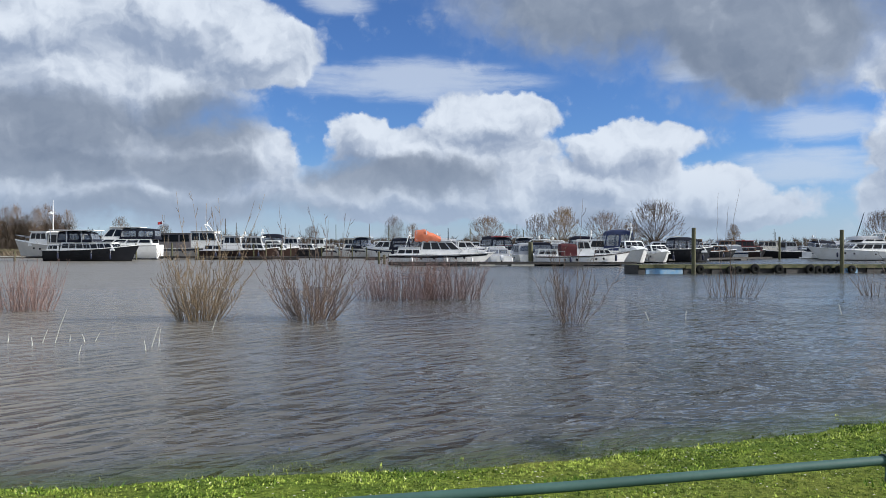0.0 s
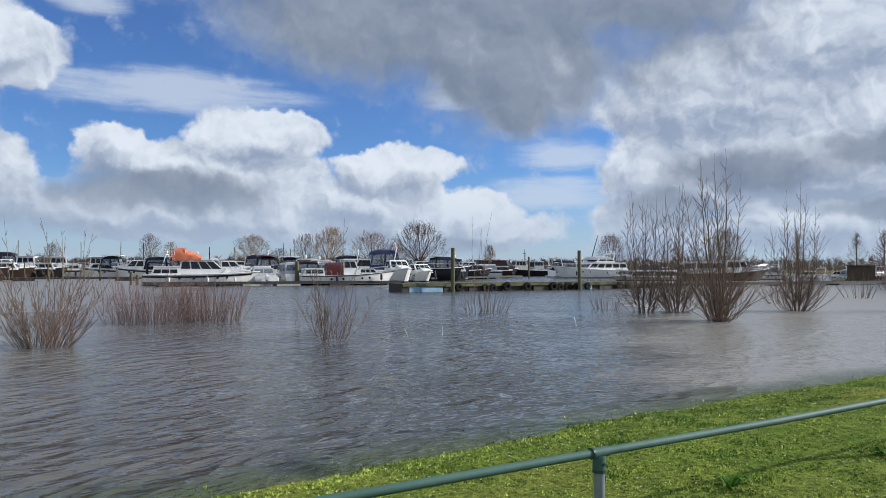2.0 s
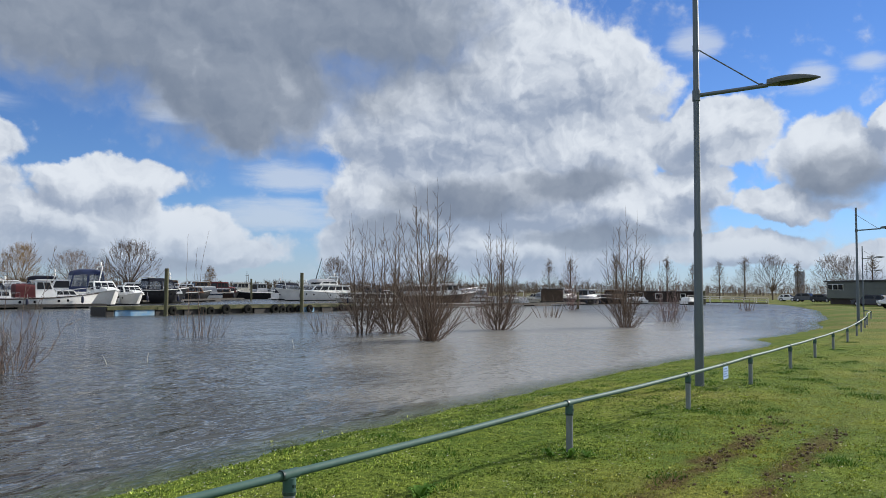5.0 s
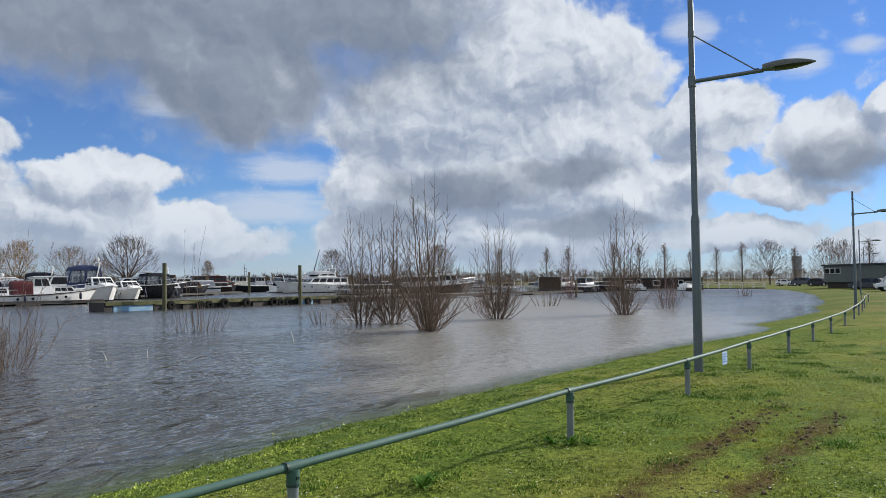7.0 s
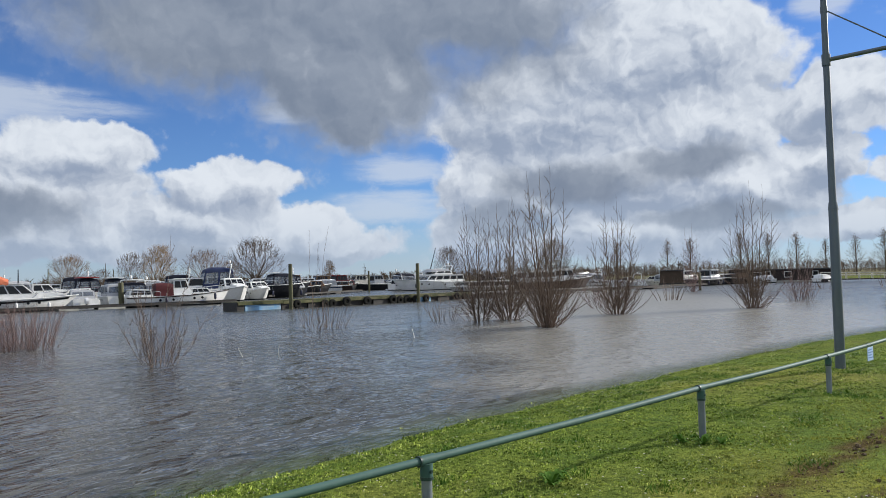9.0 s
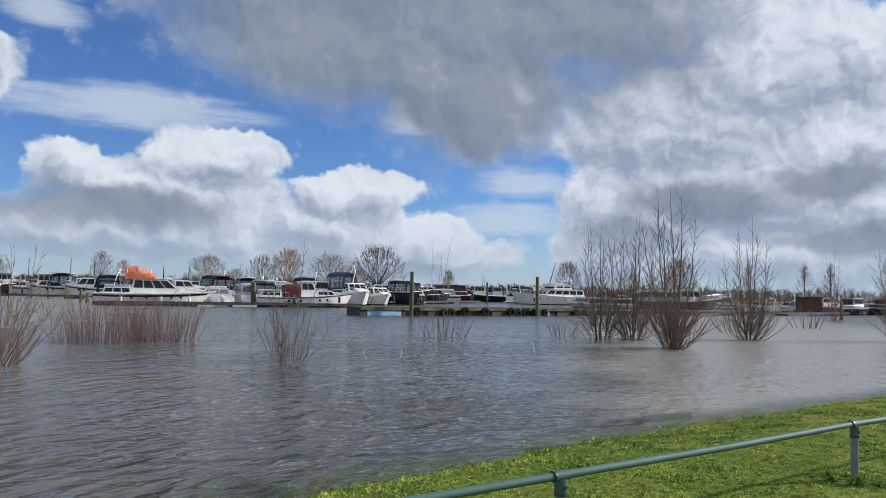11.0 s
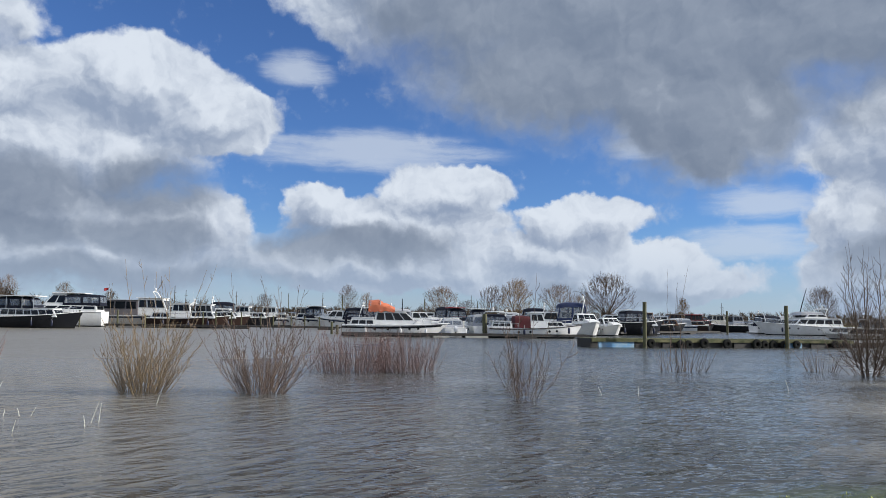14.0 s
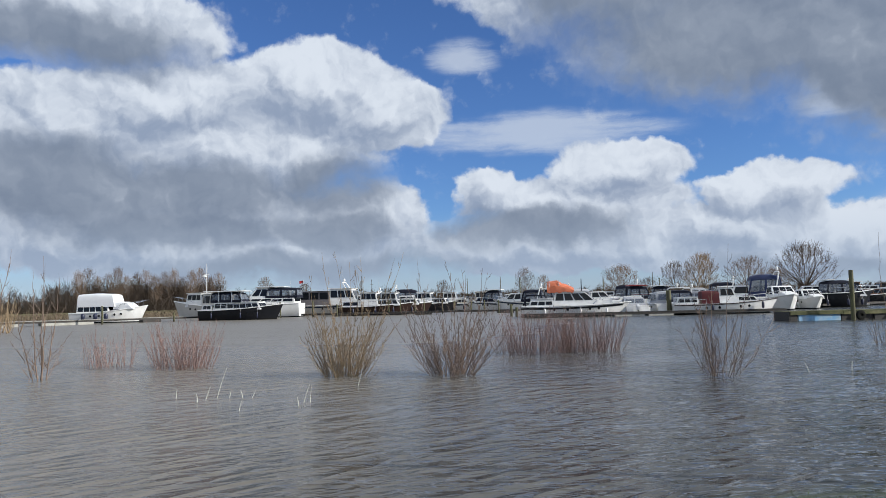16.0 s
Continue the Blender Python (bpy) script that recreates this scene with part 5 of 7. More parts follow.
build_pulpit(rc, 10.4, 3.2, 1.5, 0.95, 0.4, 0.6)
build_side_rail(rc, 10.4, 3.2, 1.5, 0.95, 0.05, 0.3)
rc.scale = (0.88, 0.88, 0.88)
build_fender(rc, 3.4, -1.25, 0.85)
build_fender(rc, -1.5, -1.7, 0.6)
sport_cruiser(14.0, 84, -82, 7.4, "white open cruiser lying bow-on beside a blue-hooded boat", canopy=None, arch=False, cab=(-0.05, 0.25), band=None)
# cruiser with the tall blue hood, stern to the right
sport_cruiser(11.6, 87, 178, 10.0, "white cruiser with a tall blue canvas hood at its stern", hood=(-0.40, -0.04), hood_z=3.75, cab=(-0.08, 0.34), stern=1.35, bow=1.75, band=None, arch=True)
lowered(sport_cruiser, 0.9)(15.7, 88, -78, 6.8, "white open boat lying bow-on beside a black hull", canopy=None, arch=False, cab=(-0.05, 0.3), band=None)
sport_cruiser(16.5, 98, 170, 9.0, "white cruiser with a long cabin in the back row", canopy=None, arch=True, band=NAVY)
dutch_steel(17.8, 95, 4, 7.2, bow=1.9, stern=1.6, label="black hulled cruiser with a low dark hood and white radar domes", cx=-0.6, mast=False, aft=False, panes=2, hood=(-1.3, 2.2), top=(-1.2, -0.4))
sport_cruiser(19.9, 118, 168, 9.0, "white sloop bow with a grey cover in the outer row", canopy=PALE, arch=False, windows=0, hood_z=2.2)
dutch_steel(20.6, 128, 176, 10.0, "dark open barge with a wooden wheelhouse", BROWN_HULL, TEAK, canopy=None, cx=0.0, mast=False, panes=2)
dutch_steel(21.9, 134, 6, 8.0, "dark barge with a red painted wheelhouse", BLACK_HULL, RED_CANVAS, canopy=None, cx=0.0, mast=False, panes=2, roof=RED_PAINT, aft=False)
dutch_steel(23.7, 172, 178, 9.0, "small dark tug with a tall white wheelhouse", BLACK_HULL, WHITE, canopy=None, cx=0.2, mast=True, panes=2, bow=2.0)
dutch_steel(25.4, 160, 5, 11.5, "low dark barge moored in the outer row", BLACK_HULL, PALE, canopy=None, cx=-2.2, mast=False, panes=3, aft=False)
sport_cruiser(27.0, 150, 175, 8.5, "white cruiser in the outer row with a grey hood", canopy=PALE, windows=1)
# the large white yacht with a flybridge, bow to the left
yt = boat_at(*spot(29.0, 122), 186, "large white motor yacht with flybridge, mast and radar arch")
build_hull(yt, 15.5, 4.2, 1.95, 1.3, WHITE, None, rake=2.0)
build_cabin(yt, -5.5, 2.6, 1.3, 2.45, 1.8, WHITE, 1.3, 0.3, 0.12, 5, 3, WHITE, 0.1, (0.35, 0.85))
build_cabin(yt, -3.2, 0.6, 2.5, 3.05, 1.5, WHITE, 0.7, 0.2, 0.1, 2, 3, None, 0.1, (0.45, 0.9), "flybridge")
build_canopy(yt, -3.0, 1.2, 2.9, 3.5, 1.3, PALE, windows=0, front=0.9, back=0.6)
bm = bmesh.new()
tube(bm, [(0.4, 0, 2.9), (-0.9, 0, 6.9)], [0.08, 0.04], 8)
part("leaning_mast", bm, DARK_CANVAS, yt)
build_arch(yt, -3.2, 1.5, 2.9, 3.9)
build_pulpit(yt, 15.5, 4.2, 1.95, 1.3, 0.45, 0.6)
build_fender(yt, 4.2, 1.6, 0.8)
low = boat_at(*spot(32.6, 101), 190, "low glass-sided tour boat with a white roof")
build_hull(low, 10.6, 3.2, 0.75, 0.65, GREY_HULL, None)
build_cabin(low, -4.6, 3.4, 0.6, 1.32, 1.4, GREY_HULL, 0.7, 0.2, 0.06, 8, 3, WHITE, 0.15, (0.15, 0.85))
build_fender(low, 4.0, 1.2, 0.4)
# dark yacht behind the willows, bow to the right
dy = boat_at(*spot(38.3, 109), -6, "dark hulled motor yacht with a white wheelhouse and flat roof")
build_hull(dy, 13.5, 4.0, 1.7, 1.05, BROWN_HULL, None, rail=WHITE, rake=1.6)
build_cabin(dy, -5.4, -0.6, 1.1, 2.55, 1.6, WHITE, 0.1, 0.2, 0.06, 4, 3, WHITE, 0.12, (0.4, 0.85))
build_cabin(dy, -0.8, 3.0, 1.2, 2.75, 1.55, WHITE, 0.9, 0.1, 0.06, 3, 3, WHITE, 0.3, (0.4, 0.85), "wheelhouse")
build_mast(dy, -0.4, 2.8, 3.9, True, True)
build_pulpit(dy, 13.5, 4.0, 1.7, 1.05)
lowered(sport_cruiser)(40.6, 122, 175, 9.0, "white cruiser behind bare willows", canopy=PALE, windows=1)
lowered(sport_cruiser)(36.3, 122, 8, 9.0, "white cruiser with a navy stripe in the outer row", canopy=DARK_CANVAS, windows=1)
lowered(sport_cruiser, 0.6)(43.9, 112, 88, 7.5, "white motor boat lying stern-on beyond the walkway", canopy=None, arch=True, band=None)
lowered(sport_cruiser, 0.62)(45.8, 116, 94, 8.0, "cream motor boat with a hood frame lying stern-on", canopy=PALE, arch=True, band=None, hull=CREAM, house=CREAM)
lowered(dutch_steel)(49.4, 106, 6, 9.0, "low dark sloop with a pale cabin beside the floating walkway", BLACK_HULL, PALE, canopy=None, cx=0.0, mast=False, panes=2, aft=False)
lowered(dutch_steel)(51.0, 112, 175, 10.5, "dark low barge beside the house on the water", BLACK_HULL, TEAK, canopy=None, cx=-1.5, mast=False, panes=3, aft=False)

# the crowded rows farther back
sport_cruiser(-19.8, 116, 4, 9.5, "white cruiser with navy stripe moored in the back row", canopy=DARK_CANVAS, windows=2, hood_z=3.3)
dutch_steel(-16.2, 113, 177, 10.5, "cream and brown steel cruiser with a tall wheelhouse", BROWN_HULL, CREAM, canopy=None, cx=-0.4, panes=4, bow=1.9, stern=1.5)
dutch_steel(-15.2, 95.5, 3, 9.5, "white over brown cruiser with varnished wheelhouse", BROWN_HULL, WHITE, canopy=None, cx=-0.9, panes=4, mast=True)
sport_cruiser(-11.8, 124, 5, 10.5, "white flybridge cruiser with black canvas", canopy=DARK_CANVAS, windows=2, hood_z=3.6)
dutch_steel(-6.0, 112, 176, 9.5, "white steel cruiser with a dark hood", WHITE, WHITE, canopy=DARK_CANVAS, cx=0.4, panes=3, band=NAVY)
dutch_steel(-1.6, 116, 3, 10.0, "grey steel cruiser with white upperworks", GREY_HULL, WHITE, canopy=DARK_CANVAS, cx=-0.6, panes=4)
sport_cruiser(2.6, 118, 178, 10.0, "white cruiser with a dark hardtop in the back row", canopy=DARK_CANVAS, windows=2, hood_z=3.4)
dutch_steel(6.3, 110, 2, 10.0, "dark blue cruiser with white cabin", NAVY, WHITE, canopy=DARK_CANVAS, cx=-0.4, panes=4)
sport_cruiser(9.2, 108, 174, 9.5, "white cruiser with a blue stripe and black hood", canopy=DARK_CANVAS, windows=2, hood_z=3.3)
lowered(sport_cruiser, 0.9)(7.2, 79, 88, 7.0, "white cruiser lying stern-on with tinted windscreen", canopy=DARK_CANVAS, arch=True, windows=1, hood_z=2.7, band=None)
dutch_steel(12.9, 104, 3, 9.0, "white steel cruiser with dark windows in the back row", WHITE, WHITE, canopy=None, cx=-0.4, panes=4, mast=True)
dutch_steel(19.0, 108, 4, 10.0, "black barge with low brown deckhouse", BLACK_HULL, TEAK, canopy=None, cx=-1.4, panes=3, mast=False)
dutch_steel(24.0, 140, 178, 11.0, "low dark work boat with small cabin", BLACK_HULL, CREAM, canopy=None, cx=1.4, panes=2, mast=True, aft=False)
sport_cruiser(27.6, 132, 4, 9.0, "white cruiser with a navy hood in the outer row", canopy=DARK_CANVAS, windows=1)
lowered(sport_cruiser)(33.8, 128, 6, 10.0, "white cruiser behind the glass-sided boat", canopy=DARK_CANVAS, windows=2, hood_z=3.2)
lowered(dutch_steel)(47.6, 118, 6, 10.0, "dark cruiser with a grey cabin by the walkway", BLACK_HULL, GREY_HULL, canopy=None, cx=0.0, mast=True, panes=4)


# ---- willows, twigs and trees ----
def curve_points(base, way, size, bend, segs, rnd, kink=0.03):
    """A shoot that starts along way and bends upwards."""
    p, d = Vector(base), Vector(way).normalized()
    pts = [p.copy()]
    for i in range(segs):
        d = (d + Vector((rnd.gauss(0, kink), rnd.gauss(0, kink), bend / segs))).normalized()
        p = p + d * (size / segs)
        pts.append(p.copy())
    return pts


def branchy(bm, pts, r0, rnd, count, reach, first, depth, fine=0.0040):
    """A stem with side branches that leave it alternately and curve up, each with twigs of its own."""
    n = len(pts)
    tube(bm, pts, [r0 * (1 - 0.86 * i / (n - 1)) + 0.0022 for i in range(n)], 6 if depth else 4, cap=False)
    turn = rnd.uniform(0, 6.28)
    for j in range(count):
        k = first + (0.96 - first) * (j + rnd.random()) / count
        f = k * (n - 1)
        i = min(int(f), n - 2)
        p = pts[i].lerp(pts[i + 1], f - i)
        d = (pts[i + 1] - pts[i]).normalized()
        turn += 2.4 + rnd.uniform(-0.5, 0.5)
        o = d.orthogonal().normalized()
        o = o * math.cos(turn) + d.cross(o) * math.sin(turn)
        size = reach * (1.1 - 0.75 * k) * rnd.uniform(0.4, 1.2)
        q = curve_points(p, d + o * (rnd.uniform(0.55, 1.25) if depth else rnd.uniform(0.45, 1.0)), size, 0.8, 7 if depth else 4, rnd, 0.09)
        r = max(r0 * (1 - 0.86 * k) * 0.42, fine * 1.3 if depth else fine)
        if depth:
            branchy(bm, q, r, rnd, max(4, int(13 * size / max(reach, 0.01))), size * 0.55, 0.1, depth - 1, fine)
        else:
            tube(bm, q, [r * (1 - 0.7 * m / 4) for m in range(5)], 3, cap=False)


def build_bush(x, y, stems, spread, tall, lean, mat, label, seed, long_shoots=0, long_tall=3.0, thick=0.011, twigs=3, twig_len=0.4, group="flooded willow shrubs", category="shrub", sub=0, name="willow_shrub", fine=0.0034):
    """A shrub that stands in the flood: many shoots fan out of one stool."""
    rnd = bush_rng(seed)
    s = thing(name, pose(x, y, WATER - 0.25), label, category, group)
    for i in range(stems + long_shoots):
        tallone = i >= stems
        a = rnd.uniform(0, 2 * math.pi)
        k = math.sqrt(rnd.random())
        off = Vector((math.cos(a) * k * spread, math.sin(a) * k * spread * 0.8, rnd.uniform(-0.05, 0.0)))
        out = lean * (0.1 + 1.0 * k) * (0.3 if tallone else 1) * rnd.uniform(0.75, 1.25)
        turn = a + rnd.gauss(0, 0.25)
        way = Vector((math.cos(turn) * out + rnd.gauss(0, 0.07), math.sin(turn) * out, 1))
        size = (long_tall * rnd.uniform(0.8, 1.05) if tallone else tall * rnd.uniform(0.55, 1.12)) + 0.25
        bm = bmesh.new()
        pts = curve_points(off, way, size, 0.10 + 0.35 * out, 9, rnd, 0.06)
        branchy(bm, pts, thick * rnd.uniform(0.7, 1.25), rnd, twigs, twig_len, 0.12, sub, fine)
        part("shoot", bm, mat, s)
    return s


build_bush(-6.0, 18.0, 60, 0.40, 1.9, 0.55, BARK_OLIVE, "yellow-brown bare willow shrub standing in flood water", 11, 9, 3.2, 0.0078, 6, 0.6, sub=1, fine=0.0028)
build_bush(-3.3, 18.2, 52, 0.36, 1.9, 0.68, BARK_BROWN, "grey-brown bare willow shrub with fanned shoots in flood water", 12, 9, 2.9, 0.0085, 7, 0.65, sub=1, fine=0.0028)
build_bush(2.9, 17.8, 17, 0.22, 1.7, 0.60, BARK_BROWN, "sparse bare willow shrub with a few tall wands in water", 13, 3, 3.1, 0.0058, 6, 0.6, sub=1, fine=0.0026)
build_bush(-1.6, 25.2, 190, 1.35, 1.5, 0.30, BARK_RED, "low dense red-brown twig shrub in flood water", 14, 0, 0, 0.0055, 15, 0.42, name="red_twig_shrub", fine=0.003)
build_bush(0.2, 25.6, 150, 1.0, 1.35, 0.30, BARK_RED, "low dense red-brown twig shrub in flood water", 15, 0, 0, 0.0055, 15, 0.42, name="red_twig_shrub", fine=0.003)
build_bush(-11.6, 20.3, 120, 0.75, 1.4, 0.30, BARK_RED, "upright red-brown twig shrub in flood water", 16, 0, 0, 0.0055, 12, 0.42, name="red_twig_shrub")
build_bush(-14.4, 21.0, 46, 0.75, 1.15, 0.24, BARK_RED, "thin red-brown twig shrub in flood water", 17, 0, 0, 0.0055, 9, 0.40, name="red_twig_shrub")
build_bush(10.5, 27.6, 30, 0.75, 1.15, 0.35, BARK_BROWN, "thin bare shrub with two tall wands in flood water", 19, 4, 3.9, 0.008, 7, 0.4)
build_bush(16.4, 28.4, 24, 0.5, 1.1, 0.5, BARK_BROWN, "small bare shrub in flood water near the jetty", 20, 0, 0, 0.009, 4, 0.3)
build_bush(37.2, 35.1, 20, 0.8, 1.7, 0.6, BARK_BROWN, "spreading bare shrub in water before the walkway", 21, 0, 0, 0.016, 3, 0.5)
build_bush(69.5, 39.0, 16, 0.7, 1.3, 0.5, BARK_BROWN, "dark low shrub in shallow water near the car park", 22, 0, 0, 0.03, 3, 0.4)
build_bush(63.0, 41.0, 8, 0.6, 1.1, 0.4, BARK_BROWN, "thin low shrub in shallow water", 23, 0, 0, 0.02, 2, 0.4)
build_bush(-44, 50, 60, 2.2, 2.9, 0.35, BARK_OLIVE, "wide yellow-brown willow thicket at the far bank", 25, 0, 0, 0.03, 5, 0.9)
build_bush(-50, 52, 60, 2.6, 3.2, 0.35, BARK_OLIVE, "wide yellow-brown willow thicket at the far bank", 26, 0, 0, 0.03, 5, 0.9)


def build_water_tree(x, y, tall, stems, wide, mat, label, seed, thick=0.04, sprays=16, low=30, low_reach=1.4, stool=0.15, low_mat=None, tilt=0.0):
    """A young willow: stems part low down and rise steeply, with upswept side shoots; thin shoots arch out over the water."""
    rnd = bush_rng(seed)
    s = thing("willow_tree", pose(x, y, WATER - 0.3), label, "tree", "flooded willows")
    for i in range(stems):
        a = 2.4 * i + rnd.uniform(-0.5, 0.5)
        k = ((i + 0.2 + 0.5 * rnd.random()) / stems) ** 0.7
        h = tall * (1.04 - 0.36 * k * k) * rnd.uniform(0.9, 1.03) + 0.3
        d = Vector((math.cos(a), math.sin(a), 0))
        foot = d * stool * k
        pts, drift = [], Vector((0, 0, 0))
        for j in range(17):
            f = j / 16
            drift = drift + Vector((rnd.gauss(0, 0.022), rnd.gauss(0, 0.022), 0)) * (tall / 5)
            pts.append(foot + d * (wide * k * (0.25 * f + 0.75 * (1 - (1 - f) ** 2.2))) + Vector((tilt * f, 0, h * f)) + drift)
        bm = bmesh.new()
        r0 = thick * (1.05 - 0.4 * k)
        tube(bm, pts, [r0 * (1 - j / 16) ** 1.15 + 0.0028 for j in range(17)], 6, cap=False)
        turn = rnd.uniform(0, 6.28)
        for j in range(sprays):
            f = 0.08 + 0.80 * (j + rnd.random()) / sprays
            m = min(int(f * 16), 15)
            p = pts[m].lerp(pts[m + 1], f * 16 - m)
            turn += 2.4 + rnd.uniform(-0.6, 0.6)
            o = Vector((math.cos(turn), math.sin(turn), 0))
            size = (0.12 + 1.6 * (1 - f)) * tall / 5 * rnd.uniform(0.4, 1.1)
            q = curve_points(p, o * rnd.uniform(0.55, 1.1) + d * 0.2 + Vector((0, 0, 0.75)), size, 0.7, 8, rnd, 0.09)
            branchy(bm, q, max(r0 * (1 - f) * 0.38, 0.0048), rnd, 5 + int(size * 7), size * 0.45, 0.10, 0, 0.0028)
        part("limb", bm, mat, s)
    for i in range(low):
        a = rnd.uniform(0, 2 * math.pi)
        out = 0.3 + 2.0 * rnd.random()
        size = low_reach * rnd.uniform(0.5, 1.35)
        rise = rnd.random() ** 1.5
        foot = (math.cos(a) * stool * (1 + 1.5 * rise), math.sin(a) * stool * (1 + 1.5 * rise), 0.22 * tall * rise)
        pts = curve_points(foot, (math.cos(a) * out, math.sin(a) * out, 0.75), size * (1.15 - 0.5 * rise), 1.0, 9, rnd, 0.17)
        bm = bmesh.new()
        branchy(bm, pts, thick * rnd.uniform(0.2, 0.42), rnd, 11, size * 0.38, 0.15, 0, 0.0028)
        part("low_shoot", bm, low_mat or mat, s)
    return s


build_water_tree(-13.9, 17.3, 3.3, 5, 0.42, BARK_BROWN, "slender grey-brown bare willow standing in flood water", 18, 0.02, 9, 8, 0.9)
build_water_tree(-17.6, 18.2, 5.3, 9, 1.5, BARK_BROWN, "tall grey-brown bare willow with wide branches in water", 24, 0.032, 14, 18, 1.6)
build_water_tree(16.44, 21.1, 5.7, 10, 1.35, BARK_DARK, "many-stemmed bare willow tree standing in flood water", 31, 0.040, 26, 70, 2.3, 0.16, BARK_BROWN, -0.35)
build_water_tree(18.0, 25.7, 5.2, 10, 1.3, BARK_DARK, "bushy bare willow tree standing in flood water", 32, 0.032, 24, 60, 2.1, 0.2, BARK_BROWN, -0.2)
build_water_tree(16.9, 26.4, 5.0, 9, 1.3, BARK_DARK, "lower bushy willow tree standing in flood water", 39, 0.029, 24, 60, 2.0, 0.22, BARK_BROWN, -0.15)
build_water_tree(23.5, 25.2, 5.2, 8, 1.05, BARK_DARK, "slim bare willow tree standing in flood water", 33, 0.034, 26, 56, 1.9, 0.15, BARK_BROWN)
build_water_tree(30.8, 23.7, 5.9, 8, 1.1, BARK_DARK, "upright bare willow tree standing in flood water", 34, 0.038, 28, 56, 1.8, 0.15, BARK_BROWN)
build_water_tree(39.4, 27.3, 3.9, 6, 0.9, BARK_RED, "small red-brown bare tree standing in flood water", 35, 0.026, 13, 22, 1.3, 0.2)
build_water_tree(40.9, 27.9, 3.0, 4, 0.7, BARK_BROWN, "small bare sapling standing in flood water", 36, 0.022, 11, 14, 1.2)
build_water_tree(54.2, 48.1, 6.2, 5, 1.0, BARK_RED, "slender bare tree beside the floating walkway", 37, 0.04, 16, 26, 1.8)
build_water_tree(27.5, 30.5, 3.5, 6, 0.7, BARK_RED, "low red-brown bare tree among the flooded willows", 38, 0.022, 12, 34, 1.6, 0.4)


def bare_tree(name, tall, wide, seed, twig_mat, label, limbs=14, trunk_r=0.22, foot=0.12, leader=False, spray=560):
    """A leafless tree: trunk and limbs, and a crown of branches and twigs that fill a dome; wide: its half width."""
    rnd = bush_rng(seed)
    s = thing(name, pose(0, 0, -50), label, "tree", "bare trees beyond the moorings")
    tr, cr = bmesh.new(), bmesh.new()
    zc = tall * (0.46 if not leader else 0.42)
    top = Vector((0, 0, tall * (foot + 0.08 if not leader else 0.97)))
    tube(tr, [(0, 0, -0.3), top * 0.5, top], [trunk_r * 1.25, trunk_r, trunk_r * (0.8 if not leader else 0.1)], 8)

    fork = Vector((0, 0, tall * 0.2))

    def anchor(p):
        """Where on the trunk a branchlet at p springs from."""
        return Vector((0, 0, max(tall * foot, p.z - 0.8 * math.hypot(p.x, p.y)))) if leader else fork

    def edge(k):
        if leader:
            return wide * (0.25 + 0.75 * min(1, max(0, (k - foot) * 5))) * min(1.0, max(0.04, (1.03 - k) * 1.35))
        return wide * math.sqrt(max(0.01, 1 - ((k - 0.5) / 0.52) ** 2))

    for i in range(limbs):
        a = 2.4 * i + rnd.uniform(-0.4, 0.4)
        k = foot + 0.25 + (0.95 - foot - 0.3) * (i + 0.5) / limbs
        p = Vector((math.cos(a) * edge(k) * 0.8, math.sin(a) * edge(k) * 0.8, k * tall))
        q = anchor(p)
        m = q.lerp(p, 0.5) + Vector((rnd.gauss(0, 0.25), rnd.gauss(0, 0.25), 0.04 * tall))
        tube(tr, [q, q.lerp(m, 0.5), m, m.lerp(p, 0.55) + Vector((rnd.gauss(0, 0.15), rnd.gauss(0, 0.15), 0)), p], [trunk_r * (0.5 if not leader else 0.3), trunk_r * 0.3, trunk_r * 0.2, 0.03, 0.014], 5, cap=False)
    for i in range(spray):
        k = foot + 0.08 + (0.92 - foot) * rnd.random() ** 0.85
        a = rnd.uniform(0, 2 * math.pi)
        rad = edge(k) * rnd.random() ** (0.55 if not leader else 0.42) * rnd.uniform(0.85, 1.06)
        p = Vector((math.cos(a) * rad, math.sin(a) * rad, k * tall))
        d = (p - anchor(p)).normalized()
        d = (d + Vector((rnd.gauss(0, 0.35), rnd.gauss(0, 0.35), rnd.gauss(0.1, 0.25)))).normalized()
        size = tall * rnd.uniform(0.09, 0.16)
        pts = curve_points(p - d * size, d, size, 0.25, 3, rnd, 0.10)
        tube(cr, pts, [0.022, 0.017, 0.012, 0.008], 3, cap=False)
        for _ in range(4):
            j = rnd.randint(1, 3)
            w = d + Vector((rnd.gauss(0, 0.55), rnd.gauss(0, 0.55), rnd.gauss(0.1, 0.45)))
            q = curve_points(pts[j], w, size * rnd.uniform(0.4, 0.7), 0.2, 2, rnd, 0.08)
            tube(cr, q, [0.014, 0.011, 0.007], 3, cap=False)
    part("trunk", tr, BARK_TREE, s)
    part("crown", cr, twig_mat, s)
    return s


TREES = [bare_tree("round_tree", 10, 5.2, 41, TWIG_TREE, "round-crowned leafless tree on the far bank", 16),
         bare_tree("round_tree", 10, 6.2, 42, TWIG_TREE, "broad leafless tree on the far bank", 15),
         bare_tree("pollard_willow", 10, 4.4, 43, TWIG_OCHRE, "ochre leafless willow with upright twigs on the far bank", 16, 0.22, 0.1, False, 640),
         bare_tree("slim_tree", 10, 4.6, 44, TWIG_TREE, "slim leafless tree by the car park", 26, 0.13, 0.2, True, 120)]


def plant(kind, u, dist, tall, turn, wide=1.0):
    x, y = spot(u, dist)
    t = copy_thing(TREES[kind], pose(x, y, ground_at(x, y) if ground_at(x, y) > WATER else WATER, 0, 0, turn))
    t.scale = (tall / 10 * wide, tall / 10 * wide, tall / 10)
    return t


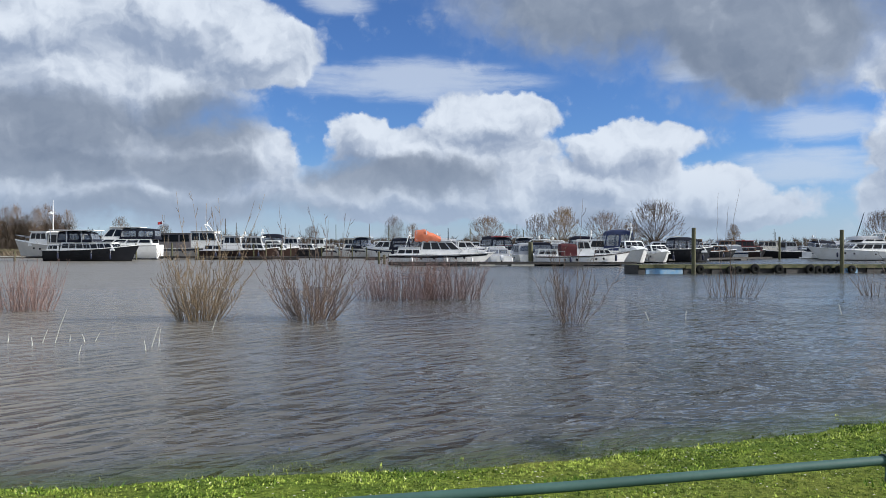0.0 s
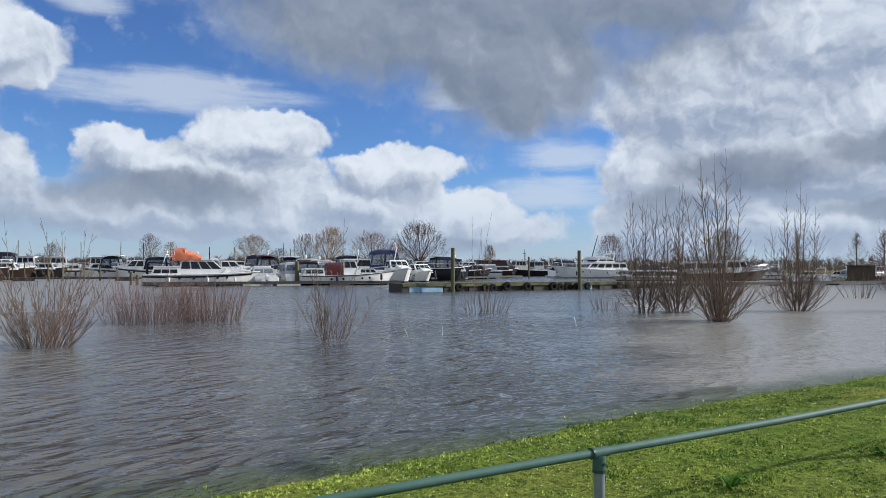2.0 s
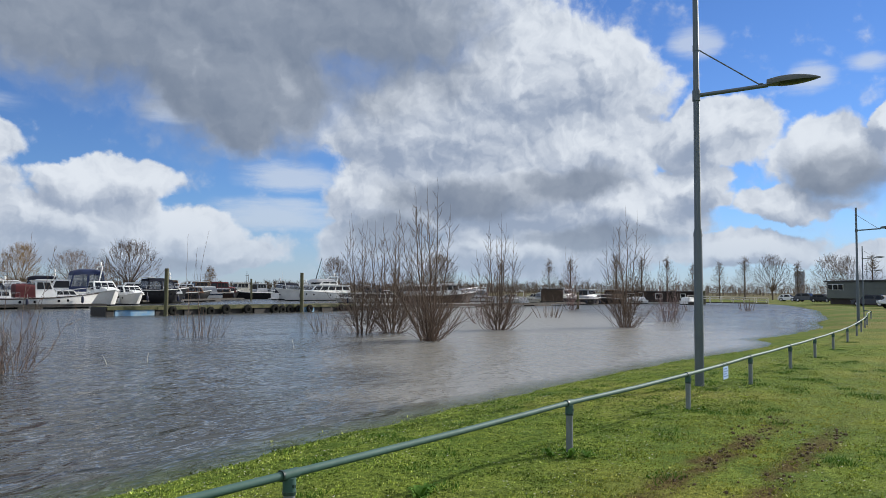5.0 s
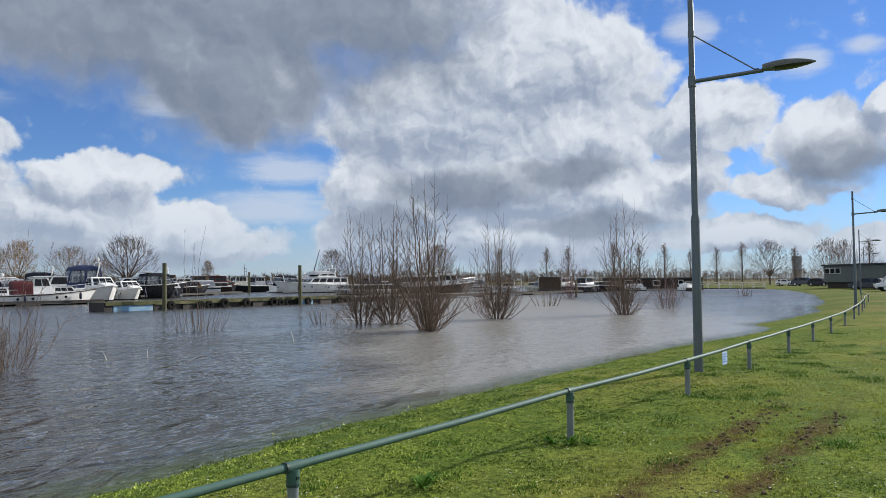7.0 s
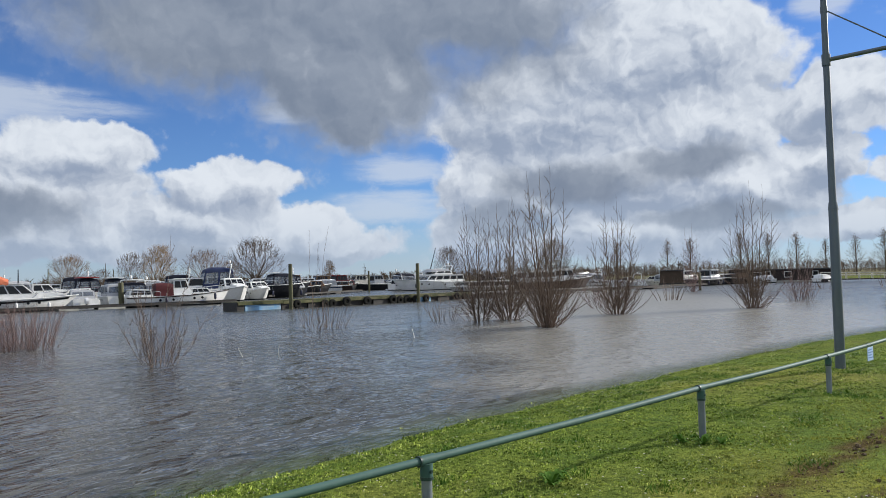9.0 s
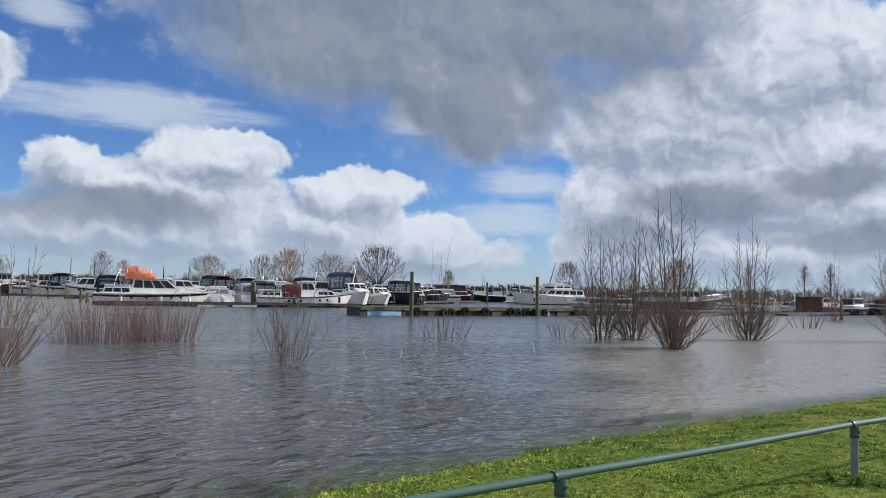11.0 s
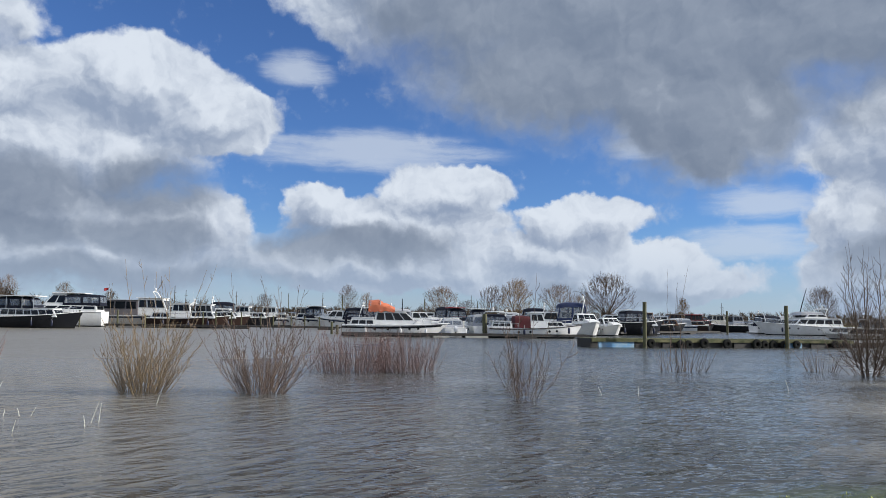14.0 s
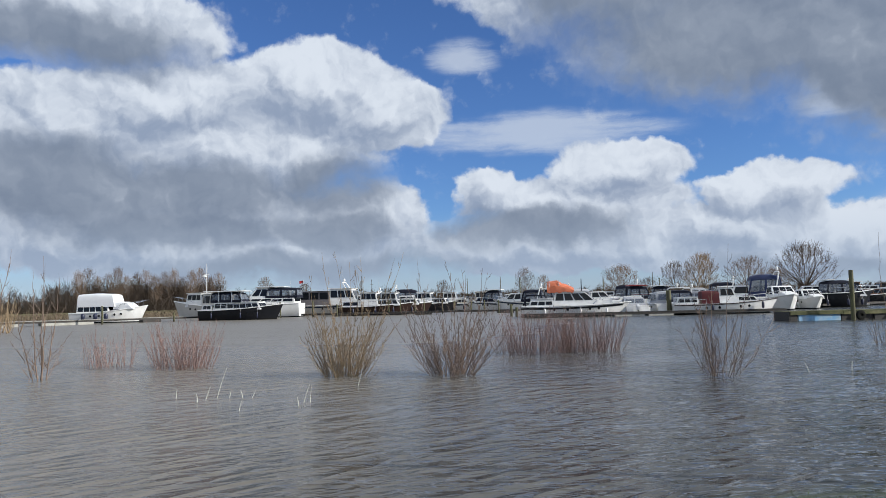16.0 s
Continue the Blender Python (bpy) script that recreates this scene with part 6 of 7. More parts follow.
plant(1, -3.8, 190, 8.6, 10, 0.6)
plant(1, -2.4, 196, 7.0, 80, 0.6)
plant(0, 3.3, 180, 8.8, 200, 1.25)
plant(1, 5.3, 190, 6.0, 130, 0.9)
plant(1, 7.2, 180, 9.2, 30, 0.8)
plant(2, 9.0, 170, 10.4, 60, 0.98)
plant(1, 12.2, 180, 9.6, 100, 1.05)
plant(1, 14.0, 185, 7.4, 200, 0.9)
plant(0, 15.8, 172, 11.8, 120, 1.15)
plant(2, 21.2, 200, 7.4, 140, 0.6)
plant(0, 30.3, 185, 9.6, 250, 0.85)
plant(0, 38.3, 170, 10.0, 40, 0.9)
plant(1, 35.0, 210, 7.5, 10, 0.6)
plant(3, 43.0, 190, 9.6, 10)
plant(3, 46.6, 175, 9.0, 55)
plant(3, 48.2, 180, 9.4, 90)
plant(3, 51.6, 170, 9.4, 140)
plant(3, 53.4, 185, 9.6, 20)
plant(3, 55.2, 190, 9.6, 200)
plant(3, 57.0, 180, 7.8, 75)
plant(3, 58.8, 190, 8.6, 300, 1.1)
plant(3, 60.5, 185, 9.4, 33, 1.2)
plant(1, 62.3, 175, 9.4, 250, 0.75)
plant(3, 63.9, 190, 8.4, 110, 1.1)
plant(1, 65.9, 170, 9.2, 15, 0.7)
plant(1, 66.9, 185, 9.6, 90, 0.6)
plant(3, 68.4, 175, 9.2, 190, 1.2)
plant(1, -10.0, 230, 7.0, 40, 0.7)
plant(1, -23.4, 215, 8.4, 70, 0.6)
plant(0, -20.5, 230, 7.0, 170, 0.7)
for i in range(16):
    plant(i % 2, -36.0 + 0.62 * i, 200 + 6 * (i % 4), 9.8 + 1.1 * math.sin(2.1 * i), 47 * i, 0.42)
for t in TREES:
    for o in (t, *t.children_recursive):
        bpy.data.objects.remove(o)


def build_woods(name, label, spans, seed, mat):
    """A far belt of bare trees, as one body of thin trunks and twigs."""
    rnd = bush_rng(seed)
    co, tri = [], []
    for u0, u1, dist, tall, step in spans:
        u = u0
        while u < u1:
            d = dist * rnd.uniform(0.97, 1.06)
            x, y = spot(u, d)
            h = tall * rnd.uniform(0.65, 1.1)
            for _ in range(90):
                z0 = h * rnd.uniform(0.0, 0.7)
                z1 = z0 + h * rnd.uniform(0.15, 0.35)
                a = rnd.uniform(0, 6.28)
                o = h * rnd.uniform(0, 0.16)
                r = h * rnd.uniform(0.05, 0.3)
                w = d * 0.00022 * rnd.uniform(0.5, 1.3)
                px, py = x + math.cos(a) * o * 0.4, y + math.sin(a) * o * 0.4
                qx, qy = px + math.cos(a) * r, py + math.sin(a) * r
                i = len(co)
                co += [(px - w, py, z0), (px + w, py, z0), (qx, qy, min(z1, h))]
                tri.append((i, i + 1, i + 2))
            u += step * rnd.uniform(0.6, 1.4)
    me = bpy.data.meshes.new(name)
    me.from_pydata(co, [], tri)
    me.materials.append(mat)
    tagged(new(name, me), label, "woods", kind="stuff")


build_woods("far_woods", "belt of bare brown trees on the horizon",
            [(-46, -36, 240, 8.5, 0.28), (-36, -26.5, 205, 9.0, 0.12), (-27, -14, 330, 8.5, 0.25), (-14, 8, 380, 7.0, 0.25), (8, 24, 420, 6.5, 0.25), (24, 45, 380, 7.5, 0.22), (45, 58, 330, 7.5, 0.25), (58, 90, 300, 6.0, 0.25), (-46, 90, 460, 7.0, 0.2), (-46, -12, 190, 3.6, 0.10), (-38, -27, 212, 8.6, 0.10)], 51, WOODS)


def build_blades(name, label, places, mat, category, width, height, seed):
    """One body of many thin leaves; places: arrays of x, y, z and a height factor."""
    rng = np.random.default_rng(seed)
    x, y, z, k = places
    n = len(x)
    a = rng.uniform(0, 2 * np.pi, n)
    h = height * k * rng.uniform(0.5, 1.15, n)
    w = width * rng.uniform(0.6, 1.3, n) * np.sqrt(k)
    lean = rng.uniform(0.2, 1.25, n) * h
    b = rng.uniform(0, 2 * np.pi, n)
    p0 = np.stack([x - w * np.cos(a), y - w * np.sin(a), z - 0.01], -1)
    p1 = np.stack([x + w * np.cos(a), y + w * np.sin(a), z - 0.01], -1)
    p2 = np.stack([x + lean * np.cos(b), y + lean * np.sin(b), z + h], -1)
    co = np.stack([p0, p1, p2], 1).reshape(-1)
    me = bpy.data.meshes.new(name)
    me.vertices.add(3 * n)
    me.vertices.foreach_set("co", co)
    me.loops.add(3 * n)
    me.loops.foreach_set("vertex_index", np.arange(3 * n))
    me.polygons.add(n)
    me.polygons.foreach_set("loop_start", np.arange(n) * 3)
    me.update(calc_edges=True)
    me.materials.append(mat)
    return tagged(new(name, me), label, category, kind="stuff")


def leaf_material(name, tones, rough=0.6, worn=False):
    m = bpy.data.materials.new(name)
    m.use_nodes = True
    t = m.node_tree
    b = t.nodes["Principled BSDF"]
    b.inputs["Roughness"].default_value, b.inputs["Specular IOR Level"].default_value = rough, 0.06
    g = t.nodes.new("ShaderNodeNewGeometry")
    r = t.nodes.new("ShaderNodeValToRGB")
    r.color_ramp.elements[0].color, r.color_ramp.elements[1].color = (*tones[0], 1), (*tones[-1], 1)
    for i, c in enumerate(tones[1:-1]):
        e = r.color_ramp.elements.new(((i + 1) / (len(tones) - 2)) * 0.95 if len(tones) > 3 else 0.5)
        e.color = (*c, 1)
    link(t, g.outputs["Random Per Island"], r.inputs[0])
    # whole patches of the turf run drier and yellower than others
    spot_co = t.nodes.new("ShaderNodeTexCoord").outputs["Object"]
    dry = calc(t, "MULTIPLY", ramp(t, fbm(t, spot_co, 0.9, 5, 0.65), 0.42, 0.68), 0.55)
    tint = blend(t, dry, r.outputs[0], tuple(c * 1.25 for c in tones[-2]))
    # noise patches go to the darkest tone; the finer ones paint shade between tussocks
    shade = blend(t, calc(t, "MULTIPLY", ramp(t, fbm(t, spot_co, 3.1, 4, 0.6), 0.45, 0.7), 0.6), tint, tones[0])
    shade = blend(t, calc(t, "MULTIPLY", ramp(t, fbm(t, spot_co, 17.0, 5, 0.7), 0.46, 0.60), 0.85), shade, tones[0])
    if worn:
        # trodden, mossy turf beside the wheel tracks is yellower
        at = t.nodes.new("ShaderNodeSeparateXYZ")
        link(t, spot_co, at.inputs[0])
        off = calc(t, "ABSOLUTE", calc(t, "SUBTRACT", calc(t, "SUBTRACT", at.outputs[1], calc(t, "MULTIPLY", at.outputs[0], TRACK_SLOPE)), 2.0))
        zone = calc(t, "SUBTRACT", 1.0, ramp(t, calc(t, "ADD", off, calc(t, "MULTIPLY", fbm(t, spot_co, 1.6, 4, 0.6), 1.2)), 0.7, 2.1))
        zone = calc(t, "MULTIPLY", zone, ramp(t, at.outputs[0], 1.5, 4.5))
        moss = blend(t, ramp(t, fbm(t, spot_co, 21.0, 4, 0.65), 0.40, 0.62), (0.66, 0.60, 0.13), (0.17, 0.18, 0.04))
        shade = blend(t, calc(t, "MULTIPLY", zone, 0.62), shade, moss)
    link(t, shade, b.inputs["Base Color"])
    # thin leaves stand every way: their light is near that of the turf as a whole
    n = t.nodes.new("ShaderNodeVectorMath")
    n.operation = "NORMALIZE"
    link(t, vmath(t, "ADD", vmath(t, "MULTIPLY", g.outputs["Normal"], (1.0, 1.0, 1.0)), (0.0, 0.0, 0.22)), n.inputs[0])
    link(t, n.outputs[0], b.inputs["Normal"])
    return m


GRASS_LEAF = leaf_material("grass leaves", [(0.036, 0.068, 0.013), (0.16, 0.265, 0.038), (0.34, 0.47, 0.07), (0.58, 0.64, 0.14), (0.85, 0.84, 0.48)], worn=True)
REED_LEAF = leaf_material("dry reed leaves", [(0.10, 0.08, 0.055), (0.15, 0.12, 0.08), (0.22, 0.18, 0.125)], 0.8)


def meadow():
    rng = np.random.default_rng(7)
    n = 2600000
    x = rng.uniform(-5, 24, n)
    y = rng.uniform(1.2, 12.5, n)
    keep = rng.random(n) < np.clip(1.35 - 0.075 * np.hypot(x - 2, y - 2), 0.12, 1)
    x, y = x[keep], y[keep]
    s = shore_distance(x, y) - 0.10 + 0.09 * wobble(x, y)
    clump = 0.5 + 0.5 * np.sin(x * 5.1 + 2 * np.sin(y * 3.3)) * np.sin(y * 6.2 + 1.5 * np.sin(x * 2.7))
    off = y - TRACK_SLOPE * x
    bare = np.zeros(len(x))
    for p in TRACKS:
        bare = np.maximum(bare, np.exp(-((off - p) / 0.26) ** 2))
    bare *= (x > 2.5) * (0.55 + 0.45 * np.sin(x * 1.7 + y) ** 2)
    keep = (s > -0.8) & (rng.random(len(x)) < np.where(s > 0.08, 1, np.where(s > -0.05, 0.5, np.where(s > -0.35, 0.10 * clump, 0.05 * (clump > 0.8))))) & (rng.random(len(x)) > bare * 0.97) & (rng.random(len(x)) < 0.35 + 0.65 * clump)
    x, y, s, clump = x[keep], y[keep], s[keep], clump[keep]
    lump = 0.5 + 0.5 * np.sin(x * 41 + 3 * np.sin(y * 27)) * np.sin(y * 46 + 3 * np.sin(x * 23))
    # bare gaps between the tussocks
    gaps = rng.random(len(x)) < 0.22 + 0.78 * lump
    x, y, s, clump, lump = x[gaps], y[gaps], s[gaps], clump[gaps], lump[gaps]
    k = (0.55 + 0.5 * clump) * (0.45 + 1.5 * lump ** 2) * np.where(s < -0.05, 1.7, np.where(s < 0.45, 1.35, 1.0))
    return x, y, np.maximum(ground_height(x, y), WATER - 0.02), k


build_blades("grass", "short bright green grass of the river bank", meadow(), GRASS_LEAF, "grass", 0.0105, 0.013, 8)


def weeds():
    """Thicker tufts round the posts and in the turf."""
    rng = np.random.default_rng(9)
    cx = np.concatenate([[p[0] for p in RAIL[3:12]], [p[0] for p in RAIL[3:12]], rng.uniform(-3, 18, 120)])
    cy = np.concatenate([[p[1] for p in RAIL[3:12]], [p[1] - 0.2 for p in RAIL[3:12]], rng.uniform(2.0, 8.5, 120)])
    i = rng.integers(0, len(cx), 11000)
    x, y = cx[i] + rng.normal(0, 0.10, len(i)), cy[i] + rng.normal(0, 0.09, len(i))
    ok = shore_distance(x, y) > 0.1
    x, y = x[ok], y[ok]
    return x, y, ground_height(x, y), np.full(len(x), 1.0)


WEED_LEAF = leaf_material("weed leaves", [(0.06, 0.14, 0.018), (0.09, 0.18, 0.025), (0.13, 0.22, 0.035)])
build_blades("weed_tufts", "darker tufts of weeds round the posts", weeds(), WEED_LEAF, "weeds", 0.007, 0.045, 10)


def daisies():
    rng = np.random.default_rng(12)
    n = 4200
    x, y = rng.uniform(-3, 18, n), rng.uniform(1.8, 9.5, n)
    ok = (shore_distance(x, y) > 0.4) & (np.sin(x * 2.1) * np.sin(y * 2.7 + x) > -0.25)
    x, y = x[ok], y[ok]
    bm = bmesh.new()
    for px, py, pz in zip(x, y, ground_height(x, y)):
        r = rng.uniform(0.005, 0.010)
        z = pz + rng.uniform(0.03, 0.05)
        c = bm.verts.new((px, py, z + 0.003))
        ring = [bm.verts.new((px + r * math.cos(a), py + r * math.sin(a), z)) for a in (0, 1.26, 2.51, 3.77, 5.03)]
        for j in range(5):
            bm.faces.new((c, ring[j], ring[(j + 1) % 5]))
    tagged(part("daisies", bm, STALK), "tiny white daisies scattered in the grass", "flowers", kind="stuff")


daisies()


def leafy_weed(x, y, leaves, size, seed):
    """A rosette of broad leaves in the turf."""
    rnd = bush_rng(seed)
    s = thing("leafy_weed", pose(x, y, ground_at(x, y)), "broad-leaved green weed growing in the turf", "weed")
    for i in range(leaves):
        a = 2.4 * i
        up = rnd.uniform(0.25, 0.9)
        d = Vector((math.cos(a), math.sin(a), 0))
        w = Vector((-d.y, d.x, 0))
        r = size * rnd.uniform(0.6, 1.1)
        bm = bmesh.new()
        rows = []
        for j in range(5):
            k = j / 4
            c = d * (r * k) + Vector((0, 0, r * up * math.sin(2.2 * k) - 0.01))
            b = r * 0.17 * math.sin(math.pi * (0.12 + 0.86 * k))
            rows.append([bm.verts.new(c - w * b + Vector((0, 0, b * 0.4))), bm.verts.new(c), bm.verts.new(c + w * b + Vector((0, 0, b * 0.4)))])
        for p, q in zip(rows, rows[1:]):
            for j in (0, 1):
                bm.faces.new((p[j], p[j + 1], q[j + 1], q[j]))
        smooth(part("leaf", bm, WEED_LEAF, s))


for x, y, leaves, size, seed in ((3.6, 4.5, 16, 0.13, 91), (3.72, 4.58, 12, 0.11, 92), (5.5, 4.72, 18, 0.12, 93), (5.42, 4.9, 14, 0.11, 94), (5.62, 4.62, 12, 0.10, 95), (2.15, 3.8, 12, 0.10, 96), (9.1, 5.6, 10, 0.09, 97)):
    leafy_weed(x, y, leaves, size, seed)


def clods():
    """Crumbs and clods of dark earth thrown up along the wheel tracks."""
    rnd = bush_rng(61)
    bm = bmesh.new()
    for i in range(700):
        x = rnd.uniform(3.2, 9.2) if i % 4 else rnd.uniform(7.0, 9.0)
        y = TRACK_SLOPE * x + rnd.choice(TRACKS) + rnd.gauss(0, 0.13) - 0.012 * max(0, 6 - x)
        r = 0.005 + 0.022 * rnd.random() ** 5
        c = Vector((x, y, ground_at(x, y) + r * 0.35))
        rings = []
        for z, w in ((-0.7, 0.8), (0.1, 1.0), (0.75, 0.55)):
            rings.append([bm.verts.new(c + Vector((math.cos(a) * w, math.sin(a) * w * 0.8, z * 0.75)) * r * rnd.uniform(0.75, 1.25)) for a in (0, 1.26, 2.51, 3.77, 5.03)])
        for a, b in zip(rings, rings[1:]):
            for j in range(5):
                bm.faces.new((a[j], a[(j + 1) % 5], b[(j + 1) % 5], b[j]))
        bm.faces.new(rings[-1])
    tagged(part("earth_clods", bm, EARTH), "dark clods of earth along the wheel tracks", "soil", kind="stuff")


clods()


def reed_bed():
    rng = np.random.default_rng(14)
    u = np.concatenate([rng.uniform(-44, -26, 9000), rng.uniform(-26, -13, 3500)])
    d = np.concatenate([rng.uniform(122, 150, 9000), rng.uniform(135, 165, 3500)])
    x, y = d * np.sin(np.radians(u)), d * np.cos(np.radians(u))
    z = np.maximum(ground_height(x, y), WATER)
    return x, y, z, rng.uniform(0.7, 1.1, len(x))


build_blades("reed_bed", "pale dry reeds on the far bank", reed_bed(), REED_LEAF, "reeds", 0.05, 0.95, 15)

rnd = bush_rng(77)
for x, y, tall, tilt in ((-7.25, 13.76, 0.62, 16), (-7.48, 13.76, 0.24, 20), (-7.42, 13.3, 0.16, -5), (-8.14, 13.8, 0.18, 5), (-7.1, 14.0, 0.12, 10), (-6.8, 13.95, 0.14, -15), (-6.62, 14.0, 0.15, 25), (-6.1, 12.3, 0.16, 12), (-5.27, 13.23, 0.36, 18), (-5.17, 13.3, 0.32, 4), (-5.18, 12.75, 0.18, -8),
                         (-5.04, 15.98, 0.26, 15), (4.97, 18.5, 0.22, -22), (5.95, 18.7, 0.22, 4), (10.8, 20.5, 0.28, -12)):
    bm = bmesh.new()
    q = radians(tilt)
    tube(bm, [(0, 0, -0.3), (0, 0, 0), (tall * 0.5 * math.sin(q), 0.01, tall * 0.5), (tall * math.sin(q * 1.2), 0.0, tall)], [0.008, 0.008, 0.006, 0.004], 6)
    st = part("dead_stalk", bm, STALK)
    st.matrix_world = pose(x, y, WATER, 0, 0, rnd.uniform(-15, 15))
    tagged(st, "bleached dead plant stalk poking out of the water", "plant stalk", "dead stalks")



# ---- moorings: jetties and small posts along the berths ----
build_jetty("berth_jetty", (-4.8, 65.8), (18.0, 70.9), 1.2, 0.38, "low dark timber jetty along the moored boats", 0.22, [(1, 3, DARK_WOOD), (8, 9.5, CONCRETE), (11, 13.2, CONCRETE), (16, 18, DARK_WOOD)], [], DARK_WOOD)
build_jetty("berth_jetty", spot(-43, 86), spot(-26.6, 92.5), 1.4, 0.5, "low pale timber jetty beside the moored boats", 0.24, [(1, 5, CONCRETE), (7, 12, CONCRETE), (17, 19, DARK_WOOD)], [], CONCRETE)
build_jetty("berth_jetty", spot(-20.8, 94), spot(-4.4, 92), 1.2, 0.42, "low dark timber jetty in front of the steel cruisers", 0.24, [(4, 6, DARK_WOOD), (14, 16, DARK_WOOD), (24, 26, DARK_WOOD)], [], DARK_WOOD)
build_jetty("finger_jetty", spot(16.5, 92), spot(23.5, 120), 1.0, 0.4, "narrow finger jetty between the berths", 0.3, [(5, 7, DARK_WOOD), (20, 22, DARK_WOOD)], [], OLD_WOOD)
for u, d, top, r in ((-34.6, 85, 1.9, 0.1), (-26.8, 90, 1.8, 0.12), (-29.9, 88, 1.0, 0.1), (-22.4, 92, 1.9, 0.08), (-20.0, 94, 2.0, 0.1), (-18.2, 92, 1.5, 0.08), (-14.3, 92, 1.9, 0.07), (-13.4, 92, 2.0, 0.07), (-12.3, 92, 2.0, 0.07), (-11.6, 92, 2.0, 0.07), (-10.2, 92, 1.7, 0.07), (-9.3, 92, 1.6, 0.07),
                     (-8.0, 92, 1.6, 0.07), (-7.0, 92, 1.6, 0.08), (-5.9, 91, 1.6, 0.07), (-5.0, 73, 1.2, 0.12), (-4.6, 72.5, 0.9, 0.14), (-4.2, 73, 1.0, 0.12), (-4.2, 118, 5.0, 0.09), (-8.2, 118, 5.0, 0.05), (6.6, 70.7, 2.2, 0.22), (24.2, 122, 3.4, 0.16), (2.0, 121, 4.6, 0.07), (6.1, 121, 4.4, 0.06)):
    x, y = spot(u, d)
    build_pile(x, y, top, r, "weathered timber mooring post by the berths")


# ---- the house on the water, the hut, the walkway ----
def facing(u, dist, turn=0.0, z=None):
    x, y = spot(u, dist)
    return pose(x, y, ground_at(x, y) if z is None else z, 0, 0, -u + turn)


def boarded(parent, x0, x1, y, z0, z1, step, mat, name="board"):
    """Upright boards on a front."""
    n = int((x1 - x0) / step)
    for i in range(n):
        bm = bmesh.new()
        box(bm, x0 + i * step + 0.01, x0 + (i + 1) * step - 0.01, y - 0.03, y, z0, z1)
        part(name, bm, mat, parent)


hb = thing("houseboat", facing(54.8, 121, 0, WATER), "dark boarded flat-roofed houseboat with white-framed windows", "houseboat")
bm = bmesh.new()
box(bm, -5.8, 5.8, -2.4, 3.0, -0.4, 0.25, 0.05)
part("pontoon", bm, CONCRETE, hb)
bm = bmesh.new()
box(bm, -5.6, 5.6, -1.6, 2.8, 0.25, 1.8)
hw = part("wall", bm, SHED_DARK, hb)
boarded(hw, -5.6, 5.6, -1.6, 0.25, 1.78, 0.4, SHED_DARK)
bm = bmesh.new()
box(bm, -6.0, 6.0, -2.2, 3.1, 1.8, 1.95, 0.03)
part("roof", bm, SHED_ROOF, hb)
for x0, x1, z0, z1 in ((-5.0, -4.0, 0.7, 1.5), (-3.3, -2.7, 0.3, 1.6), (-0.8, 0.1, 0.8, 1.5), (2.9, 3.5, 0.95, 1.5)):
    bm = bmesh.new()
    box(bm, x0 - 0.09, x1 + 0.09, -1.70, -1.64, z0 - 0.09, z1 + 0.09)
    fr = part("window_frame", bm, WHITE, hw)
    bm = bmesh.new()
    box(bm, x0, x1, -1.73, -1.705, z0, z1)
    part("pane", bm, GLASS, fr)
hut = thing("mooring_hut", facing(46.85, 113, 0, WATER), "square brown-green clad hut on a float", "hut")
bm = bmesh.new()
box(bm, -1.8, 1.8, -1.4, 1.4, -0.3, 0.35, 0.04)
part("float", bm, DARK_WOOD, hut)
bm = bmesh.new()
box(bm, -1.6, 1.6, -1.2, 1.2, 0.35, 2.05)
w = part("wall", bm, BROWN_TARP, hut)
boarded(w, -1.6, 1.6, -1.2, 0.35, 2.03, 0.3, BROWN_TARP)
bm = bmesh.new()
box(bm, -1.75, 1.75, -1.4, 1.4, 2.05, 2.16)
part("roof", bm, SHED_ROOF, hut)
for u, d, h in ((52.9, 114, 160), (56.8, 113, 10)):
    dg = boat_at(*spot(u, d), h, "small white covered dinghy beside the houseboat", "dinghy", "dinghy")
    build_hull(dg, 3.8, 1.6, 0.75, 0.6, WHITE, None, rake=0.4)
    build_canopy(dg, -1.6, 1.2, 0.5, 1.1, 0.62, WHITE_CANVAS, front=0.7, back=0.2)
gw = thing("gangway", facing(59.2, 112, 8, -0.15), "pale timber gangway with handrails to the shore", "gangway")
bm = bmesh.new()
box(bm, -5, 5.5, -0.6, 0.6, 0.25, 0.4)
part("deck", bm, OLD_WOOD, gw)
for y in (-0.6, 0.6):
    for z in (0.7, 1.0):
        bm = bmesh.new()
        tube(bm, [(-5, y, z + 0.25), (5.5, y, z)], 0.05, 6)
        part("handrail", bm, CREAM, gw)
    for i in range(8):
        bm = bmesh.new()
        x = -5 + 1.5 * i
        box(bm, x - 0.04, x + 0.04, y - 0.04, y + 0.04, 0.3, 1.0 + 0.25 * (7 - i) / 7)
        part("post", bm, CREAM, gw)
bm = bmesh.new()
box(bm, -5, -4.2, -0.62, -0.5, -0.4, 0.3)
part("footing", bm, DARK_WOOD, gw)


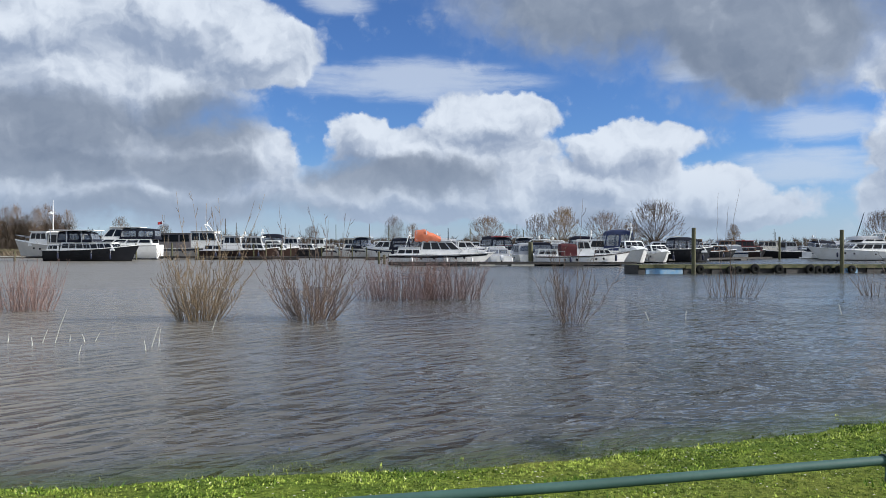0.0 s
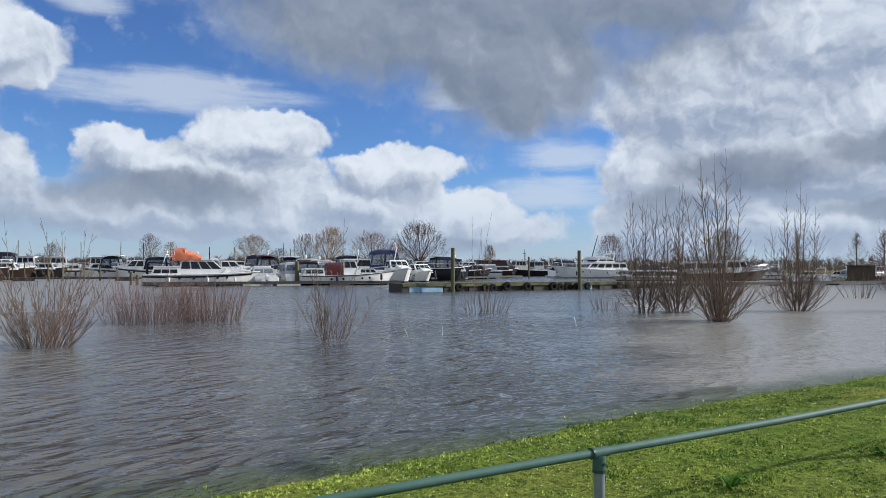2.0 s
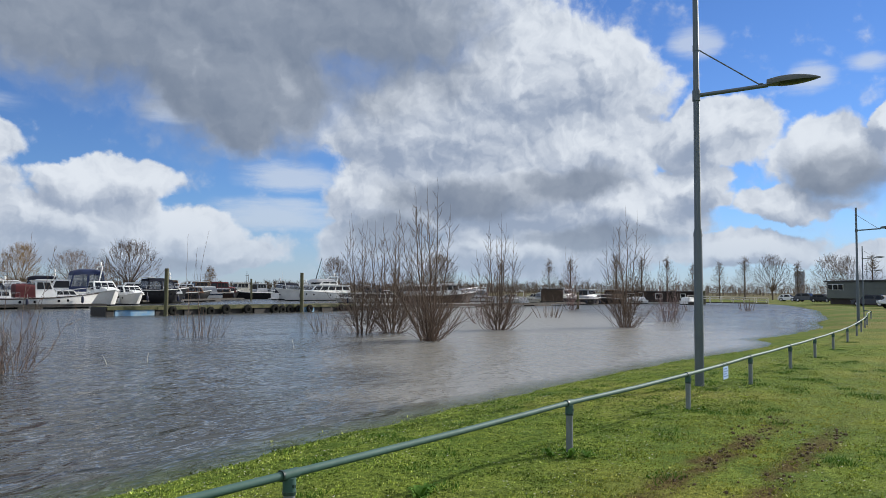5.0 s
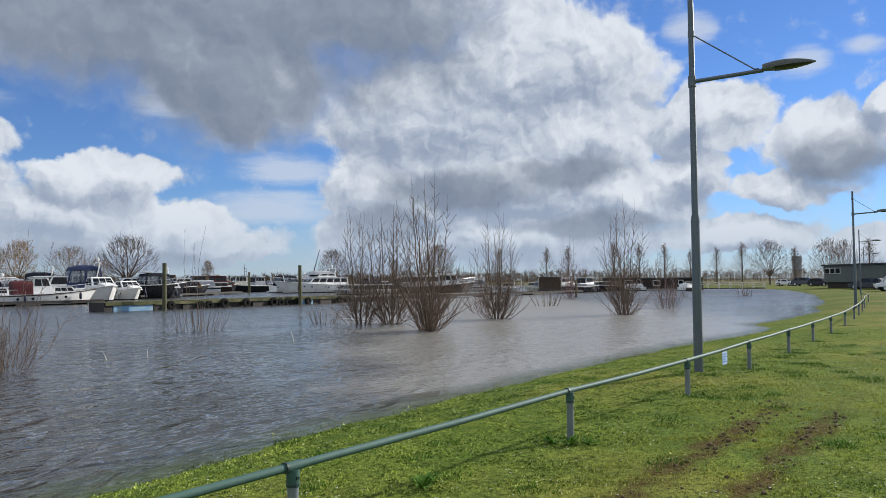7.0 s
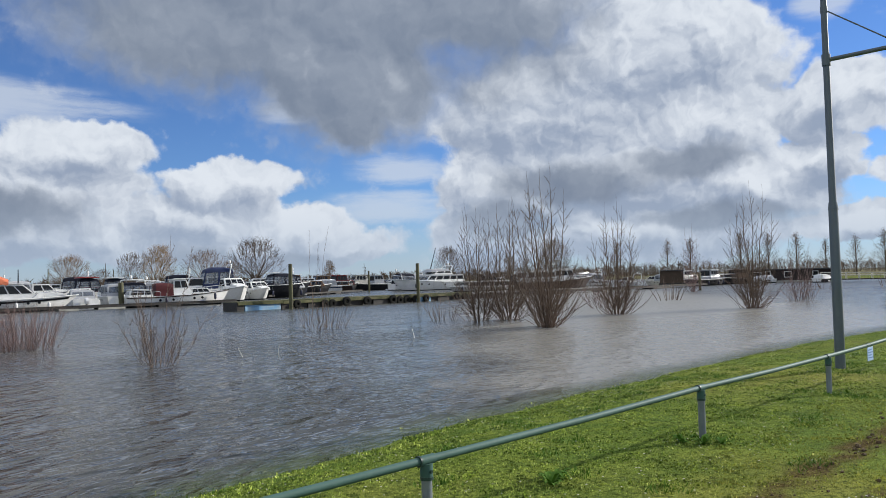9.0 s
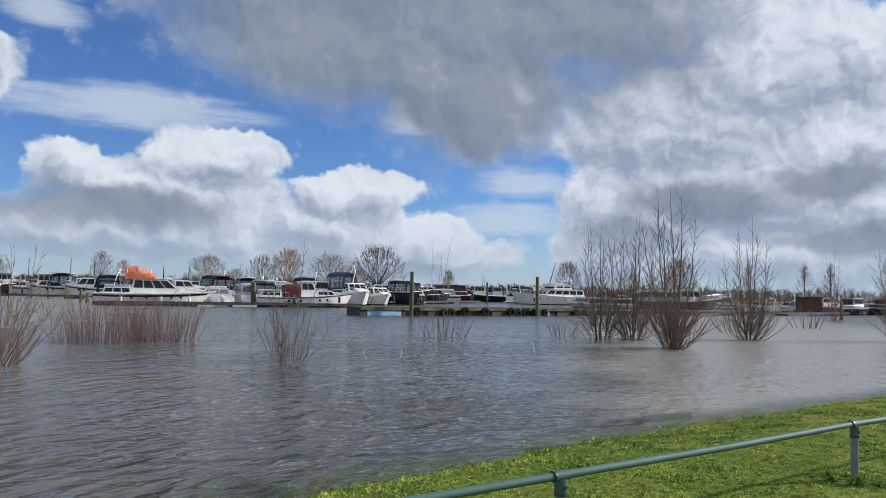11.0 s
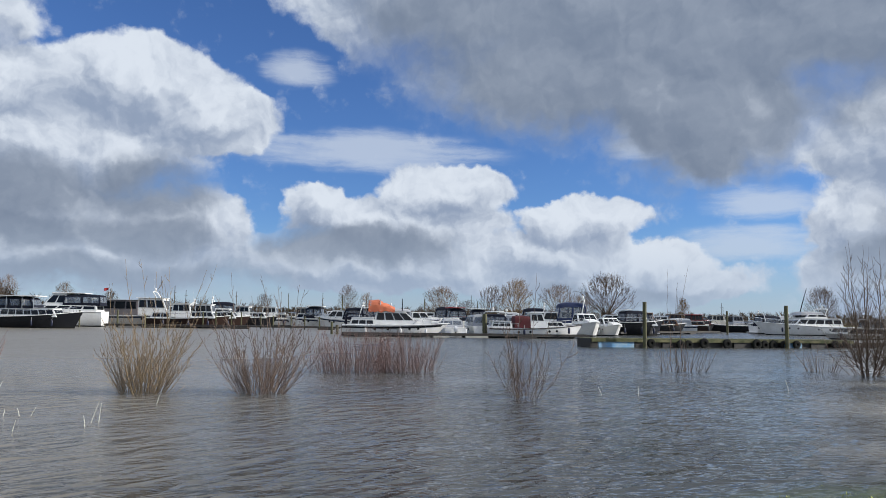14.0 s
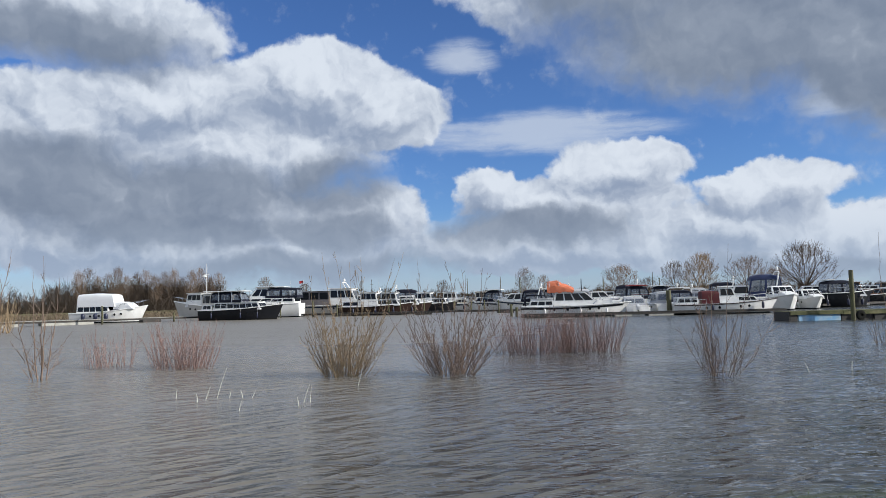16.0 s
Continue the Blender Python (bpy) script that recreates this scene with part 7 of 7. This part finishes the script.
# ---- the car park: mobile home, cars ----
mh = thing("mobile_home", pose(107.9, 42.3, 0.5, 0, 0, -122), "grey-green flat-roofed mobile home with a strip window", "mobile home")
bm = bmesh.new()
box(bm, -7.6, 10.0, -1.9, 1.9, 0.4, 2.7)
mw = part("wall", bm, CLADDING, mh)
for i in range(5):
    bm = bmesh.new()
    box(bm, -7.62, 10.02, -1.93, -1.9, 0.42 + 0.45 * i, 0.84 + 0.45 * i)
    part("cladding_panel", bm, CLADDING, mw)
bm = bmesh.new()
box(bm, -8.0, 10.3, -2.2, 2.2, 2.7, 2.9, 0.03)
part("roof", bm, SHED_ROOF, mh)
bm = bmesh.new()
box(bm, -7.4, 9.8, -1.6, 1.6, -0.8, 0.4)
part("plinth", bm, SHED_DARK, mh)
for i in range(3):
    bm = bmesh.new()
    box(bm, -7.3 + 1.15 * i, -6.25 + 1.15 * i, -1.99, -1.93, 1.55, 2.4)
    f = part("window_frame", bm, WHITE, mw)
    bm = bmesh.new()
    box(bm, -7.24 + 1.15 * i, -6.31 + 1.15 * i, -2.02, -1.992, 1.62, 2.33)
    part("pane", bm, GLASS, f)


def build_car(u, dist, turn, paint, label, size=4.3, tall=1.5, van=False, category="car", name="parked_car"):
    c = thing(name, facing(u, dist, turn), label, category, "parked vehicles")
    h = tall
    if van:
        prof = [(-0.5, 0.3), (0.5, 0.3), (0.5, 0.42), (0.45, 0.52), (0.36, 0.56), (0.26, 0.96), (0.22, 1.0), (-0.48, 1.0), (-0.5, 0.9)]
    else:
        prof = [(-0.5, 0.2), (0.5, 0.2), (0.5, 0.48), (0.46, 0.56), (0.24, 0.64), (0.10, 0.96), (0.04, 1.0), (-0.28, 1.0), (-0.36, 0.95), (-0.46, 0.66), (-0.5, 0.6)]
    bm = bmesh.new()
    prism(bm, [(x * size, z * h) for x, z in prof], 0.88 if not van else 0.98, 0.10)
    bmesh.ops.bevel(bm, geom=list(bm.edges), offset=0.05, segments=2, affect="EDGES")
    body = smooth(part("body", bm, paint, c), 40)
    for side in (-1, 1):
        for x in (-0.31, 0.31):
            bm = bmesh.new()
            y = side * 0.8
            tube(bm, [(x * size, y - 0.1, 0.32), (x * size, y + 0.1, 0.32)], 0.32, 18)
            wh = smooth(part("wheel", bm, RUBBER, c))
            bm = bmesh.new()
            tube(bm, [(x * size, y + side * 0.09, 0.32), (x * size, y + side * 0.112, 0.32)], 0.2, 14)
            part("rim", bm, STEEL, wh)
        lo, hi = 0.66, 0.92
        spans = ((0.16, 0.30),) if van else ((-0.16, 0.16), (-0.36, -0.18))
        for a, b in spans:
            bm = bmesh.new()
            yy = (0.98 if van else 0.88)
            q = [(a * size, side * (yy - 0.1 * lo * h + 0.02), lo * h), (b * size * (0.98 if a > 0 else 1), side * (yy - 0.1 * lo * h + 0.02), lo * h), ((b - 0.06) * size, side * (yy - 0.1 * hi * h + 0.02), hi * h), ((a + 0.03) * size, side * (yy - 0.1 * hi * h + 0.02), hi * h)]
            slab(bm, q, (0, side, 0.1), 0.025)
            part("side_window", bm, GLASS, body)
    f0, f1 = ((0.36, 0.57), (0.262, 0.95)) if van else ((0.235, 0.65), (0.105, 0.95))
    for (xa, za), (xb, zb), nm in ((f0, f1, "windscreen"), ((-0.462, 0.67), (-0.365, 0.94), "rear_window")):
        if van and nm == "rear_window":
            continue
        bm = bmesh.new()
        sg = 1 if nm == "windscreen" else -1
        slab(bm, [(xa * size + sg * 0.02, -0.68, za * h), (xa * size + sg * 0.02, 0.68, za * h), (xb * size + sg * 0.02, 0.6, zb * h), (xb * size + sg * 0.02, -0.6, zb * h)], (sg, 0, 0.6), 0.03)
        part(nm, bm, GLASS, body)
    for y in (-0.62, 0.62):
        bm = bmesh.new()
        box(bm, size * 0.5 - 0.05, size * 0.5 + 0.02, y - 0.16, y + 0.16, 0.42 * h, 0.5 * h, 0.02)
        part("headlight", bm, FENDER_W, body)
    return c


build_car(63.3, 150, -20, CAR_WHITE, "white hatchback parked on the grass edge", 3.2, 1.25)
build_car(64.5, 148, -25, CAR_GREY, "dark grey estate car with a pale roof box", 4.3, 1.5)
build_car(65.5, 142, -40, CAR_BLACK, "black car parked facing the water", 4.2, 1.35)
build_car(66.1, 146, -50, CAR_BLACK, "black car parked beside another dark car", 4.2, 1.3)
build_car(70.1, 92, 190, CAR_WHITE, "white delivery van parked on the grass", 4.6, 1.6, True, "van", "parked_van")
build_car(68.3, 104, 160, CAR_BLACK, "black car parked behind a white van", 4.0, 1.4)
tw = thing("water_tower", facing(64.0, 640), "distant pale grey water tower beyond the trees", "tower")
bm = bmesh.new()
tube(bm, [(0, 0, 0), (0, 0, 13), (0, 0, 15), (0, 0, 18)], [3.4, 3.4, 4.0, 3.6], 20)
smooth(part("shaft", bm, TOWER, tw))
